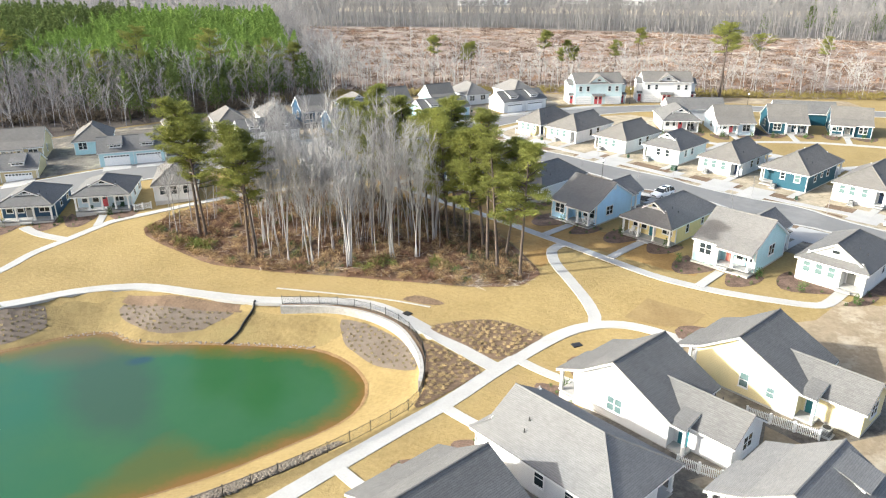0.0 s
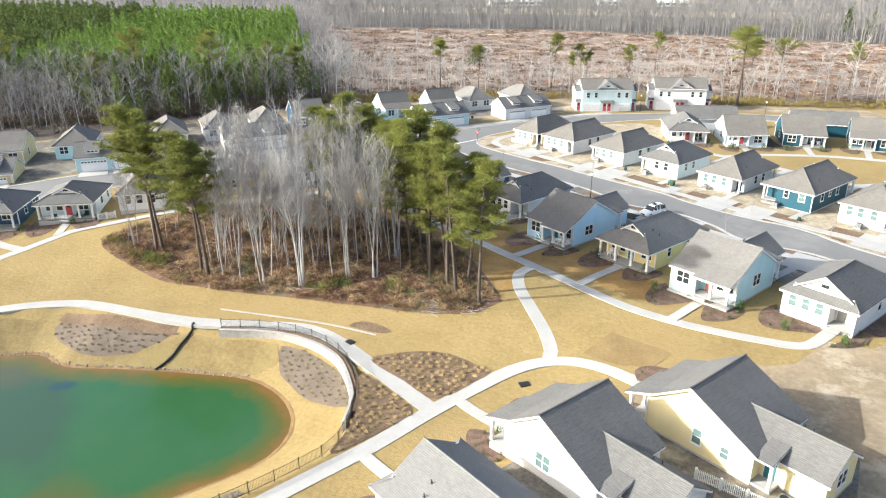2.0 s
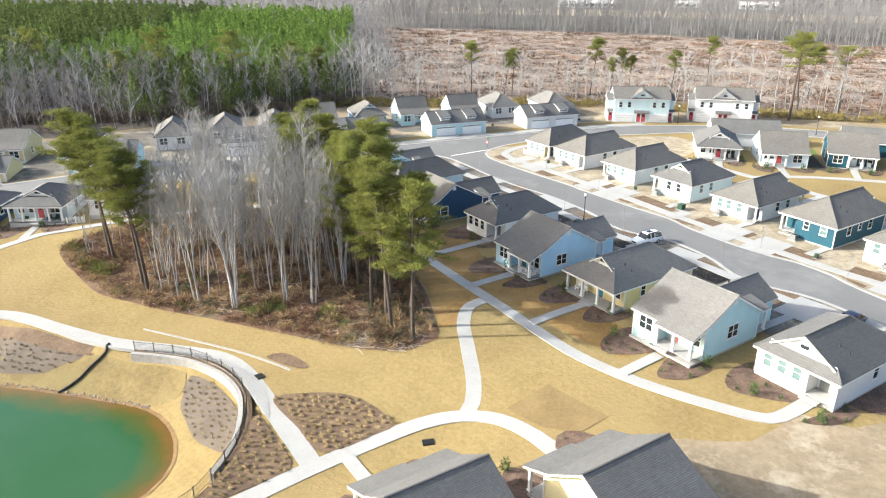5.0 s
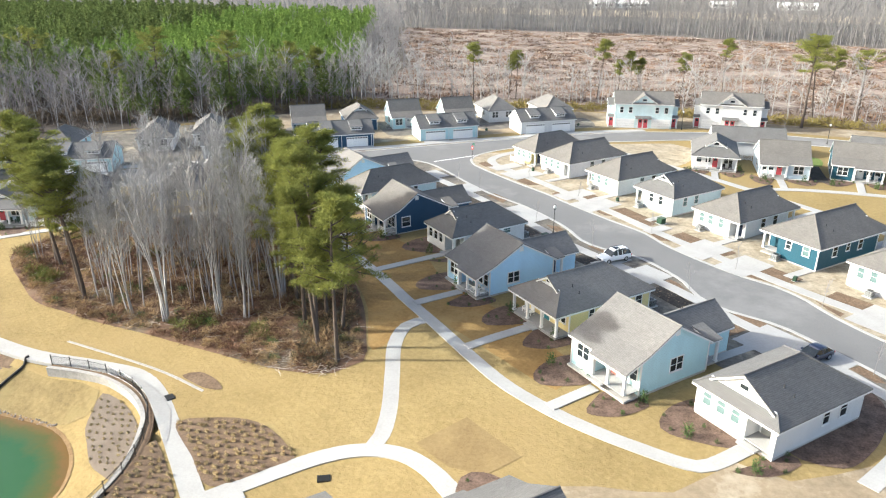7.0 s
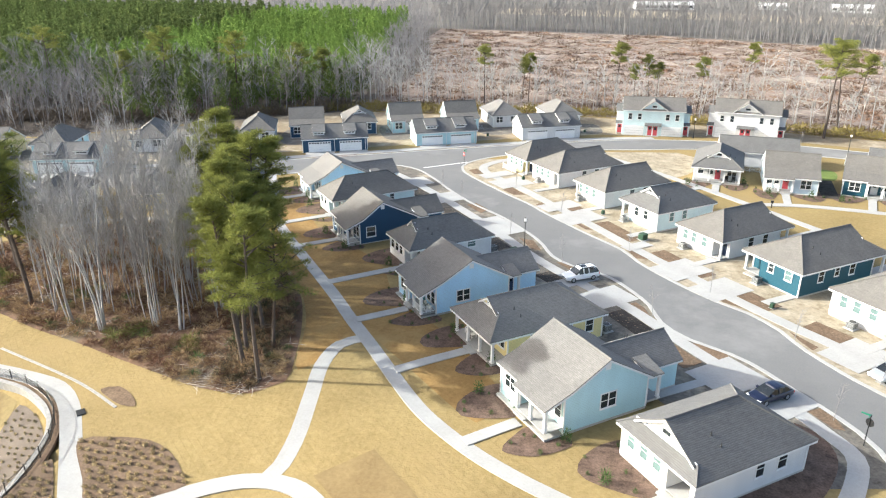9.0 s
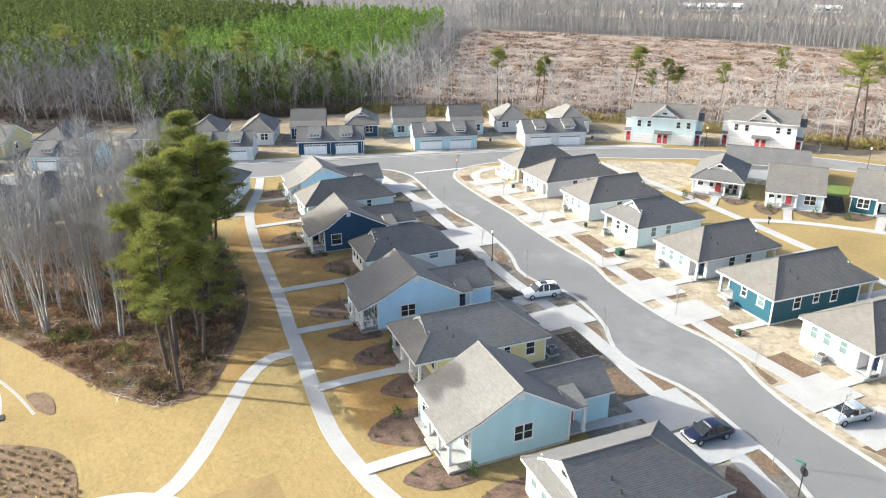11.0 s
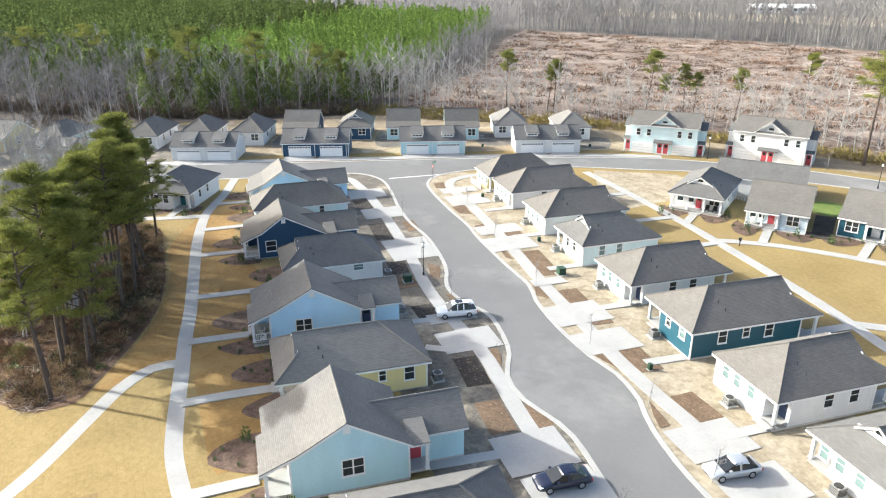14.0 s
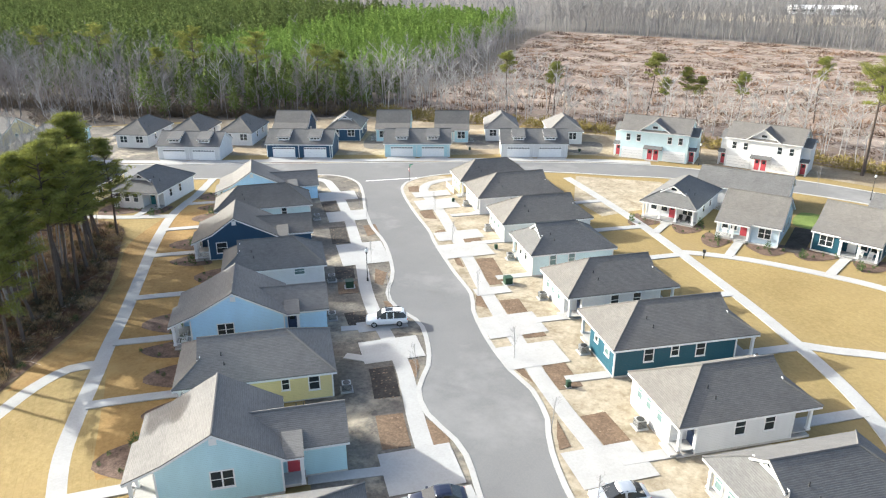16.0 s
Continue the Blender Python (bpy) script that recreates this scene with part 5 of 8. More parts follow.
hip_house(6.9, 202.9, 29, 7.2, 11.0, "white", ROOF_WARM, "white house with a light grey hipped roof", front="hip", wins=BACK, vent=False)
hip_house(20.6, 207.2, 29, 7.2, 11.0, "white", ROOF_WARM, "white house with a light grey hipped roof", front="hip", wins=BACK, vent=False)
gable_house(-14.3, 189.6, 29, 7.4, 9.5, "pale_blue", ROOF_GREY, "pale blue house with a steep grey roof", yr=0.55, zr=6.4, wing=None, front_door="white", side=((5, 0.8, 1.4),))
gable_house(-2.2, 195.6, 29, 7.4, 9.5, "pale_blue", ROOF_GREY, "light blue house with a steep grey roof", yr=0.55, zr=6.4, left_low=True, wing=None, front_door="white", side=((5, 0.8, 1.4),))
hip_house(-24.4, 185.1, 28, 7.2, 10.5, "navy", ROOF_GREY, "navy house with a white-trimmed gable", wins=BACK, vent=False)
gable_house(-35.0, 178.2, 27, 7.6, 10.0, "navy", ROOF_GREY, "dark blue house with a broad grey roof", yr=0.55, zr=6.2, wing=None, front_door="white", side=((5, 0.8, 1.4),))
hip_house(-42.6, 169.7, 26, 7.0, 11.5, "white", ROOF_GREY, "white house with a grey hipped roof", front="hip", wins=BACK)
hip_house(-52.2, 163.9, 26, 7.0, 11.5, "white", ROOF_GREY, "white house with a grey hipped roof", front="hip", wins=BACK)
hip_house(-61.0, 156.6, 26, 7.0, 12.5, "white", ROOF_GREY, "white house with a grey hipped roof", front="hip", wins=BACK)
hip_house(-77.4, 146.6, 20, 7.0, 11.0, "pale_blue", ROOF_GREY, "pale blue house with a grey hipped roof", front="hip", wins=BACK)
gable_house(-90.0, 140.0, 18, 8.4, 10.5, "tan", ROOF_GREY, "tan house with a broad grey roof", yr=0.55, zr=6.0, left_low=True, wing=None, front_door="white", side=((5, 0.8, 1.4),))

# houses under the flight's beginning
gable_house(17.32, 64.95, 221.9, 7.9, 11.8, "white", ROOF_DARK, "white one-storey house with two roof pitches", zr=6.2, wing=(1.4, 6.6, 5.2), front_door="white", rear_door="teal", side=((6.3, 1.5, 1.4),), pale_side=True)
gable_house(30.3, 69.5, 222.2, 8.1, 12.0, "cream", ROOF_DARK, "cream yellow one-storey house with two roof pitches", zr=6.2, wing=(1.4, 6.6, 5.2), front_door="white", rear_door="teal", side=((7.0, 0.8, 1.4), (9.6, 0.7, 1.0)), pale_side=True)
hip_house(8.9, 55.5, 222, 8.2, 13.9, "white", ROOF_PALE, "white one-storey house with a broad grey hipped roof", front="dutch", g=0.9, back_porch=(0, 2.6, 1.8), wins=dict(right=[(7.0, 0.9, 1.5, False, 0), (10, 0.8, 1.3, False, 0)]))
near_house = gable_house(26.05, 48.05, 222, 8.3, 11.5, "white", ROOF_PALE, "white one-storey house behind the near row", zr=6.2, wing=(1.4, 6.6, 5.2), front_door="white", rear_door="teal", side=((6.3, 1.5, 1.4),), pale_side=True)
dormer = part("dormer", Shape().prism([(6.6, 4.9), (8.5, 4.2), (8.5, 5.15), (6.6, 5.75)], 0.6, 3.0, 0), PAINTS["white"], near_house)
part("dormer_roof", Shape().slab([(0.3, 6.2, 5.95), (3.3, 6.2, 5.95), (3.3, 8.9, 5.15), (0.3, 8.9, 5.15)], 0.1), ROOF_PALE, dormer)
gable_house(-0.7, 47.7, 222, 8.3, 11.5, "white", ROOF_DARK, "white one-storey house at the near end of the row", zr=6.2, wing=(1.4, 6.6, 5.2), front_door="white", rear_door="teal", side=((6.3, 1.5, 1.4),), pale_side=True)


# ---- trees ----
def limb(s, p, d, length, r0, r1, segs, rng, wander=0.15, lift=0.0, n=5):
    """A wandering branch in one piece; returns the points along it."""
    pts = [Vector(p)]
    d = Vector(d).normalized()
    for i in range(segs):
        d = (d + Vector((rng.uniform(-1, 1), rng.uniform(-1, 1), rng.uniform(-1, 1))) * wander + Vector((0, 0, lift))).normalized()
        pts.append(pts[-1] + d * length / segs)
    way = (pts[-1] - pts[0]).normalized()
    a = way.cross(Vector((0.31, 0.95, 0.05)) if abs(way.z) > 0.5 else Vector((0, 0, 1))).normalized()
    b = way.cross(a)
    base = len(s.v)
    for i, q in enumerate(pts):
        r = r0 + (r1 - r0) * i / segs
        s.v += [tuple(q + (a * math.cos(6.2832 * k / n) + b * math.sin(6.2832 * k / n)) * r) for k in range(n)]
    s.f += [(base + i * n + k, base + i * n + (k + 1) % n, base + (i + 1) * n + (k + 1) % n, base + (i + 1) * n + k) for i in range(segs) for k in range(n)]
    return pts, d


def between(pts, f):
    k = min(int(f * (len(pts) - 1)), len(pts) - 2)
    return pts[k].lerp(pts[k + 1], f * (len(pts) - 1) - k)


def outward(rng, up):
    a = rng.uniform(0, 6.2832)
    return Vector((math.cos(a), math.sin(a), up))


def bare_shapes(seed, h, r, primaries, secondaries, twigs, start=0.35, stems=1, twig_r=0.02, sides_n=6, reach=0.26):
    """Trunk and twigs of a leafless tree."""
    rng = random.Random(seed)
    trunk, fine = Shape(), Shape()
    for st in range(stems):
        base = Vector((rng.uniform(-0.5, 0.5), rng.uniform(-0.5, 0.5), -0.3)) if stems > 1 else Vector((0, 0, -0.3))
        hh = h * rng.uniform(0.8, 1.0) if st else h
        tp, _ = limb(trunk, base, (rng.uniform(-0.08, 0.08), rng.uniform(-0.08, 0.08), 1), hh + 0.3, r * (0.8 if st else 1), 0.03, 7, rng, 0.05, 0.03, sides_n)
        for i in range(primaries):
            f = start + (0.97 - start) * (i + rng.random()) / primaries
            ln = hh * reach * (1.15 - f * 0.75) * rng.uniform(0.6, 1.25)
            pp, pd = limb(fine, between(tp, f), outward(rng, rng.uniform(0.7, 1.7)), ln, r * 0.34 * (1.1 - f * 0.6), twig_r * 1.2, 3, rng, 0.2, 0.08, 4)
            for j in range(secondaries):
                g = 0.25 + 0.75 * (j + rng.random()) / secondaries
                d2 = (pd + outward(rng, 0.4) * 0.9)
                l2 = ln * rng.uniform(0.25, 0.5)
                sp, sd = limb(fine, between(pp, min(g, 0.99)), d2, l2, twig_r * 1.5, twig_r, 1, rng, 0.1, 0.05, 3)
                for k in range(twigs):
                    d3 = sd + outward(rng, 0.45) * 0.9
                    q = between(sp, rng.uniform(0.3, 1.0) * 0.99)
                    fine.tube(q, q + d3.normalized() * l2 * rng.uniform(0.4, 0.8), twig_r, twig_r * 0.6, 3)
    return trunk, fine


def tree_copies(kind, variants, places, label, group, category="tree"):
    """Stand copies of the variants at (x, y, scale)."""
    rng = random.Random(len(places) * 7 + len(kind))
    first = {}
    for i, (x, y, sc) in enumerate(places):
        k = i % len(variants)
        m = pose(x, y, gz(x, y) - 0.05, rng.uniform(-3, 3), rng.uniform(-3, 3), rng.uniform(0, 360))
        if k not in first:
            r = root(kind, m, label, category, group)
            for pname, me in variants[k]:
                part(pname, me, None, r)
            r.scale = (sc, sc, sc)
            first[k] = r
        else:
            c = copy_thing(first[k], m)
            c.scale = (sc, sc, sc)


def bare_variants(specs, bark, twig):
    out = []
    for sp in specs:
        t, f = bare_shapes(**sp)
        out.append((("trunk", t.mesh("trunk", bark, True)), ("crown", f.mesh("crown", twig, True))))
    return out


def tuft(s, c, rng, count, rx, rz, length, width, droop=0.0):
    """A clump of needle sprays: narrow blades round a centre."""
    for _ in range(count):
        a, u = rng.uniform(0, 6.2832), rng.uniform(-1, 1)
        rr = math.sqrt(1 - u * u)
        d = Vector((rr * math.cos(a), rr * math.sin(a), u))
        p = Vector(c) + Vector((d.x * rx, d.y * rx, d.z * rz)) * rng.uniform(0.2, 1.0)
        e = (d + Vector((0, 0, 0.35 - droop))).normalized() * length * rng.uniform(0.7, 1.2)
        w = e.cross(Vector((rng.uniform(-1, 1), rng.uniform(-1, 1), rng.uniform(-1, 1)))).normalized() * width
        n = len(s.v)
        s.v += [tuple(p - w), tuple(p + w), tuple(p + e)]
        s.f.append((n, n + 1, n + 2))


def pine_shapes(seed, h, r, crown_from=0.5, branches=34, clumps=4, blades=120, reach=0.20, clump_r=0.9, flat=False):
    """Trunk and crown of a tall pine: limbs that end in flattened plates of needle sprays."""
    rng = random.Random(seed)
    trunk, crown = Shape(), Shape()
    tp, _ = limb(trunk, (0, 0, -0.3), (rng.uniform(-0.08, 0.08), rng.uniform(-0.08, 0.08), 1), h + 0.3, r, 0.05, 8, rng, 0.035, 0.02, 8)
    for i in range(branches):
        f = crown_from + (1 - crown_from) * ((i + rng.random()) / branches) ** 0.9
        u = (f - crown_from) / (1 - crown_from)
        ln = h * reach * (0.5 + 0.8 * math.sin(math.pi * min(1, u * 0.85 + 0.12))) * rng.uniform(0.6, 1.15) * ((0.95 - 0.10 * u) if flat else (1.05 - 0.5 * u))
        pp, _ = limb(trunk, between(tp, min(f, 0.99)), outward(rng, rng.uniform(0.0, 0.6)), ln, 0.09, 0.03, 3, rng, 0.18, 0.05, 4)
        for j in range(clumps):
            g = 0.35 + 0.65 * (j + rng.random() * 0.8) / clumps
            c = between(pp, min(g, 0.99)) + Vector((rng.uniform(-0.5, 0.5), rng.uniform(-0.5, 0.5), rng.uniform(0.05, 0.3)))
            rx = clump_r * rng.uniform(0.6, 1.15)
            tuft(crown, c, rng, blades, rx, rx * 0.24, 0.36, 0.033)
    for _ in range(6):
        tuft(crown, Vector(tp[-1]) + Vector((rng.uniform(-0.8, 0.8), rng.uniform(-0.8, 0.8), rng.uniform(-0.9, 0.2))), rng, blades, clump_r, clump_r * 0.35, 0.34, 0.04)
    for _ in range(6):   # dead snags under the crown
        f = rng.uniform(0.2, crown_from)
        limb(trunk, between(tp, f), outward(rng, 0.1), rng.uniform(0.6, 1.6), 0.035, 0.012, 2, rng, 0.2, 0, 4)
    return trunk, crown


def pine_variants(specs):
    out = []
    for sp in specs:
        t, c = pine_shapes(**sp)
        out.append((("trunk", t.mesh("trunk", BARK_PINE, True)), ("crown", c.mesh("crown", NEEDLES))))
    return out


PINES = pine_variants([dict(seed=3, h=18.5, r=0.25, crown_from=0.46, branches=36, reach=0.195), dict(seed=9, h=19.5, r=0.28, crown_from=0.38, branches=40, reach=0.195), dict(seed=14, h=17.5, r=0.23, crown_from=0.36, branches=42, reach=0.23), dict(seed=21, h=20.5, r=0.26, crown_from=0.48, branches=36, reach=0.195)])
tree_copies("pine_tree", PINES, [(10.3, 86.7, 0.98), (7.4, 88.6, 0.92), (8.8, 92.2, 0.95), (6.2, 91.2, 1.0), (5.8, 95.3, 0.95), (3.8, 93.4, 0.9), (0.8, 98.2, 1.0), (1.8, 102.4, 0.95), (-2.6, 105.2, 0.95), (-4.8, 110.4, 0.95), (-9.2, 109.5, 0.92), (-11.8, 116.0, 0.95), (-13.8, 118.6, 0.9), (-16.5, 119.6, 0.85), (3.2, 98.2, 0.92), (-1.2, 101.2, 0.9), (-6.8, 113.2, 0.9), (-9.6, 114.0, 0.95), (-12.4, 120.6, 0.85), (0.2, 105.6, 0.9), (-4.0, 107.2, 0.88)],
            "tall pine with a bare trunk and green crown", "grove pines")
ROUND_PINES = pine_variants([dict(seed=33, h=19, r=0.27, crown_from=0.57, branches=46, reach=0.23, flat=True), dict(seed=36, h=18, r=0.25, crown_from=0.45, branches=46, reach=0.23, flat=True)])
tree_copies("pine_tree", ROUND_PINES, [(-37.9, 103.8, 1.08), (-36.6, 103.0, 1.02), (-27.1, 95.5, 1.0), (-28.4, 96.6, 0.98)], "tall leaning pine at the grove's edge", "grove pines")

def brush_tree(seed, h, twigs, width, limbs=7, thick=0.15, start=0.3, sweep=0.34, stems=1, twig=(0.08, 0.17), rise=(0.7, 1.5)):
    """A leafless tree seen from afar: a trunk, main limbs and a haze of fine twigs."""
    rg = random.Random(seed)
    trunk, s = Shape(), Shape()
    arms = []
    for i in range(limbs * stems):
        if i % limbs == 0:
            foot = (rg.uniform(-0.6, 0.6), rg.uniform(-0.6, 0.6), -0.3) if stems > 1 else (0, 0, -0.3)
            tp, _ = limb(trunk, foot, (rg.uniform(-0.1, 0.1), rg.uniform(-0.1, 0.1), 1), h * 0.86 * (rg.uniform(0.8, 1.0) if i else 1), thick, 0.03, 5, rg, 0.07, 0.02, 5)
            arms.append(tp[2:])
        f = start + (0.9 - start) * (i % limbs + rg.random()) / limbs
        arm, _ = limb(s, between(tp, f), outward(rg, rg.uniform(*rise)), h * sweep * rg.uniform(0.6, 1.1) * (1.2 - 0.7 * f), thick * 0.4, width * 1.2, 2, rg, 0.2, 0.1, 3)
        arms.append(arm)
    for _ in range(twigs):
        arm = arms[rg.randrange(len(arms))]
        p = between(arm, rg.uniform(0.25, 0.99))
        e = (outward(rg, rg.uniform(0.3, 1.6)) * 0.9 + (arm[-1] - arm[0]).normalized() * 0.7).normalized() * rg.uniform(*twig) * h
        w = e.cross(Vector((rg.uniform(-1, 1), rg.uniform(-1, 1), rg.uniform(-1, 1)))).normalized() * width
        n = len(s.v)
        s.v += [tuple(p - w), tuple(p + w), tuple(p + e)]
        s.f.append((n, n + 1, n + 2))
    return trunk, s


def joined(a, b):
    s = Shape()
    s.v = a.v + b.v
    s.f = a.f + [tuple(k + len(a.v) for k in q) for q in b.f]
    return s


GROVE_BARE = []
for i, (h, rr, st) in enumerate([(22, 0.095, 1), (23, 0.105, 2), (19, 0.07, 1), (21.5, 0.085, 3), (17, 0.055, 1), (20.5, 0.075, 2), (14, 0.045, 1), (23.5, 0.12, 1)]):
    t_, f_ = brush_tree(40 + i, h, 330 * st, 0.012, 15, rr, 0.44, 0.17, st, (0.04, 0.10), (0.9, 2.2))
    bark_ = (BARK_MID, BARK_GREY, BARK_PALE, BARK_GREY)[i % 4]
    GROVE_BARE.append((("trunk", t_.mesh("trunk", bark_, True)), ("crown", f_.mesh("crown", (BARK_PALE, BARK_MID, BARK_PALE)[i % 3]))))
GROVE_CLUMPS = []
for i, (h, rr, st) in enumerate([(22, 0.12, 4), (24, 0.12, 7), (22.5, 0.105, 5)]):
    t_, f_ = brush_tree(340 + i, h, 250 * st, 0.012, 12, rr, 0.42, 0.18, st, (0.04, 0.10), (0.9, 2.2))
    GROVE_CLUMPS.append((("trunk", t_.mesh("trunk", (BARK_MID, BARK_PALE, BARK_MID)[i], True)), ("crown", f_.mesh("crown", (BARK_MID, BARK_PALE, BARK_GREY)[i]))))


def scatter(poly, count, gap, seed, keep=lambda x, y: True):
    """Places inside a polygon, no two nearer than gap."""
    rng = random.Random(seed)
    o = np.array(poly)
    (x0, y0), (x1, y1) = o.min(0), o.max(0)
    cell, out, tries = {}, [], 0
    while len(out) < count and tries < count * 40:
        tries += 1
        x, y = rng.uniform(x0, x1), rng.uniform(y0, y1)
        k = (int(x // gap), int(y // gap))
        if any((x - q[0]) ** 2 + (y - q[1]) ** 2 < gap * gap for a in (-1, 0, 1) for b in (-1, 0, 1) for q in cell.get((k[0] + a, k[1] + b), ())):
            continue
        if keep(x, y) and bool(inside(np.array([x]), np.array([y]), o)[0]):
            cell.setdefault(k, []).append((x, y))
            out.append((x, y))
    return out


rng = random.Random(5)
GROVE_IN = np.mean(GROVE, 0) + (GROVE - np.mean(GROVE, 0)) * 0.93
tree_copies("bare_tree", GROVE_BARE, [(-24.9, 95.3, 0.95), (-22.0, 94.6, 1.0), (-24.2, 98.0, 0.9), (-27.2, 98.7, 0.9), (-17.8, 97.1, 0.95), (-15.9, 95.9, 1.0), (-12.2, 99.0, 0.9), (-10.7, 100.1, 0.95)]
            + [(x, y, rng.uniform(0.7, 1.05)) for x, y in scatter(GROVE_IN, 100, 2.1, 8, lambda x, y: y > 94.5 and x > -31 + 0.25 * (112 - y) and x + 0.75 * y < 73)]
            + [(x, y, rng.uniform(0.5, 0.8)) for x, y in scatter(GROVE_IN, 9, 3.0, 81, lambda x, y: x < -32 and y > 104)], "slender leafless tree with pale grey bark", "grove trees")
tree_copies("bare_tree", GROVE_CLUMPS, [(-18.6, 92.9, 0.9), (-13.1, 92.1, 1.0), (-7.1, 93.7, 0.95), (-3.7, 93.5, 0.85), (-1.4, 98.4, 0.9), (-9.6, 103.5, 0.95)], "pale leafless tree rising in several stems", "grove trees")


def stamped(name, bases, places, material, label, category, seed, smooth=False):
    """Many copies of a few shapes, turned and scaled, joined into one mesh for what nobody could count."""
    rg = np.random.RandomState(seed)
    V_, F_, off = [], [], 0
    arr = [(np.array(s.v), s.f) for s in bases]
    for i, (x, y, sc) in enumerate(places):
        v, f = arr[i % len(arr)]
        a = rg.uniform(0, 6.2832)
        c, s_ = math.cos(a), math.sin(a)
        w = np.stack([v[:, 0] * c - v[:, 1] * s_, v[:, 0] * s_ + v[:, 1] * c, v[:, 2]], 1) * sc
        w += (x, y, 0)
        V_.append(w)
        F_ += [tuple(k + off for k in q) for q in f]
        off += len(v)
    allv = np.vstack(V_)
    px, py = np.array([p[0] for p in places]), np.array([p[1] for p in places])
    pz = ground_at(px, py)
    allv[:, 2] += np.repeat(pz, [len(w) for w in V_])
    me = bpy.data.meshes.new(name)
    me.from_pydata(allv.tolist(), [], F_)
    me.materials.append(material)
    if smooth:
        me.polygons.foreach_set("use_smooth", [True] * len(me.polygons))
    ob = new(name, me)
    return tagged(ob, label, category, kind="stuff")


FAR_BOTH = [joined(*brush_tree(70 + i, h, 205, 0.027, 8, 0.10, 0.25, 0.36, 1, (0.05, 0.12), (0.5, 1.5))) for i, h in enumerate((14, 16.5, 12.5, 15, 11, 17.5))]
LIGHT = [joined(*brush_tree(90 + i, h, 40, 0.06, 4, 0.15, 0.35, 0.24, 1, (0.08, 0.16))) for i, h in enumerate((15, 17, 13.5, 19))]
FRONT_STRIP = [(-420, 108), (-190, 138), (-133, 156), (-107, 162), (-91, 164), (-82, 173), (-66, 188), (-50, 201), (-37, 212), (-36, 240), (-60, 232), (-75, 228), (-110, 232), (-150, 236), (-230, 240), (-430, 260)]
stamped("bare_woodland", FAR_BOTH, [(x, y, rng.uniform(0.7, 1.15)) for x, y in scatter(FRONT_STRIP, 850, 2.9, 11, lambda x, y: x > -260)], tinted("dull_bark", (0.235, 0.216, 0.208), 0.3, 0.9, 0.05, islands=0.4), "grey leafless woodland behind the houses", "woodland", 1)
stamped("bare_woodland", FAR_BOTH, [(x, y, rng.uniform(0.85, 1.3)) for x, y in scatter(FRONT_STRIP, 90, 7.0, 111, lambda x, y: x > -180)], BARK_PALE, "pale leafless trees standing out of the wood", "woodland", 101)
EDGE_STRIP = [(-37, 222), (-20, 222), (10, 226), (32, 227), (60, 225), (92, 218), (140, 213), (260, 195), (260, 208), (140, 226), (92, 232), (60, 240), (30, 240), (-34, 244)]
stamped("bare_woodland", FAR_BOTH, [(x, y, rng.uniform(0.55, 1.25)) for x, y in scatter(EDGE_STRIP, 230, 2.8, 12)], BARK_MID, "scattered leafless trees along the cleared field", "woodland", 2)
FAR_BARK = tinted("far_bark", (0.205, 0.198, 0.193), 0.3, 0.9, 0.02, islands=0.45)
FAR_STRIP = [(-95, 470), (40, 458), (133, 421), (225, 375), (420, 330), (520, 420), (260, 520), (60, 560), (-110, 580)]
stamped("far_woodland", LIGHT, [(x, y, rng.uniform(0.8, 1.55)) for x, y in scatter(FAR_STRIP, 1900, 3.4, 13, lambda x, y: rng.random() < 1.1 - 0.6 * math.sin(y * 0.05 + x * 0.02) ** 2)], FAR_BARK, "far grey tree line beyond the cleared field", "woodland", 3)


def young_pine(seed, h, sprays, width, crown):
    """A young planted pine: a blunt cone of ragged needle sprays that rise outward from the stem."""
    rg = random.Random(seed)
    s = Shape()
    s.tube((0, 0, 0), (0, 0, h * 0.9), 0.12, 0.03, 3)
    for i in range(sprays):
        f = (i + rg.random()) / sprays
        whorl = 0.75 + 0.25 * math.sin(f * 31 + seed)
        out = crown * (1 - f ** 1.6) ** 0.75 * rg.uniform(0.35, 1.0) * whorl
        a = rg.uniform(0, 6.2832)
        d = Vector((math.cos(a), math.sin(a), rg.uniform(0.1, 1.3))).normalized()
        p = Vector((math.cos(a) * out, math.sin(a) * out, h * (0.26 + 0.70 * f)))
        w = d.cross(Vector((rg.uniform(-1, 1), rg.uniform(-1, 1), rg.uniform(-1, 1)))).normalized() * width * rg.uniform(0.6, 1.3)
        e = d * width * rg.uniform(1.6, 3.0)
        n = len(s.v)
        s.v += [tuple(p - w - e * 0.4), tuple(p + w - e * 0.3), tuple(p + e)]
        s.f.append((n, n + 1, n + 2))
    return s


DARK_NEEDLES = leafy(tinted("dark_needles", (0.112, 0.146, 0.050), 0.4, 0.95, 0.05, spec=0.05, islands=0.35, by_object=False), 0.4)
YOUNG = [young_pine(i, h, 210, 0.23, 2.3) for i, h in enumerate((10.5, 12, 9.5, 13, 11))]
PLANTED = [(-52, 224), (-60, 258), (-58, 300), (-74, 340), (-100, 440), (-110, 470), (-190, 478), (-330, 500), (-620, 500), (-560, 300), (-300, 240), (-190, 230), (-115, 220), (-80, 217)]
YOUNG_FAR = [young_pine(20 + i, h, 115, 0.34, 2.4) for i, h in enumerate((10.5, 12, 9.5, 13))]


def older(y):
    """West of this line the planted pines give way to an older, darker wood."""
    return -150 - 0.2 * (y - 240)


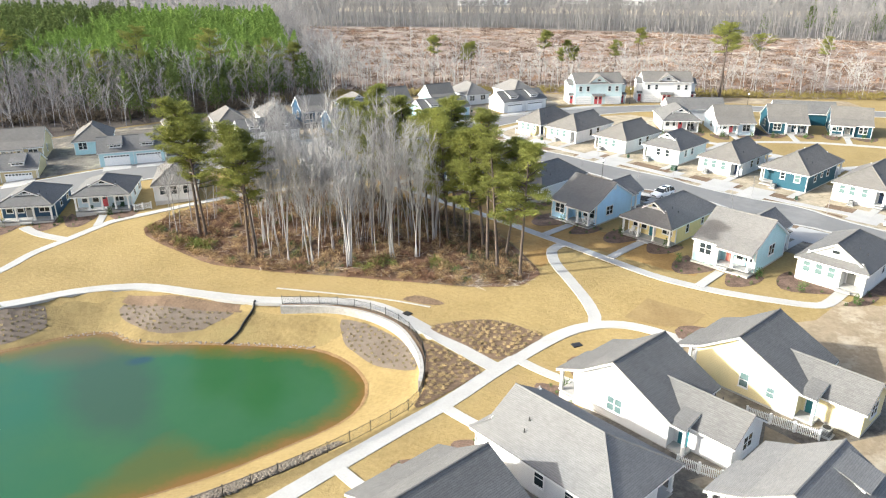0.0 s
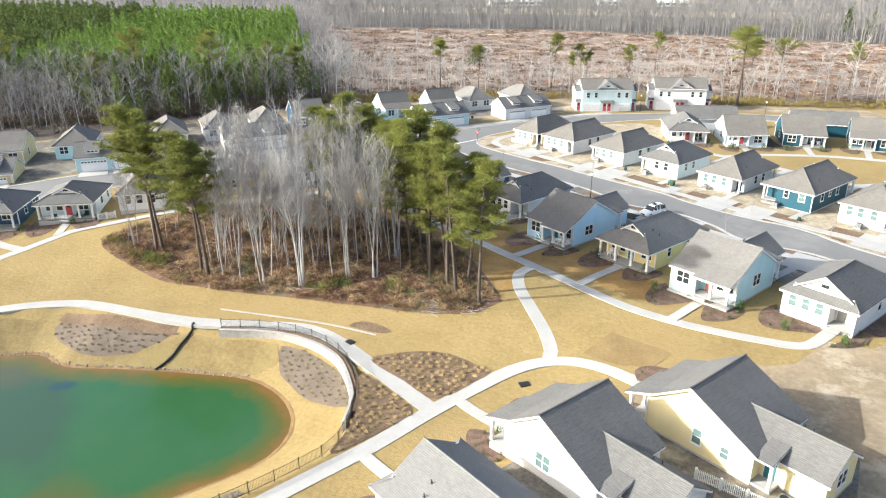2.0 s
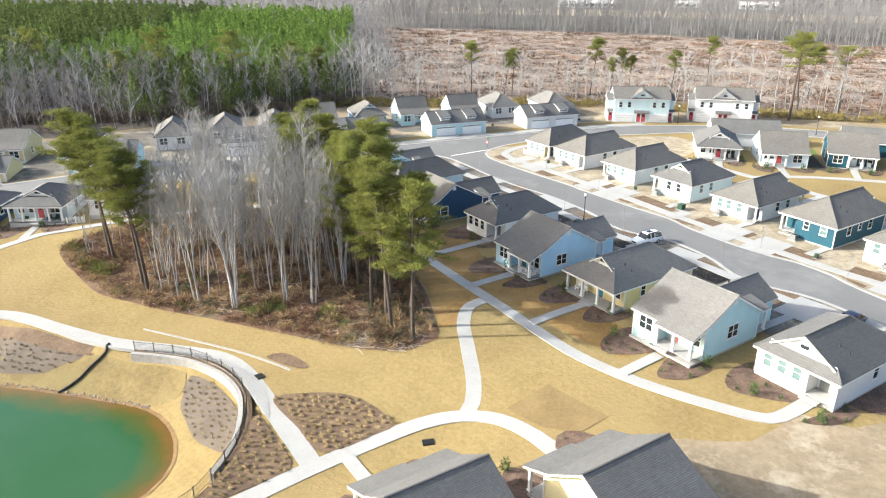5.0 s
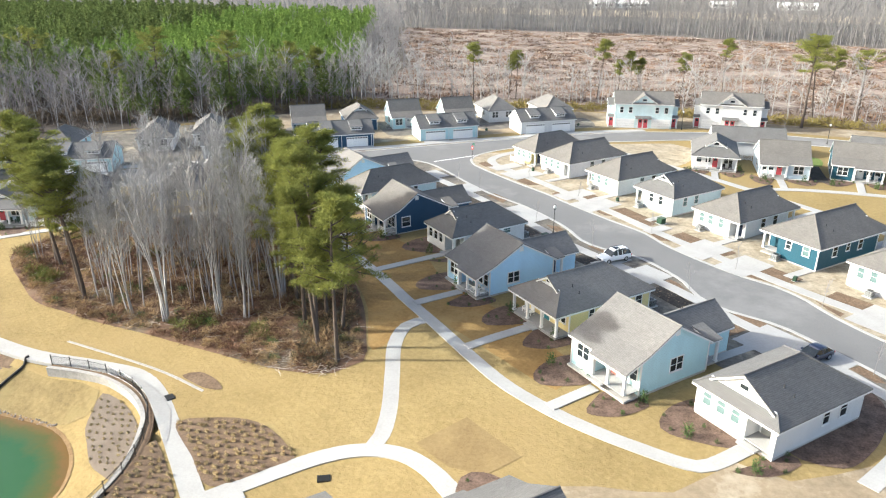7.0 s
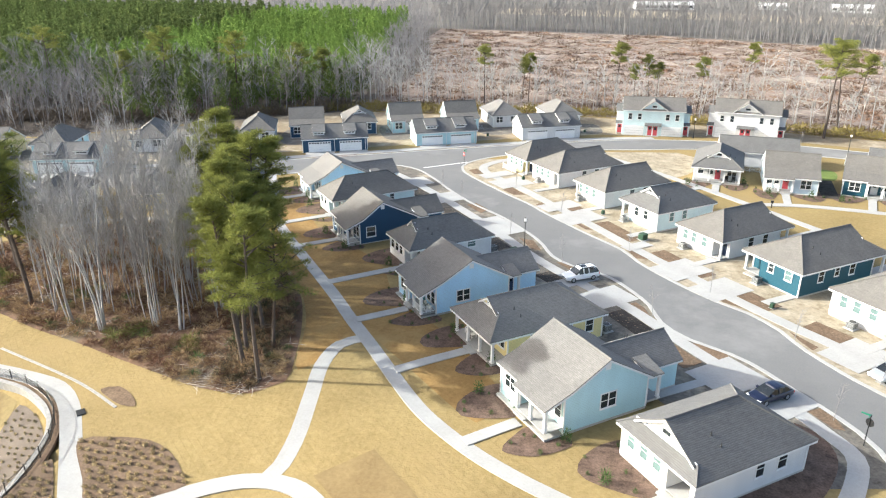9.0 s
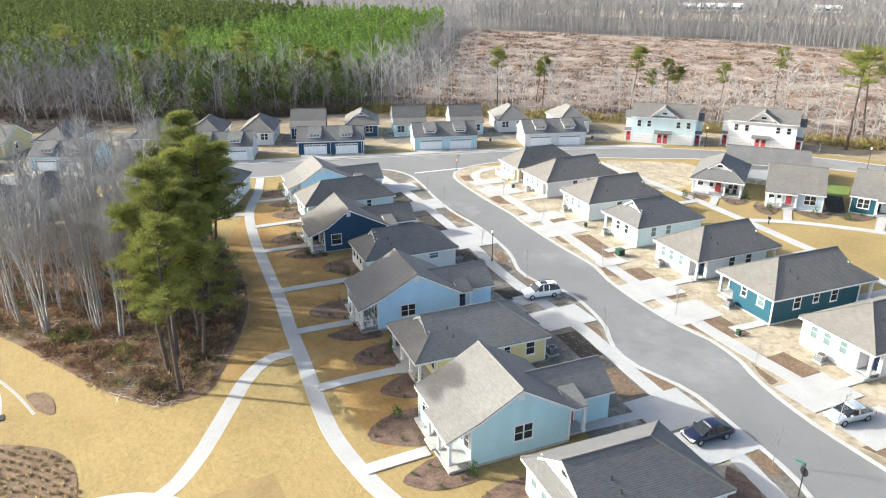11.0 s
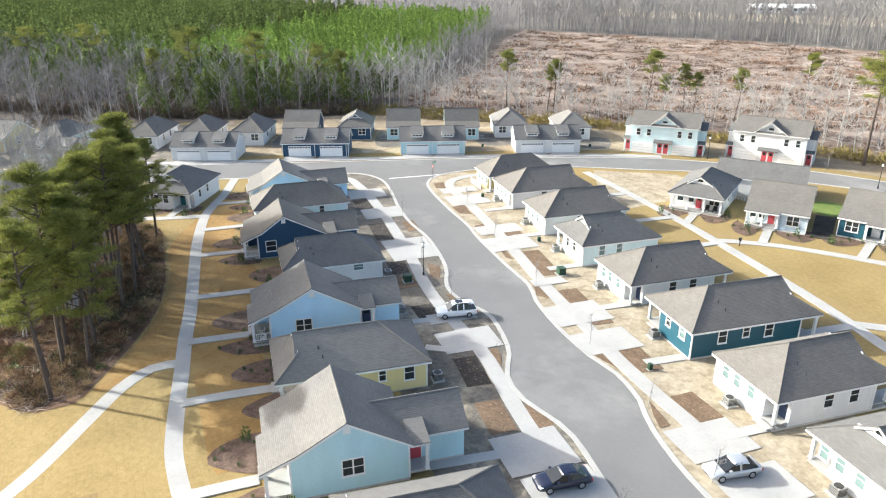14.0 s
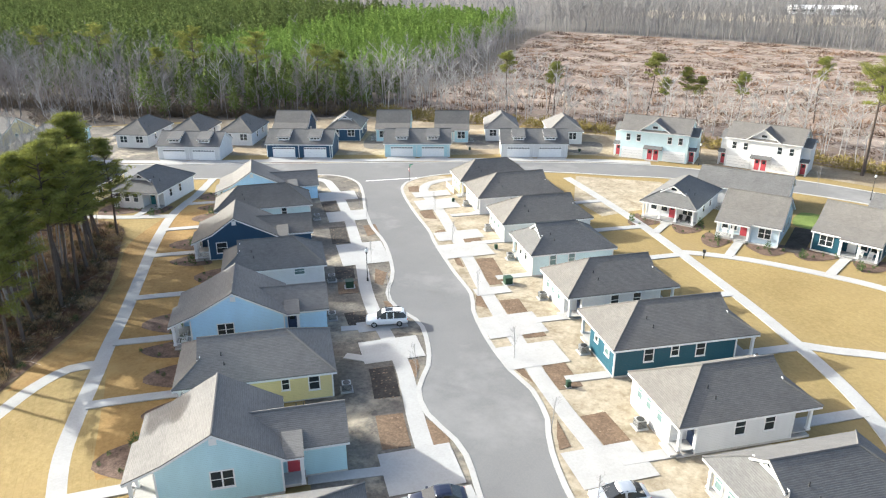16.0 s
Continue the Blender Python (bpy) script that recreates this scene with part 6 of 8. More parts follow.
planted = scatter(PLANTED, 6900, 2.9, 14)
stamped("pine_plantation", YOUNG, [(x, y, rng.uniform(0.80, 1.10)) for x, y in planted if y < 320 and x > older(y)], NEEDLES_YOUNG, "dense green canopy of planted young pines", "pine wood", 44)
stamped("pine_plantation", YOUNG_FAR, [(x, y, rng.uniform(0.75, 1.2)) for x, y in planted if y >= 320 and x > older(y)], NEEDLES_YOUNG, "dense green canopy of planted young pines", "pine wood", 4)
stamped("pine_wood", YOUNG_FAR, [(x, y, rng.uniform(0.75, 1.35)) for x, y in planted if x <= older(y)], DARK_NEEDLES, "older dark evergreen wood beside the planted pines", "pine wood", 104)
stamped("bare_woodland", FAR_BOTH, [(x, y, rng.uniform(0.75, 1.0)) for x, y in scatter(PLANTED, 60, 12, 114, lambda x, y: x > -260)], BARK_GREY, "leafless trees standing among the planted pines", "woodland", 118)

WEST_FAR = [(-110, 474), (-190, 482), (-330, 505), (-620, 505), (-900, 640), (-500, 700), (-100, 600)]
stamped("far_woodland", LIGHT, [(x, y, rng.uniform(0.8, 1.3)) for x, y in scatter([(-95, 468), (40, 456), (133, 419), (225, 373), (420, 328), (425, 350), (230, 396), (136, 443), (42, 480), (-95, 490)], 650, 2.6, 215)], FAR_BARK, "pale trunks along the far field edge", "woodland", 216)
stamped("far_woodland", LIGHT, [(x, y, rng.uniform(0.9, 1.3)) for x, y in scatter(WEST_FAR, 1100, 5.0, 15)], BARK_GREY, "far grey tree line behind the planted pines", "woodland", 16)
stamped("evergreens", YOUNG, [(x, y, rng.uniform(0.7, 1.35)) for x, y in scatter(FRONT_STRIP, 330, 3.2, 19, lambda x, y: x > -260 and y > 186 + 10 * math.sin(x * 0.11 + 1) - 0.1 * (x + 60) * (x < -60))], DARK_NEEDLES, "dark evergreens among the leafless trees", "woodland", 17)

PLANT_EDGE = [(-62, 226), (-38, 220), (-37, 250), (-40, 300), (-60, 345), (-86, 440), (-90, 468), (-104, 468), (-98, 436), (-72, 340), (-57, 300), (-58, 258)]
stamped("bare_woodland", FAR_BOTH, [(x, y, rng.uniform(0.7, 1.15)) for x, y in scatter(PLANT_EDGE, 120, 4.0, 18)], BARK_GREY, "leafless trees along the planted wood's edge", "woodland", 18)


# ---- more trees: the cleared field, its edge, saplings ----
THIN_PINES = pine_variants([dict(seed=51, h=16, r=0.17, crown_from=0.66, branches=18, clumps=4, blades=95, reach=0.16), dict(seed=52, h=14.5, r=0.15, crown_from=0.6, branches=20, clumps=4, blades=95, reach=0.17)])
tree_copies("pine_tree", THIN_PINES, [(32.5, 242.5, 1.05), (42.3, 242.4, 0.95), (69.8, 261, 1.0), (9, 238.3, 0.95), (-3, 233.7, 1.0), (6.5, 240, 0.9), (54.8, 236, 0.9), (44, 247, 0.8), (94, 240, 1.0), (128, 246, 1.0), (-45, 214, 1.0), (-92, 196, 1.1), (38, 236, 0.75)], "thin pine standing alone on the cleared field", "field pines")
BIG_PINES = pine_variants([dict(seed=61, h=21, r=0.36, crown_from=0.62, branches=26, clumps=5, blades=110, reach=0.27, clump_r=1.15), dict(seed=62, h=20, r=0.28, crown_from=0.72, branches=20, clumps=4, blades=110, reach=0.25, clump_r=0.95)])
tree_copies("pine_tree", BIG_PINES, [(82.2, 213.5, 1.0), (86.6, 222, 1.0), (-84, 200, 1.0), (98, 226, 0.85), (-66, 206, 0.95), (-118, 196, 1.05), (-52, 214, 0.8), (-140, 190, 1.0)], "old spreading pine with bare lower limbs", "field pines")
SAPLINGS = bare_variants([dict(seed=80 + i, h=3.8, r=0.035, primaries=9, secondaries=3, twigs=2, start=0.4, twig_r=0.008, sides_n=5, reach=0.3) for i in range(2)], BARK_GREY, BARK_GREY)
tree_copies("sapling", SAPLINGS, [(47.3, 110.3, 1.0), (62.0, 108.8, 1.0), (53.8, 118.6, 1.0), (35.2, 122.9, 1.0), (26.2, 131.6, 0.9), (14.5, 146.6, 0.9), (32.0, 143.6, 0.9), (43.6, 130.0, 0.9), (22.4, 154.8, 0.9), (63.2, 94.2, 1.0), (68.5, 101.6, 1.0), (9.9, 150.8, 0.9), (75.5, 200.5, 1.0)], "young leafless street tree in a bark bed", "street trees")


def blades(seed, count, rx, rz, length, width, lift=0.0):
    rg = random.Random(seed)
    s = Shape()
    tuft(s, (0, 0, rz * 0.5 + lift), rg, count, rx, rz, length, width)
    return s


BUSHES = [blades(i, 110, 0.8, 0.6, 0.40, 0.045) for i in range(3)]
FINE_BUSHES = [blades(5 + i, 200, 0.7, 0.5, 0.32, 0.024) for i in range(3)]
rng = random.Random(17)
RIM_IN = np.mean(GROVE, 0) + (GROVE - np.mean(GROVE, 0)) * 0.97
stamped("undergrowth", FINE_BUSHES, [(x, y, rng.uniform(0.5, 1.5)) for x, y in scatter(RIM_IN, 620, 0.9, 21)], BRUSH, "dry brown brush and grasses under the trees", "undergrowth", 5)
stamped("undergrowth", FINE_BUSHES, [(x, y, rng.uniform(0.5, 1.3)) for x, y in scatter(RIM_IN, 90, 1.5, 22)], SHRUB, "scattered green shrubs under the trees", "undergrowth", 6)
stamped("undergrowth", FINE_BUSHES, [(float(q[0]), float(q[1]), rng.uniform(0.35, 0.9)) for k in (0.955, 0.93, 0.90) for q in np.mean(GROVE, 0) + (GROVE - np.mean(GROVE, 0)) * k + np.array([rng.uniform(-0.5, 0.5), rng.uniform(-0.5, 0.5)]) if rng.random() < 0.6], tinted("pale_brush", (0.36, 0.27, 0.14), 0.35, 0.9, 1.0, islands=0.45), "straw-coloured grasses along the grove's rim", "undergrowth", 57)
stamped("undergrowth", FINE_BUSHES, [(x, y, rng.uniform(0.6, 1.6)) for x, y in scatter(RIM_IN, 330, 1.0, 121)], tinted("rust_brush", (0.125, 0.068, 0.042), 0.4, 0.9, 1.0, islands=0.45), "rust-brown fallen fronds and brush", "undergrowth", 105)
stamped("undergrowth", FINE_BUSHES, [(x + rng.uniform(-1.3, 1.3), y + rng.uniform(-1, 1), rng.uniform(0.8, 1.6)) for x, y in ((-37.6, 100.4), (-35.9, 99.1), (-39.1, 101.6), (-36.6, 100.2), (-8.2, 92.0), (-10.9, 91.0), (-0.3, 91.1), (-46.0, 107.0)) for _ in range(4)], tinted("lit_shrub", (0.17, 0.19, 0.045), 0.35, 0.8, 2.0, islands=0.45), "yellow-green evergreen shrubs at the grove's edge", "undergrowth", 106)
EASTRIM = [(6, 85), (11, 86), (11, 91), (8.5, 97), (4.5, 104), (-2.5, 111), (-12, 120), (-16, 122), (-14, 116), (-6, 107), (0, 99), (4, 92)]
stamped("undergrowth", FINE_BUSHES, [(x, y, rng.uniform(0.8, 1.7)) for x, y in scatter(EASTRIM, 80, 0.9, 23)], tinted("dark_shrub", (0.070, 0.062, 0.034), 0.35, 0.8, 2.0, islands=0.45), "dull brown-green shrubs along the grove's east side", "undergrowth", 7)
EDGEBRUSH = [(-60, 200), (-36, 212), (-12, 215), (8, 221), (30, 223), (56, 220), (90, 214.5), (140, 210), (140, 216), (90, 221), (58, 227), (30, 230), (6, 228), (-36, 221)]
stamped("undergrowth", BUSHES, [(x, y, rng.uniform(0.9, 2.2)) for x, y in scatter(EDGEBRUSH, 330, 1.4, 24)], tinted("yellow_brush", (0.24, 0.19, 0.06), 0.35, 0.9, 1.0, islands=0.45), "yellow-green brush along the field's edge", "undergrowth", 8)
stamped("undergrowth", BUSHES, [(x, y, rng.uniform(1.2, 3.6)) for x, y in scatter(FRONT_STRIP, 900, 2.0, 25)], tinted("grey_brush", (0.165, 0.130, 0.102), 0.35, 0.9, 1.0, islands=0.45), "tangled grey brush at the foot of the wood", "undergrowth", 9)


def stick(seed, n, length, spread_r):
    rg = random.Random(seed)
    s = Shape()
    for _ in range(n):
        a, t = rg.uniform(0, 6.2832), rg.uniform(-0.12, 0.2)
        p = Vector((rg.uniform(-spread_r, spread_r), rg.uniform(-spread_r, spread_r), 0.1))
        d = Vector((math.cos(a), math.sin(a), t)) * length * rg.uniform(0.4, 1.2)
        s.tube(p, p + d, 0.04, 0.02, 3)
    return s


STICKLETS = [stick(i, 5, 2.4, 1.0) for i in range(4)]
stamped("fallen_branches", STICKLETS, [(x, y, rng.uniform(0.5, 1.0)) for x, y in scatter(GROVE_IN, 240, 1.0, 31)], STICKS, "fallen pale branches on the grove floor", "branches", 10)
stamped("fallen_branches", STICKLETS, [(x, y, rng.uniform(0.4, 0.8)) for x, y in scatter([(3, 85), (9, 84.5), (12.5, 86.5), (11.5, 90), (8, 91), (4, 88)], 40, 0.5, 32)], STICKS, "heap of cut branches at the grove's corner", "branches", 11)
LONGSTICKS = [stick(40 + i, 7, 5.0, 3.5) for i in range(5)]
FIELD_NEAR = [(-36, 224), (10, 228), (60, 226), (130, 218), (300, 200), (300, 330), (133, 415), (40, 450), (-80, 460), (-78, 420), (-42, 306)]
stamped("slash", LONGSTICKS, [(x, y, rng.uniform(0.7, 1.8)) for x, y in scatter(FIELD_NEAR, 1400, 3.0, 33)], STICKS, "bleached logging slash strewn over the field", "slash", 12)
DARKBRUSH = tinted("dark_slash", (0.12, 0.075, 0.05), 0.4, 0.9, 0.3, islands=0.45)
stamped("slash", [blades(60 + i, 80, 2.8, 0.22, 0.8, 0.08) for i in range(3)], [(x, y, rng.uniform(0.6, 1.8)) for x, y in scatter(FIELD_NEAR, 1100, 3.4, 34)], DARKBRUSH, "low dark brush heaps on the cleared field", "slash", 13)
stamped("slash", [blades(65 + i, 70, 3.2, 0.18, 0.8, 0.08) for i in range(3)], [(x, y, rng.uniform(0.6, 1.8)) for x, y in scatter(FIELD_NEAR, 500, 4.5, 35)], tinted("red_slash", (0.27, 0.155, 0.095), 0.35, 0.9, 0.3, islands=0.45), "rust-red dead foliage on the cleared field", "slash", 14)


# ---- the pond's edge ----
def retaining_wall():
    line = curve([(-20.6, 81.0), (-16, 80.9), (-12.4, 80.2), (-8.2, 78.2), (-5.0, 75.0), (-2.9, 70.0), (-2.3, 66.6), (-2.4, 63.6)], 0.6)
    r = root("retaining_wall", Matrix(), "grey block retaining wall curving round the pond", "wall", kind="structure")
    for nm, half, z0, z1 in (("wall_face", 0.2, -6.0, 0.02), ("coping", 0.22, 0.02, 0.12)):
        l, rr = sides(line, half)
        s = Shape()
        n = len(line)
        for side in (l, rr):
            for k in (0, 1):
                s.v += [(float(q[0]), float(q[1]), (lz(*line[i]) + z1) if k else (lz(*line[i]) + z0 if nm == "coping" else -4.9)) for i, q in enumerate(side)]
        for i in range(n - 1):
            s.f += [(i, i + 1, n + i + 1, n + i), (2 * n + i + 1, 2 * n + i, 3 * n + i, 3 * n + i + 1), (n + i, n + i + 1, 3 * n + i + 1, 3 * n + i)]
        s.f += [(0, n, 3 * n, 2 * n), (n - 1, 3 * n - 1, 4 * n - 1, 2 * n - 1)]
        part(nm, s, WALLSTONE, r)


retaining_wall()


def run_fence(name, points, step, height, label, post_mat, bars, bar_gap, rails, post_r=0.034, group=""):
    """A fence along a line: a post at each step, rails between, thin bars in each panel."""
    fine = curve(points, 0.25)
    d = np.concatenate([[0], np.cumsum(np.linalg.norm(np.diff(fine, axis=0), axis=1))])
    n = max(1, round(d[-1] / step))
    at = [np.array([np.interp(d[-1] * i / n, d, fine[:, k]) for k in (0, 1)]) for i in range(n + 1)]
    r = root(name, Matrix(), label, "fence", group)
    pm = once((name + "_post", height), lambda: Shape().box(-post_r, post_r, -post_r, post_r, -0.3, height + 0.06).box(-post_r - 0.02, post_r + 0.02, -post_r - 0.02, post_r + 0.02, height + 0.06, height + 0.1), post_mat)
    for i, p in enumerate(at):
        part("post", pm, post_mat, r, at=pose(p[0], p[1], lz(*p)))
        if i == n:
            break
        q = at[i + 1]
        z0, z1 = lz(*p), lz(*q)
        for h in rails:
            part("rail", Shape().tube((*p, z0 + h), (*q, z1 + h), 0.028, 0.028, 4), post_mat, r)
        m = max(2, int(np.linalg.norm(q - p) / bar_gap))
        s = Shape()
        for j in range(1, m):
            c = p + (q - p) * j / m
            z = z0 + (z1 - z0) * j / m
            s.box(c[0] - bars, c[0] + bars, c[1] - bars, c[1] + bars, z + 0.1, z + height)
        tagged(part("panel_infill", s, post_mat, r), kind="stuff")


laid("wall_top", band("wall_top", [(-20.5, 81.5), (-16, 81.4), (-12.2, 80.7), (-7.8, 78.6), (-4.6, 75.3), (-2.3, 70.1), (-1.9, 65.5)], 1.0, STRAWBED, 0.03, 0.4), STRAWBED, "strip of brown bark behind the retaining wall", "planting bed")
run_fence("metal_fence", [(-20.5, 81.6), (-16, 81.5), (-12.2, 80.8), (-7.9, 78.7), (-4.5, 75.3), (-2.3, 70.1), (-1.9, 65.4), (-2.6, 59.8), (-6.2, 55.6), (-10.7, 51.6), (-16.7, 47.2), (-24, 42.6)], 2.4, 1.15, "black metal fence above the pond", BLACK, 0.009, 0.13, (0.15, 1.1))
run_fence("picket_fence", [(28.2, 55.6), (33.2, 52.0)], 2.0, 1.1, "white picket fence between the houses", TRIM, 0.03, 0.14, (0.25, 0.95), 0.07)
run_fence("picket_fence", [(19.6, 48.6), (25.6, 44.6)], 2.0, 1.1, "white picket fence between the houses", TRIM, 0.03, 0.14, (0.25, 0.95), 0.07)
run_fence("picket_fence", [(-52.4, 114.6), (-49.8, 115.4)], 1.3, 1.2, "white picket fence beside the house", TRIM, 0.03, 0.14, (0.25, 1.0), 0.07)
run_fence("picket_fence", [(61.6, 178.6), (65.2, 178.2)], 1.8, 1.2, "white picket fence behind the house", TRIM, 0.03, 0.14, (0.25, 1.0), 0.07)
run_fence("picket_fence", [(17.2, 167.4), (20.4, 164.4)], 1.6, 1.1, "white picket fence by the house", TRIM, 0.03, 0.14, (0.25, 0.95), 0.07)

def drain_pipe():
    line = curve([(-24.2, 82.4), (-24.4, 81.2), (-25.0, 79.5), (-25.3, 78.2), (-26.0, 77.0), (-26.7, 76.2)], 0.4)
    s, n = Shape(), 8
    run = [Vector((*p, gz(*p) + 0.12)) for p in line]
    for i, p in enumerate(run):
        d = (run[min(i + 1, len(run) - 1)] - run[max(i - 1, 0)]).normalized()
        a_ = d.cross(Vector((0, 0, 1))).normalized()
        b_ = d.cross(a_)
        s.v += [tuple(p + (a_ * math.cos(6.2832 * k / n) + b_ * math.sin(6.2832 * k / n)) * 0.15) for k in range(n)]
    s.f = [(i * n + k, i * n + (k + 1) % n, (i + 1) * n + (k + 1) % n, (i + 1) * n + k) for i in range(len(run) - 1) for k in range(n)]
    s.f += [tuple(range(n)), tuple((len(run) - 1) * n + k for k in range(n))[::-1]]
    single("drain_pipe", s, BLACK, Matrix(), "black drain pipe running down the bank", "pipe")


drain_pipe()
laid("mulch_bed", sheet([(-42.2, 84.0), (-41.7, 85.2), (-36, 84.3), (-31, 83.3), (-25.2, 82.2), (-25.8, 81.1), (-30.5, 81.5), (-35.8, 82.3), (-40.6, 83.4)], 0.07, 1.0, ground_at), STRAWBED, "strip of red-brown bark below the walkway", "planting bed")
for i in range(6):
    f = i / 5
    single("stepping_slab", Shape().box(-0.55, 0.55, -0.42, 0.42, -0.05, 0.09), CONCRETE, pose(20.6 + 4.2 * f, 53.0 - 5.7 * f, lz(20.6 + 4.2 * f, 53.0 - 5.7 * f), 0, 0, -54), "square concrete stepping slab in dark soil", "paving slab", "stepping slabs")
laid("swale", band("swale", [(-22.2, 86.2), (-9.0, 82.9), (-1.6, 80.1)], 0.3, WALLSTONE, 0.05), WALLSTONE, "narrow concrete drain channel in the grass", "drain")
laid("mulch_bed", sheet(curve([(-5.2, 82.2), (-3.6, 83.0), (-1.2, 82.0), (0.2, 80.6), (-1.4, 80.5), (-3.4, 81.2)], 0.6, True), 0.06, 2), STRAWBED, "small half-round bark bed beside the drain", "planting bed")
single("drain_grate", Shape().box(-0.55, 0.55, -0.4, 0.4, 0, 0.12), BLACK, pose(15.1, 70.5, lz(15.1, 70.5), 0, 0, 20), "dark square drain grate in the grass", "drain")
single("drain_grate", Shape().box(-0.5, 0.5, -0.4, 0.4, 0, 0.1), BLACK, pose(-4.4, 78.6, lz(-4.4, 78.6), 0, 0, -40), "dark drain grate beside the walkway", "drain")

STONES = [Shape().ball((0, 0, 0.05), 0.28, 0.2, 0.16, 6, 4), Shape().ball((0, 0, 0.05), 0.2, 0.24, 0.14, 5, 4)]
stamped("shore_stones", STONES, [(x, y, rng.uniform(0.25, 0.7)) for x, y in [tuple(q + np.array([rng.uniform(-0.4, 0.4), rng.uniform(-0.75, -0.35)])) for q in curve([(-47, 78.6), (-42, 79.7), (-37.5, 77.4), (-30, 77.1), (-22, 76.6), (-15.5, 75.8)], 0.16)]], ROCK, "grey stones along the pond's edge", "stones", 15)
laid("stone_strip", sheet([(-8.8, 53.5), (-11.2, 51.4), (-17.1, 47.0), (-27, 41), (-28.6, 43.2), (-19.6, 48.6), (-13.4, 52.6), (-9.8, 54.6)], 0.06, 1.0, ground_at), STONEBED, "grey stony strip below the fence", "shore")
stamped("bank_stones", STONES, [(x, y, rng.uniform(0.45, 1.1)) for x, y in scatter([(-9.0, 53.6), (-11.5, 51.3), (-17.4, 46.8), (-27, 41), (-28, 42.8), (-19, 48), (-13, 52.2), (-9.9, 54.2)], 480, 0.22, 36)], tinted("bank_rock", (0.165, 0.142, 0.115), 0.35, 0.9, 2.0, islands=0.45), "grey stones packed along the steep bank", "stones", 16)


def clump_bed(outline, mat_bed, clump_mat, gap, label, clump_label, group, height, seed, on=land):
    laid("planting_bed", sheet(curve(outline, 1.0, True), 0.055, 1.5, on), mat_bed, label, "planting bed")
    o = np.array(outline)
    (x0, y0), (x1, y1) = o.min(0), o.max(0)
    rg = random.Random(seed)
    me = [blades(seed + i, 110, height * 0.5, height * 0.5, height * 0.6, 0.018).ball((0, 0, 0.0), height * 0.52, height * 0.4, height * 0.55, 7, 4).mesh("clump", clump_mat) for i in range(2)]
    j = 0
    for row, y in enumerate(np.arange(y0, y1, gap)):
        for x in np.arange(x0 + (row % 2) * gap * 0.5, x1, gap * 1.15):
            px, py = x + rg.uniform(-0.2, 0.2), y + rg.uniform(-0.2, 0.2)
            if inside(np.array([px]), np.array([py]), o)[0]:
                z = float(on(np.array([px]), np.array([py]))[0])
                ob = new("grass_clump", me[j % 2])
                ob.matrix_basis = pose(px, py, z + 0.04, 0, 0, rg.uniform(-25, 25)) @ Matrix.Diagonal((rg.uniform(0.9, 1.4), rg.uniform(0.6, 0.9), rg.uniform(0.7, 1.1), 1))
                tagged(ob, clump_label, "grass clump", group)
                j += 1


clump_bed([(-1.5, 75.0), (1.1, 76.3), (5.0, 76.7), (8.1, 75.6), (10.3, 73.9), (11.6, 72.6), (10.0, 71.0), (6.1, 67.9), (2.6, 71.0)], STRAWBED, STRAW, 0.80, "brown bark bed planted with straw-coloured clumps", "dry straw-coloured ornamental grass clump", "straw clumps", 0.42, 101)
clump_bed([(-1.9, 72.4), (3.8, 66.4), (4.0, 65.2), (-2.6, 58.8), (-1.8, 62.5), (-1.5, 66.5), (-1.9, 70.2)], STRAWBED, STRAW, 0.80, "brown bark bed between fence and walkway", "dry straw-coloured ornamental grass clump", "straw clumps", 0.42, 111)
clump_bed([(-12.7, 79.2), (-9.6, 78.2), (-7.0, 76.3), (-4.6, 73.8), (-3.4, 71.3), (-3.1, 68.2), (-5.8, 69.3), (-8.0, 70.7), (-10.3, 73.3), (-11.7, 74.9), (-12.4, 77.0)], STONEBED, SAGE, 0.78, "grey-brown mulch bed on the pond's bank", "small grey-green bank plant", "bank plants", 0.26, 121, ground_at)
clump_bed([(-41.8, 83.6), (-36.1, 82.5), (-31.5, 81.7), (-26.6, 81.1), (-27.3, 80.4), (-28.9, 79.4), (-30.0, 78.5), (-32.6, 78.1), (-34.8, 77.9), (-36.7, 78.3), (-39.4, 80.0), (-41.4, 81.6)], STONEBED, SAGE, 0.78, "grey-brown mulch bed between walkway and water", "small grey-green bank plant", "bank plants", 0.26, 131, ground_at)
clump_bed([(-60.5, 79.0), (-56.0, 80.9), (-53.7, 81.7), (-51.3, 82.3), (-50.4, 80.8), (-49.7, 79.1), (-50.6, 77.9), (-52.2, 76.3), (-54.2, 75.2), (-58.5, 74.6)], STONEBED, SAGE, 0.78, "grey-brown mulch bed at the pond's west end", "small grey-green bank plant", "bank plants", 0.26, 141, ground_at)


# ---- front gardens ----
SHRUB_MESH = [blades(200 + i, 240, 0.30, 0.42, 0.14, 0.02).mesh("shrub", SHRUB) for i in range(2)]


def local(x, y, rot, px, py):
    c, s_ = math.cos(radians(rot)), math.sin(radians(rot))
    return x + c * px - s_ * py, y + s_ * px + c * py


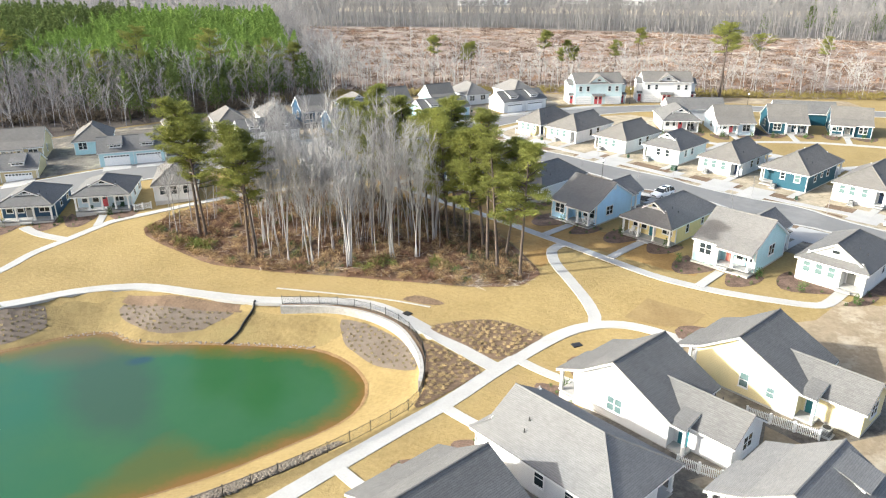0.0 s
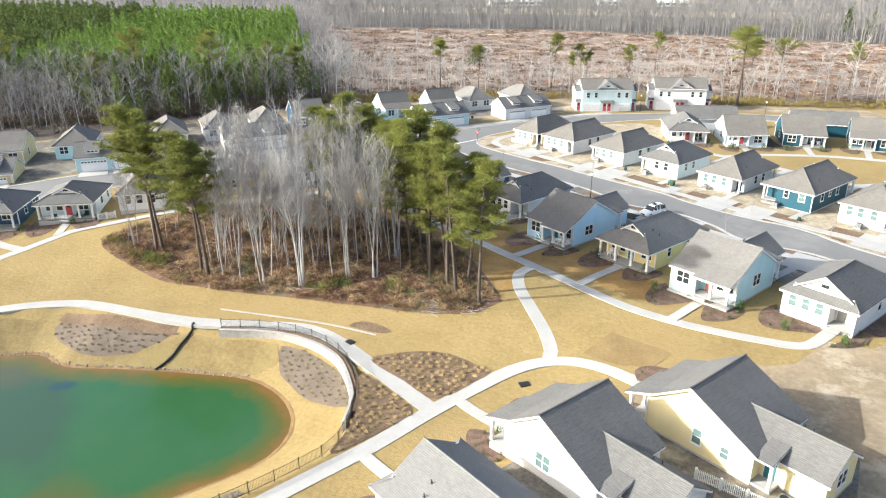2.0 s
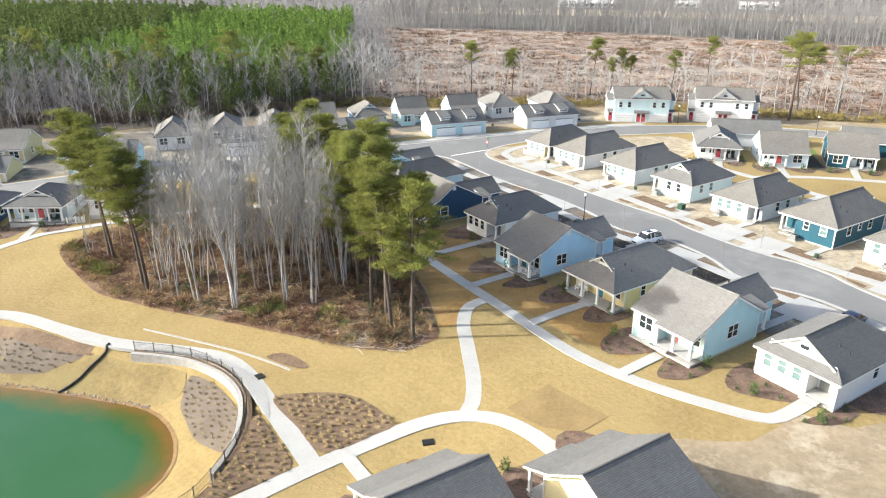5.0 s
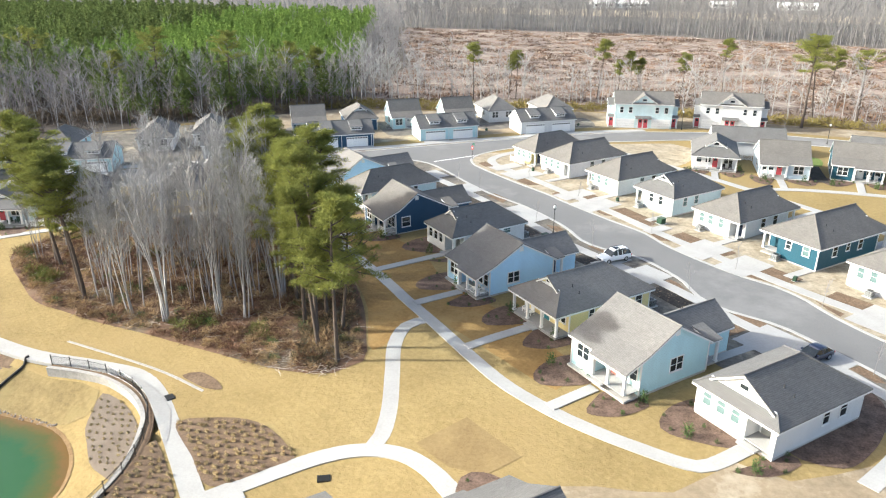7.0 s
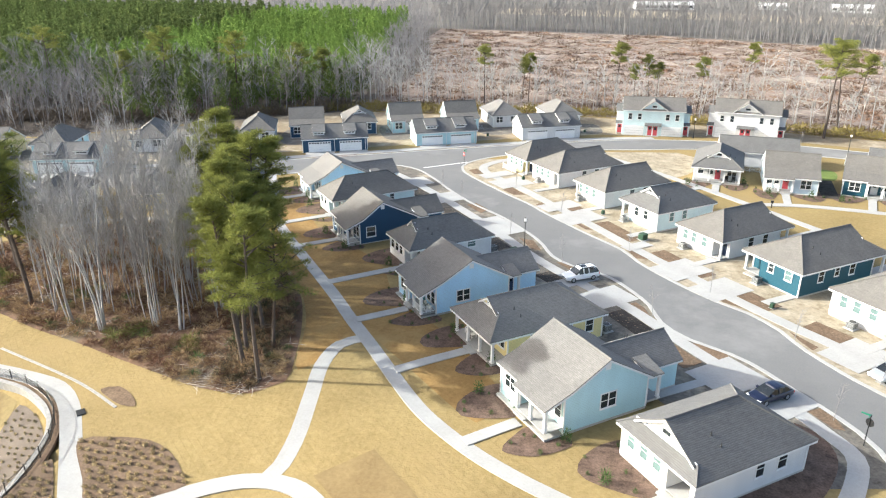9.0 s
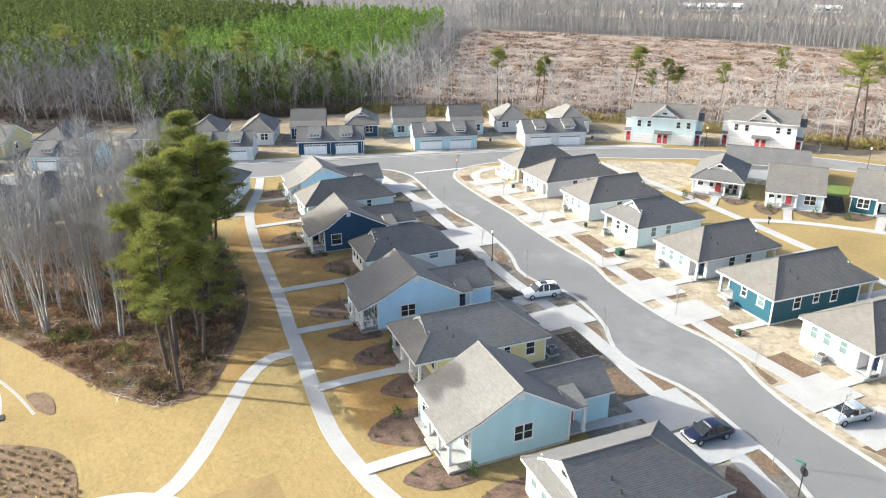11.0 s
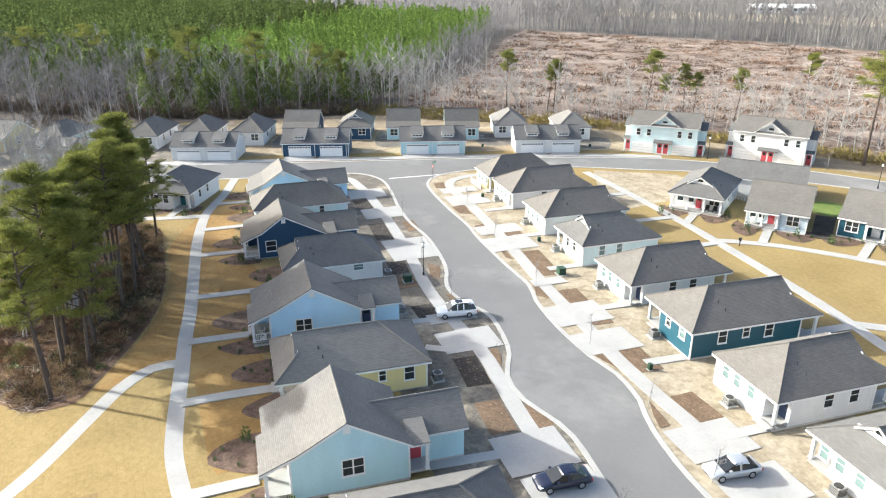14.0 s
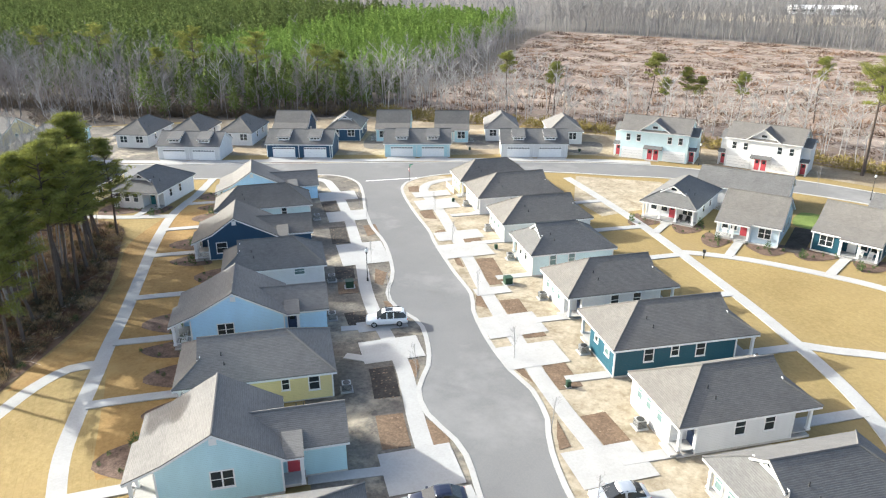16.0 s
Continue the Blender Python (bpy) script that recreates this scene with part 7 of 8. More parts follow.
def garden(x, y, rot, W, dx, walk_to=None, beds=True, seed=0, depth=1.45, steps=0.0):
    """Bark beds and shrubs before a house's front, and the walk from its door to a walkway."""
    rg = random.Random(seed + int(abs(x) * 10))
    if beds:
        for pts in ([(-1.3, 1.8), (-1.7, -1.0), (-0.6, -2.6 * depth), (1.2, -3.0 * depth), (dx - 1.3, -1.7), (dx - 1.0, 0.4), (0, 0.6)], [(dx + 1.0, 0.4), (dx + 1.3, -1.5), (W - 0.8, -2.5 * depth), (W + 1.2, -1.6), (W + 1.5, 1.8), (W + 0.1, 2.0)]):
            o = curve([local(x, y, rot, *p) for p in pts], 0.7, True)
            laid("mulch_bed", sheet(o, 0.045, 2), MULCH, "dark bark bed before the house", "planting bed")
            for k, (sx, sy) in enumerate(scatter(o, 7, 0.85, seed + 7)):
                ob = new("shrub", SHRUB_MESH[k % 2])
                sc = rg.uniform(0.45, 0.8) if k else 1.7
                ob.matrix_basis = pose(sx, sy, lz(sx, sy) + 0.03, 0, 0, rg.uniform(0, 360)) @ Matrix.Diagonal((sc, sc, sc * (1.25 if k == 0 else 1), 1))
                tagged(ob, "small dark green shrub in a bark bed", "shrub", "garden shrubs")
    if walk_to is not None:
        a = np.array(local(x, y, rot, dx, -0.4))
        v = np.array(local(x, y, rot, dx, -1.4)) - a
        q = a.copy()
        for _ in range(120):
            if away(q[:1], q[1:], walk_to)[0] < 0.5:
                break
            q = q + v * 0.15
        slab_between("front_walk", tuple(a), tuple(q), 1.25, 0.112)


for k, (a, b) in enumerate((((47.7, 93.4), (53.4, 98.3)), ((34.4, 114.6), (36.9, 116.7)), ((38.4, 110.2), (41.4, 111.0)))):
    slab_between("back_walk", a, b, 1.1, 0.09 + 0.001 * k, "narrow concrete walk to a back door")
main, west, green = curve(WALKS["main"]), curve(WALKS["west"]), curve(WALKS["green"])
loop2, bend = curve(WALKS["green_loop"]), curve(WALKS["bend"])
for i, (x, y, rot, W, dx, line) in enumerate([(45.51, 83.96, -47.3, 7.95, 6.2, None), (33.75, 89.5, -46.3, 7.9, 4.5, main), (26.77, 99.99, -46.7, 7.8, 4.0, main), (17.06, 107.45, -46.9, 7.45, 4.4, main), (11.8, 119.6, -46, 6.9, 5.4, main), (-0.25, 125.66, -46.6, 7.8, 4.3, main), (-6.6, 135.4, -45, 6.6, 4.9, main), (-14.9, 143.4, -46, 7.5, 4.2, main),
                                              (-25.1, 129.4, 20, 8.2, 6.2, west), (-72.9, 110.0, 10, 8.3, 4.2, None), (-61.6, 113.1, 11, 8.6, 4.3, west), (52.7, 168.5, -5, 8.1, 4.2, green), (64.6, 165.4, -3, 8.5, 3.5, loop2), (77.2, 166.8, -12, 8.5, 4.8, loop2), (90.6, 164.6, -22, 8.5, 3.5, loop2),
                                              (17.32, 64.95, 221.9, 7.9, 4.8, bend), (30.3, 69.5, 222.2, 8.1, 4.8, None), (8.9, 55.5, 222, 8.2, 4.2, bend), (-0.7, 47.7, 222, 8.3, 4.8, bend)]):
    garden(x, y, rot, W, dx, line, True, i * 13)
for x, y, rot, W, D, fx in [(66.67, 116.61, -46.1, 8.0, 12.6, 6.2), (58.2, 126.2, -47.5, 8.3, 15.0, 6.8), (50.0, 135.2, -46, 7.9, 13.2, 6.2), (41.49, 144.18, -46, 7.9, 11.2, 5.8), (33.2, 153.3, -47, 7.8, 13.2, 6), (24.05, 162.5, -46, 8.1, 13.8, 6)]:
    a, b = np.array(local(x, y, rot, fx, D + 0.2)), np.array(local(x, y, rot, fx, D + 1.2))
    q = a.copy()
    for _ in range(80):
        if away(q[:1], q[1:], green)[0] < 0.5:
            break
        q = q + (b - a) * 0.15
    slab_between("front_walk", tuple(a), tuple(q), 1.3, 0.112)
    slab_between("front_walk", local(x, y, rot, W - 0.7, -0.1), local(x, y, rot, W - 0.7, -4.6), 1.2, 0.116)


for x, y, rot, W in [(16.4, 191.6, 29, 13.9), (-4.9, 179.6, 30, 13.8), (-26.1, 166.9, 28.3, 14.2), (-44.4, 154.2, 27, 13.0), (-68.2, 137.6, 21, 12.4), (-90.5, 129.0, 16, 13.0)]:
    for xa, xb in ((0.5, W / 2 - 0.5), (W / 2 + 0.5, W - 0.5)):
        quad_slab([local(x, y, rot, xa, -0.05), local(x, y, rot, xb, -0.05), local(x, y, rot, xb, -3.4), local(x, y, rot, xa, -3.4)], 0.115, "pale concrete driveway before a garage")


def bed_along(line, s0, s1, off, width, mat, label):
    """A bark strip beside a walk, from s0 to s1 metres along it."""
    f = curve(line, 0.5)
    d = np.concatenate([[0], np.cumsum(np.linalg.norm(np.diff(f, axis=0), axis=1))])
    k = (d >= s0) & (d <= s1)
    if k.sum() < 3:
        return
    l, r = sides(f, 1.0)
    n = (l - f)
    seg = (f + n * off)[k]
    laid("verge_bed", band("verge_bed", seg, width, mat, 0.07, 0.03, smooth_line=False), mat, label, "planting bed")


WEST_BEDS = [(31.0, 36.0, 2.3), (38.2, 44.6, 2.2), (45.6, 48.8, 2.3), (52.8, 57.8, 2.2), (62.3, 66.3, 2.2), (66.7, 71.3, 2.4), (79.3, 87.3, 2.2), (94.3, 100.3, 2.2)]
EAST_BEDS = [(14, 19.6, -2.2), (23.4, 29.4, -2.2), (34, 44, -2.2), (48, 57, -2.2), (61, 68, -2.2)]
for k, (s0, s1, off) in enumerate(WEST_BEDS):
    bed_along(WALKS["street_west"], s0, s1, off, 2.5, STRAWBED if k in (0, 4) else BLACK_BARK, "brown bark strip beside the street walk" if k in (0, 4) else "black bark strip between walk and house")
for s0, s1, off in EAST_BEDS:
    bed_along(WALKS["street_east"], s0, s1, off, 2.5, STRAWBED, "brown bark strip beside the street walk")
laid("mulch_bed", sheet(curve([(52.6, 79.6), (56.2, 83.0), (59.4, 87.4), (59.8, 92.8), (61.4, 92.0), (62.5, 89.2), (61.9, 86.0), (59.6, 81.6), (56.4, 78.4)], 1.0, True), 0.06, 2), MULCH, "dark bark bed along the corner house", "planting bed")
# verge beds in the kerb's bays
for pts, mat in [([(51.2, 105.0), (52.4, 105.0), (54.9, 103.6), (55.2, 102.8), (53.9, 102.1)], STRAWBED), ([(44.6, 112.8), (45.3, 113.4), (46.3, 112.2), (47.2, 109.8)], STRAWBED), ([(34.4, 122.8), (35.2, 123.1), (38.4, 121.3), (37.2, 120.1)], STRAWBED),
                 ([(27.8, 130.4), (30.0, 130.0), (31.8, 126.4), (30.4, 126.6)], STRAWBED), ([(61.7, 110.9), (64.2, 107.9), (63.5, 107.0), (62.6, 108.6)], STRAWBED), ([(54.0, 117.2), (54.7, 118.2), (57.6, 115.2), (55.9, 116.0)], STRAWBED),
                 ([(43.4, 129.8), (44.6, 127.4), (46.4, 127.4), (43.6, 130.6)], STRAWBED), ([(32.4, 142.0), (36.6, 137.0), (38.0, 136.6), (34.0, 141.2)], STRAWBED), ([(27.4, 146.6), (28.2, 145.2), (30.6, 145.2), (28.2, 148.0)], STRAWBED), ([(20.4, 153.0), (22.8, 150.8), (24.8, 151.4), (21.4, 155.2)], STRAWBED),
                 ([(11.2, 163.8), (13.0, 161.4), (14.6, 162.4), (12.4, 165.4)], STRAWBED), ([(17.6, 144.6), (20.4, 141.8), (19.8, 139.6), (16.4, 143)], STRAWBED), ([(61.2, 95.0), (62.5, 96.0), (63.4, 94.6), (63.9, 92.8), (63.0, 92.8)], STRAWBED), ([(70.3, 99.4), (71.6, 100.6), (72.8, 99.0), (71.8, 98.6)], STRAWBED)]:
    laid("verge_bed", sheet(pts, 0.07, 0), mat, "brown bark bed in a bay of the kerb", "planting bed")
laid("verge_bed", sheet([(-22, 163), (-14, 167.8), (-14.6, 169), (-22.6, 164.2)], 0.07, 0), MULCH, "dark bark bed beside the garages", "planting bed")


CLODS = [Shape().ball((0, 0, 0.02), 0.22, 0.17, 0.13, 6, 4), Shape().ball((0, 0, 0.02), 0.16, 0.2, 0.11, 5, 4)]
clods = []
for line, spans in ((WALKS["street_west"], WEST_BEDS), (WALKS["street_east"], EAST_BEDS)):
    f = curve(line, 0.5)
    d = np.concatenate([[0], np.cumsum(np.linalg.norm(np.diff(f, axis=0), axis=1))])
    n = sides(f, 1.0)[0] - f
    for s0, s1, off in spans:
        k = np.flatnonzero((d >= s0) & (d <= s1))
        for _ in range(int(8 * len(k))):
            m = rng.choice(k.tolist())
            q = f[m] + n[m] * (off + rng.uniform(-1.1, 1.1))
            if all(abs((q - (x, y)) @ U) > wu / 2 + 1.0 or abs((q - (x, y)) @ V) > wv / 2 + 0.3 for x, y, wu, wv in APRONS):
                clods.append((float(q[0]), float(q[1]), rng.uniform(0.25, 0.75)))
stamped("soil_clods", CLODS, clods, tinted("dry_clod", (0.20, 0.145, 0.10), 0.35, 0.95, 2.0, islands=0.45), "dry clods and bark lumps along the street beds", "soil", 51)


# ---- street furniture ----
def street_lamp(x, y):
    r = root("street_lamp", pose(x, y, lz(x, y)), "black street lamp with a pale globe", "street lamp", "street lamps")
    part("base", Shape().tube((0, 0, 0), (0, 0, 0.5), 0.16, 0.11, 10, True), BLACK, r)
    part("pole", Shape().tube((0, 0, 0.5), (0, 0, 3.9), 0.06, 0.045, 8), BLACK, r)
    part("collar", Shape().tube((0, 0, 3.9), (0, 0, 4.05), 0.12, 0.15, 8, True), BLACK, r)
    part("globe", Shape().ball((0, 0, 4.3), 0.2, 0.2, 0.28, 12, 8), LAMPGLASS, r, "frosted pale globe", smooth=True)
    part("finial", Shape().tube((0, 0, 4.56), (0, 0, 4.72), 0.12, 0.02, 8, True), BLACK, r)


for x, y in ((29.3, 126.6), (-17.6, 176.6), (53.6, 205.4), (84, 197)):
    street_lamp(x, y)


def octagon(r, y0, y1):
    return Shape().prism([(r * math.cos(math.pi / 8 + math.pi / 4 * i), r * math.sin(math.pi / 8 + math.pi / 4 * i)) for i in range(8)], y0, y1, 1)


def stop_sign(x, y, turn, names):
    r = root("stop_sign", pose(x, y, lz(x, y), 0, 0, turn), "red eight-sided stop sign on a dark post", "road sign", "stop signs")
    part("pole", Shape().tube((0, 0, 0), (0, 0, 3.1), 0.045, 0.04, 8), BLACK, r)
    p = part("plate", octagon(0.38, -0.07, -0.055), SIGNRED, r, "red sign face", at=pose(0, 0, 2.35))
    part("plate_back", octagon(0.39, -0.054, -0.03), BLACK, p)
    part("lettering", Shape().box(-0.24, 0.24, -0.075, -0.07, -0.09, 0.09), LINE, p, "white bar of lettering")
    if names:
        for k, a in enumerate((0, 90)):
            part("name_blade", Shape().box(-0.05, 0.75, -0.01, 0.01, 2.95 + 0.14 * k, 3.1 + 0.14 * k), SIGNGREEN, r, "green street name blade", at=pose(0, 0, 0, 0, 0, a + 20))


stop_sign(9.4, 167.0, -50, True)
stop_sign(64.9, 91.0, 130, True)


def bollard(x, y):
    r = root("bollard", pose(x, y, lz(x, y)), "short dark post beside the green walk", "bollard")
    part("pole", Shape().tube((0, 0, 0), (0, 0, 0.95), 0.08, 0.08, 8, True), BLACK, r)
    part("box", Shape().box(-0.2, 0.2, -0.14, 0.14, 0.85, 1.25), BLACK, r)


bollard(64.9, 156.2)


def ac_unit(x, y, rot):
    r = root("air_conditioner", pose(x, y, lz(x, y), 0, 0, rot), "grey outdoor air conditioner on a concrete pad", "air conditioner", "air conditioners")
    part("pad", Shape().box(-0.6, 0.6, -0.6, 0.6, 0, 0.14), CONCRETE, r)
    part("casing", Shape().box(-0.42, 0.42, -0.42, 0.42, 0.14, 0.9), METAL, r)
    part("grille", Shape().tube((0, 0, 0.9), (0, 0, 0.94), 0.36, 0.34, 14, True), BLACK, r)
    for i in range(5):
        part("louvre", once(("louvre",), lambda: Shape().box(-0.44, 0.44, -0.44, 0.44, 0, 0.03), BLACK), BLACK, r, at=pose(0, 0, 0.24 + 0.13 * i))


for x, y, rot, px, py in [(66.67, 116.61, -46.1, 3.4, -0.9), (58.2, 126.2, -47.5, 3.0, -0.9), (50.0, 135.2, -46, 2.0, -0.9), (41.49, 144.18, -46, 1.6, -0.9), (33.2, 153.3, -47, 2.2, -0.9), (24.05, 162.5, -46, 3.0, -0.9), (75.1, 108.1, -46, 4.0, -0.9), (26.77, 99.99, -46.7, 7.0, 15.0), (11.8, 119.6, -46, 6.0, 13.0), (17.06, 107.45, -46.9, 4, 16.8), (-6.6, 135.4, -45, 6.0, 15.0), (-14.3, 189.6, 29, -0.9, 2.0), (-2.2, 195.6, 29, 8.2, 1.4), (30.3, 69.5, 222.2, 8.4, 15.0)]:
    ac_unit(*local(x, y, rot, px, py), rot)


def utility_box(x, y, rot, w, h):
    r = root("utility_box", pose(x, y, lz(x, y), 0, 0, rot), "dark green utility box on a small pad", "utility box", "utility boxes")
    part("pad", Shape().box(-w * 0.7, w * 0.7, -w * 0.7, w * 0.7, 0, 0.1), CONCRETE, r)
    part("body", Shape().prism([(-w / 2, 0.1), (w / 2, 0.1), (w / 2, h * 0.85), (-w / 2, h)], -w / 2, w / 2, 0), GREENBOX, r)
    part("lid", Shape().box(-w * 0.54, w * 0.54, -w * 0.54, w * 0.54, h * 0.98, h * 1.04), GREENBOX, r)


utility_box(28.4, 124.0, 44, 0.95, 0.95)
utility_box(45.2, 135.0, 44, 0.95, 0.95)
for x, y in ((60.6, 116.4), (38.6, 144.8), (22.6, 160.4), (-20.5, 178.0), (29.0, 204.0), (7.8, 193.5)):
    utility_box(x, y, 44, 0.4, 0.7)


def chairs(x, y, rot, px, py, material, label):
    a, b = local(x, y, rot, px, py)
    r = root("porch_chair", pose(a, b, lz(a, b) + 0.36, 0, 0, rot), label, "chair", "porch chairs")
    part("seat", Shape().box(-0.3, 0.3, -0.3, 0.3, 0.36, 0.46), material, r)
    part("backrest", Shape().box(-0.3, 0.3, 0.24, 0.32, 0.46, 1.0), material, r)
    for sx in (-0.26, 0.26):
        part("armrest", Shape().box(sx - 0.04, sx + 0.04, -0.3, 0.3, 0.6, 0.66), material, r)
        for sy in (-0.26, 0.26):
            part("leg", Shape().box(sx - 0.03, sx + 0.03, sy - 0.03, sy + 0.03, 0, 0.6), material, r)


for a in ((17.06, 107.45, -46.9, 6.0, 1.0, TRIM), (17.06, 107.45, -46.9, 7.0, 1.0, TRIM), (26.77, 99.99, -46.7, 1.2, 1.0, TRIM), (26.77, 99.99, -46.7, 2.2, 1.0, TRIM), (64.6, 165.4, -3, 1.0, 1.0, TRIM), (64.6, 165.4, -3, 2.0, 1.0, TRIM), (77.2, 166.8, -12, 6.2, 1.0, TRIM), (77.2, 166.8, -12, 7.4, 1.0, TRIM)):
    chairs(*a, "white wooden chair standing on the porch")
for a in ((52.7, 168.5, -5, 5.8, 1.0, BLACK), (52.7, 168.5, -5, 7.0, 1.0, BLACK), (-61.6, 113.1, 11, 5.9, 1.0, GREENBOX), (-61.6, 113.1, 11, 7.2, 1.0, GREENBOX), (-61.6, 113.1, 11, 2.2, 1.0, GREENBOX)):
    chairs(*a, "dark wooden chair standing on the porch")


# ---- cars ----
def car(x, y, rot, paint, label, suv):
    """A parked car; its nose along its own +x."""
    r = root("car", pose(x, y, lz(x, y) + 0.13, 0, 0, rot), label, "car", "parked cars")
    L, Wd, H = (4.65, 1.86, 1.68) if suv else (4.45, 1.77, 1.45)
    h = L / 2
    belt = 1.02 if suv else 0.92
    def loft(sections, name, material, lab=""):
        s = Shape()
        n = len(sections[0][1])
        for sx, prof in sections:
            s.v += [(sx, py, pz) for py, pz in prof]
        for i in range(len(sections) - 1):
            for j in range(n):
                k = (j + 1) % n
                s.f.append((i * n + j, i * n + k, (i + 1) * n + k, (i + 1) * n + j))
        s.f += [tuple(range(n))[::-1], tuple((len(sections) - 1) * n + j for j in range(n))]
        return part(name, s, material, r, lab, smooth=(name == "body"))
    def ring(w, z0, z1, power=0.38):
        out = []
        for i in range(20):
            c, q = math.cos(math.pi * (i + 0.5) / 10), math.sin(math.pi * (i + 0.5) / 10)
            out.append((w * math.copysign(abs(c) ** power, c), (z0 + z1) / 2 + (z1 - z0) / 2 * math.copysign(abs(q) ** power, q)))
        return out
    w = Wd / 2
    nose = 0.78 if not suv else 0.9
    loft([(-h, ring(w * 0.86, 0.42, belt - 0.12)), (-h + 0.18, ring(w * 0.96, 0.28, belt)), (-h + 0.9, ring(w, 0.22, belt + 0.02)), (0, ring(w, 0.22, belt)), (h - 1.2, ring(w, 0.22, belt - 0.02)), (h - 0.55, ring(w * 0.97, 0.22, nose)), (h - 0.15, ring(w * 0.9, 0.28, nose - 0.12)), (h, ring(w * 0.78, 0.36, nose - 0.26))], "body", paint)
    def cab(w0, z, w1):
        return [(-w0, belt - 0.03), (-w1, z), (w1, z), (w0, belt - 0.03)]
    if suv:
        secs = [(-h + 0.12, cab(w * 0.9, belt + 0.05, w * 0.86)), (-h + 0.42, cab(w * 0.93, H - 0.1, w * 0.72)), (-h + 1.4, cab(w * 0.94, H, w * 0.74)), (0.35, cab(w * 0.94, H - 0.03, w * 0.74)), (h - 1.25, cab(w * 0.92, belt + 0.02, w * 0.86))]
    else:
        secs = [(-h + 0.4, cab(w * 0.88, belt + 0.02, w * 0.84)), (-h + 1.2, cab(w * 0.92, H - 0.06, w * 0.68)), (-h + 1.85, cab(w * 0.93, H, w * 0.70)), (0.12, cab(w * 0.93, H - 0.03, w * 0.70)), (h - 1.1, cab(w * 0.9, belt + 0.01, w * 0.84))]
    loft(secs, "glasshouse", CARGLASS, "dark tinted car windows")
    t0, t1 = (secs[1][0] + 0.05, secs[3][0] + 0.02)
    zt = H
    top = []
    for k, sink in ((0, 0.16), (0.12, 0.03), (0.35, -0.02), (0.7, -0.02), (0.93, 0.02), (1, 0.12)):
        lo, hi = secs[1][0] - 0.12, secs[3][0] + 0.14
        top.append((lo + (hi - lo) * k, [(-w * 0.75, zt - 0.12 - sink), (-w * 0.70, zt - 0.03 - sink), (-w * 0.5, zt + 0.02 - sink), (0, zt + 0.035 - sink), (w * 0.5, zt + 0.02 - sink), (w * 0.70, zt - 0.03 - sink), (w * 0.75, zt - 0.12 - sink)]))
    loft(top, "roof_panel", paint)
    for sy in (-1, 1):
        for px in ((secs[2][0] + 0.1), (secs[3][0] - 0.45)):
            part("pillar", Shape().prism([(sy * w * 0.955, belt - 0.04), (sy * w * 0.965, belt - 0.04), (sy * w * 0.765, zt - 0.05), (sy * w * 0.745, zt - 0.05)], px, px + 0.12, 0), paint, r)
        part("mirror", Shape().box(h - 1.65, h - 1.45, sy * w * 1.02 - 0.09, sy * w * 1.02 + 0.09, belt - 0.02, belt + 0.15), paint, r)
        part("headlight", Shape().box(h - 0.42, h - 0.10, sy * w * 0.72 - 0.17, sy * w * 0.72 + 0.17, nose - 0.26, nose - 0.11), LAMPGLASS, r, "clear headlight")
        part("tail_light", Shape().box(-h - 0.01, -h + 0.14, sy * w * 0.74 - 0.15, sy * w * 0.74 + 0.15, belt - 0.36, belt - 0.16), SIGNRED, r, "red tail light")
        for px in (-h + 0.92, h - 0.9):
            wy = sy * (w - 0.1)
            ty = part("wheel", Shape().tube((px, wy - 0.11, 0.33), (px, wy + 0.11, 0.33), 0.33, 0.33, 18, True), TYRE, r, smooth=False)
            part("rim", Shape().tube((px, wy + sy * 0.08, 0.33), (px, wy + sy * 0.125, 0.33), 0.22, 0.20, 12, True), RIM, ty)
    part("grille", Shape().box(h - 0.06, h + 0.01, -0.42, 0.42, 0.42, nose - 0.28), BLACK, r)
    part("bumper", Shape().box(-h - 0.03, -h + 0.2, -w * 0.82, w * 0.82, 0.34, 0.56), paint, r)
    part("number_plate", Shape().box(-h - 0.04, -h - 0.025, -0.25, 0.25, 0.6, 0.74), LINE, r)
    if suv:
        part("sunroof", Shape().box(-0.75, 0.1, -w * 0.42, w * 0.42, zt + 0.02, zt + 0.06), CARGLASS, r)
        for sy in (-1, 1):
            part("roof_rail", Shape().box(-h + 0.7, 0.2, sy * w * 0.66 - 0.03, sy * w * 0.66 + 0.03, zt - 0.01, zt + 0.07), BLACK, r)
    return r


car(38.1, 118.2, 217, carpaint("white_paint", (0.86, 0.86, 0.85), 0.0), "white sport utility car parked across the walk", True)
car(58.1, 96.1, 221, carpaint("dark_blue_paint", (0.006, 0.010, 0.032), 0.1), "dark blue sedan parked on a driveway", False)
car(69.7, 103.4, 219, carpaint("silver_paint", (0.52, 0.54, 0.56), 0.5), "silver sedan parked on a driveway", False)

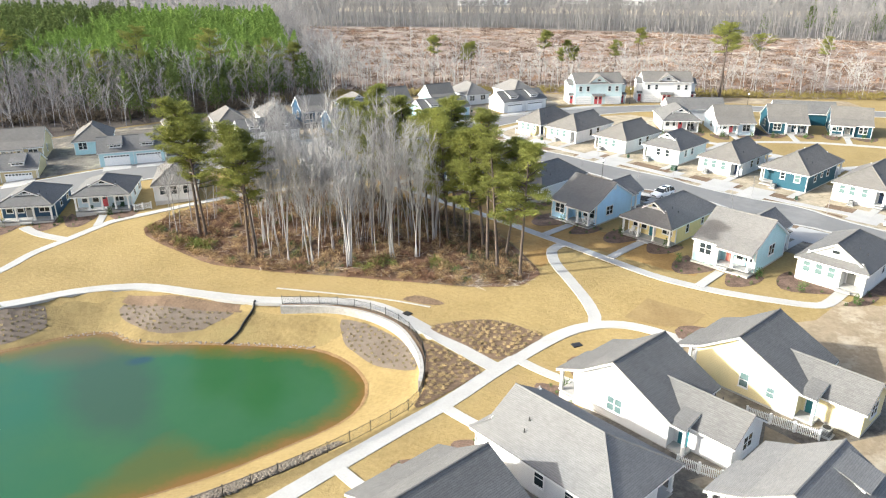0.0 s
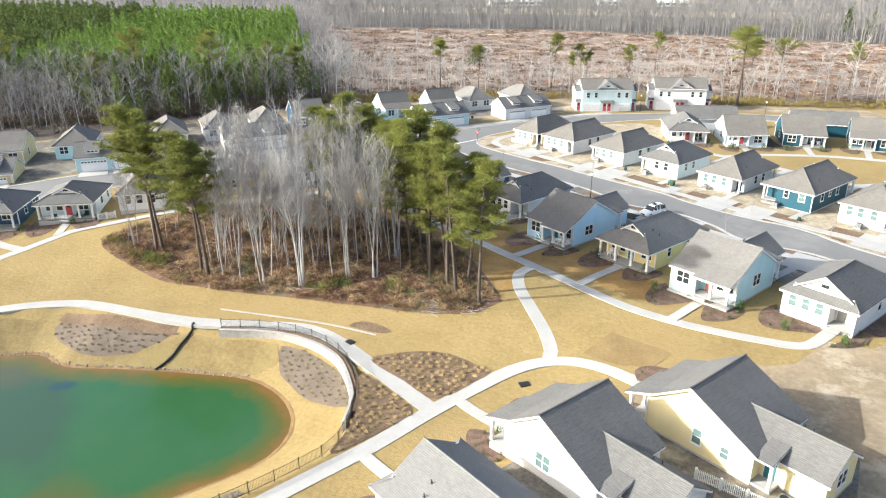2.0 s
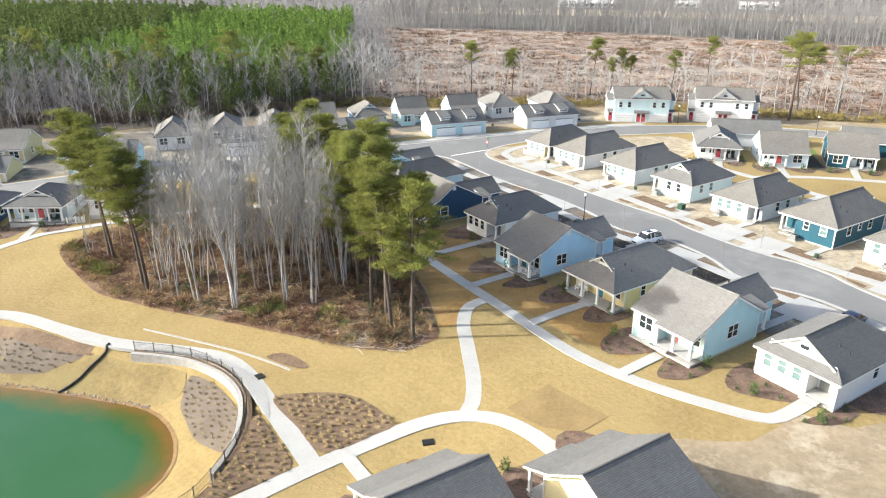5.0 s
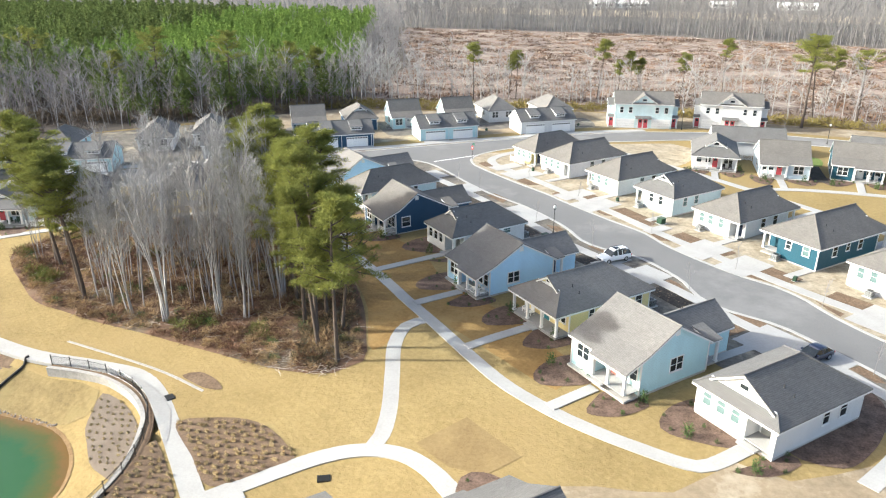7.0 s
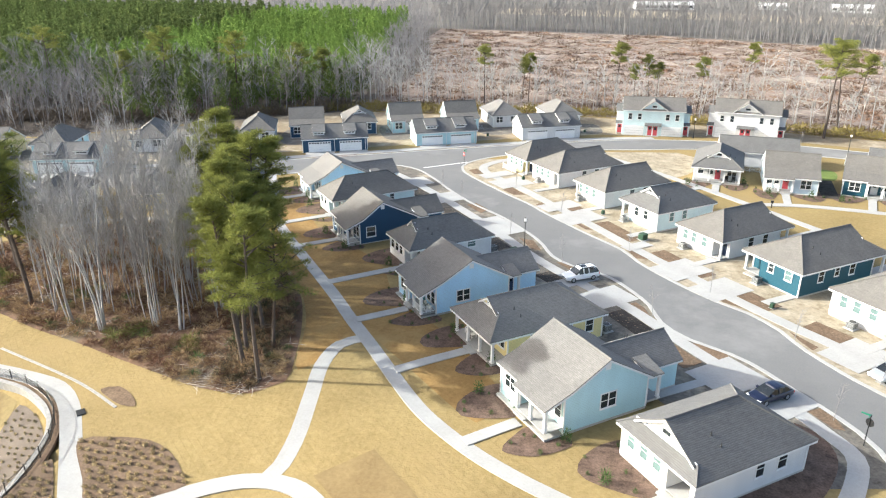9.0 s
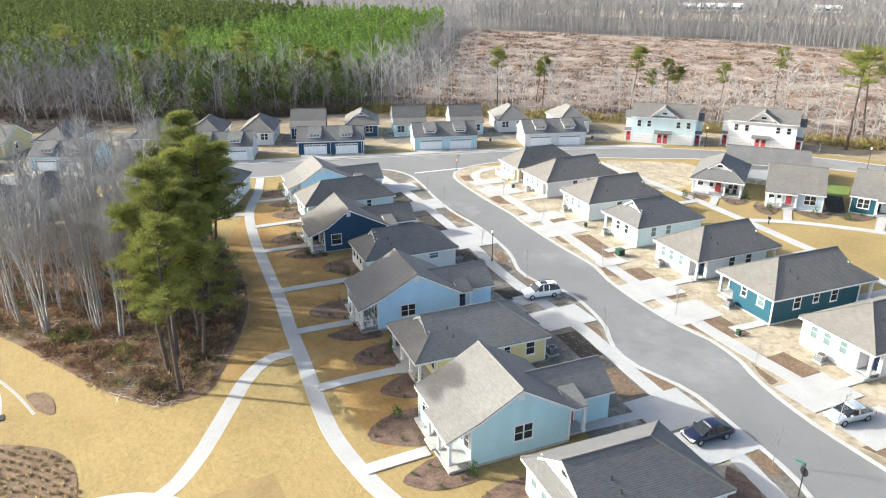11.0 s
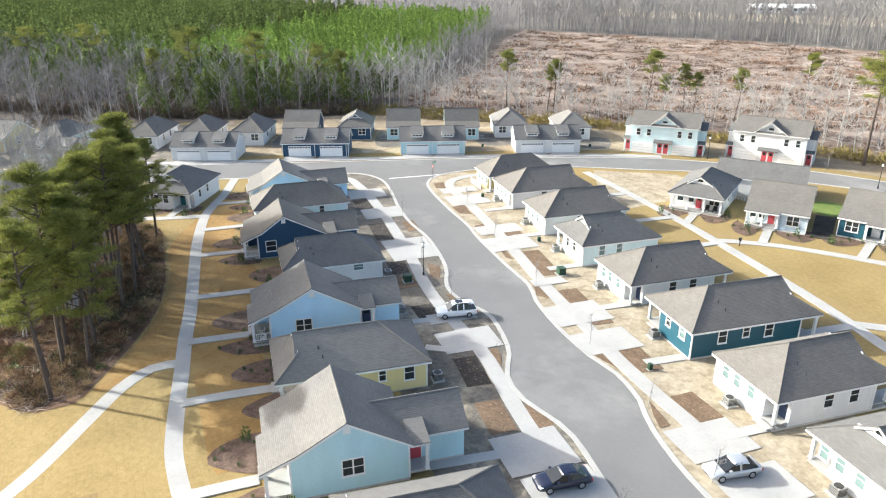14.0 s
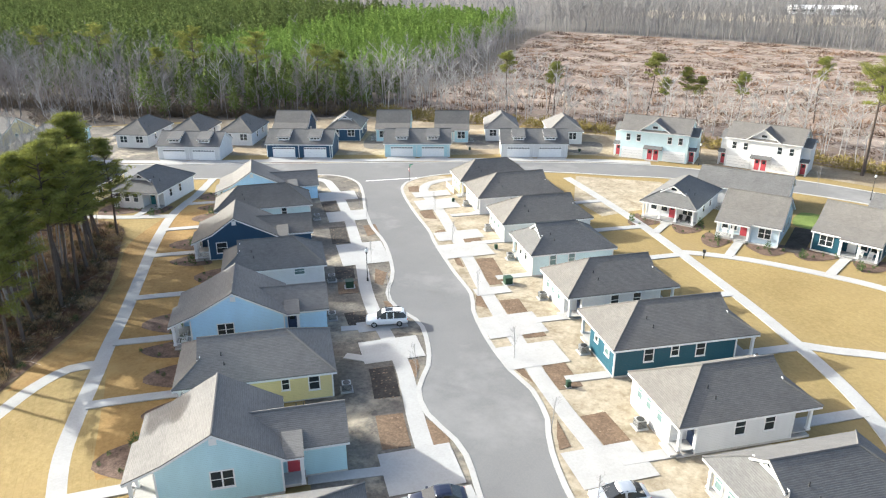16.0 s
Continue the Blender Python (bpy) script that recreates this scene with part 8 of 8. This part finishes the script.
FRONT_EDGE = curve([(-180, 152), (-133, 170), (-107, 176), (-84, 182), (-66, 191), (-50, 202), (-37, 213)], 1.1)
stamped("undergrowth", BUSHES, [(float(q[0]) + rng.uniform(-3, 3), float(q[1]) + rng.uniform(0, 7), rng.uniform(1.0, 2.8)) for q in FRONT_EDGE for _ in range(3)], tinted("brown_brush", (0.15, 0.115, 0.08), 0.35, 0.9, 1.0, islands=0.45), "dense brown brush along the wood's edge", "undergrowth", 19)


# ---- beyond the far trees ----
laid("far_field", sheet([(-90, 612), (60, 592), (200, 560), (420, 520), (420, 585), (200, 640), (60, 672), (-90, 690)], 0.08, 0, level), SAND, "pale open field beyond the far trees", "field")
stamped("far_woodland", LIGHT, [(x, y, rng.uniform(0.7, 1.1)) for x, y in scatter([(-120, 745), (80, 735), (240, 700), (460, 640), (620, 800), (200, 860), (-150, 860)], 500, 7.0, 131)], FAR_BARK, "last grey tree line before the horizon", "woodland", 33)


def warehouse(x, y, rot, W, D, h, label):
    r = root("warehouse", pose(x, y, 0, 0, 0, rot), label, "building", "far buildings")
    w = part("wall", Shape().box(0, W, 0, D, 0, h), PAINTS["white"], r)
    part("roof", Shape().slab([(-0.6, -0.6, h), (W + 0.6, -0.6, h), (W + 0.6, D / 2, h + 2.2), (-0.6, D / 2, h + 2.2)], 0.2).slab([(-0.6, D + 0.6, h), (W + 0.6, D + 0.6, h), (W + 0.6, D / 2, h + 2.2), (-0.6, D / 2, h + 2.2)], 0.2), TRIM, r, "pale metal roof")
    for i in range(int(W // 6)):
        part("window", once(("far_window",), lambda: Shape().box(-1.4, 1.4, -0.08, 0.1, 0, 1.6), GLASS), GLASS, w, at=pose(3 + 6 * i, 0, h * 0.45))


warehouse(17, 694, 12, 48, 22, 4.2, "long white building far beyond the woods")
warehouse(168, 700, -10, 30, 16, 4.0, "white building half hidden by far trees")
warehouse(118, 716, 5, 20, 14, 3.6, "small white building half hidden by far trees")
stamped("evergreens", YOUNG, [(x, y, rng.uniform(0.9, 1.5)) for x, y in scatter([(150, 425), (225, 385), (420, 340), (420, 420), (230, 470)], 60, 7, 231)], DARK_NEEDLES, "dark evergreens in the far tree line", "woodland", 232)
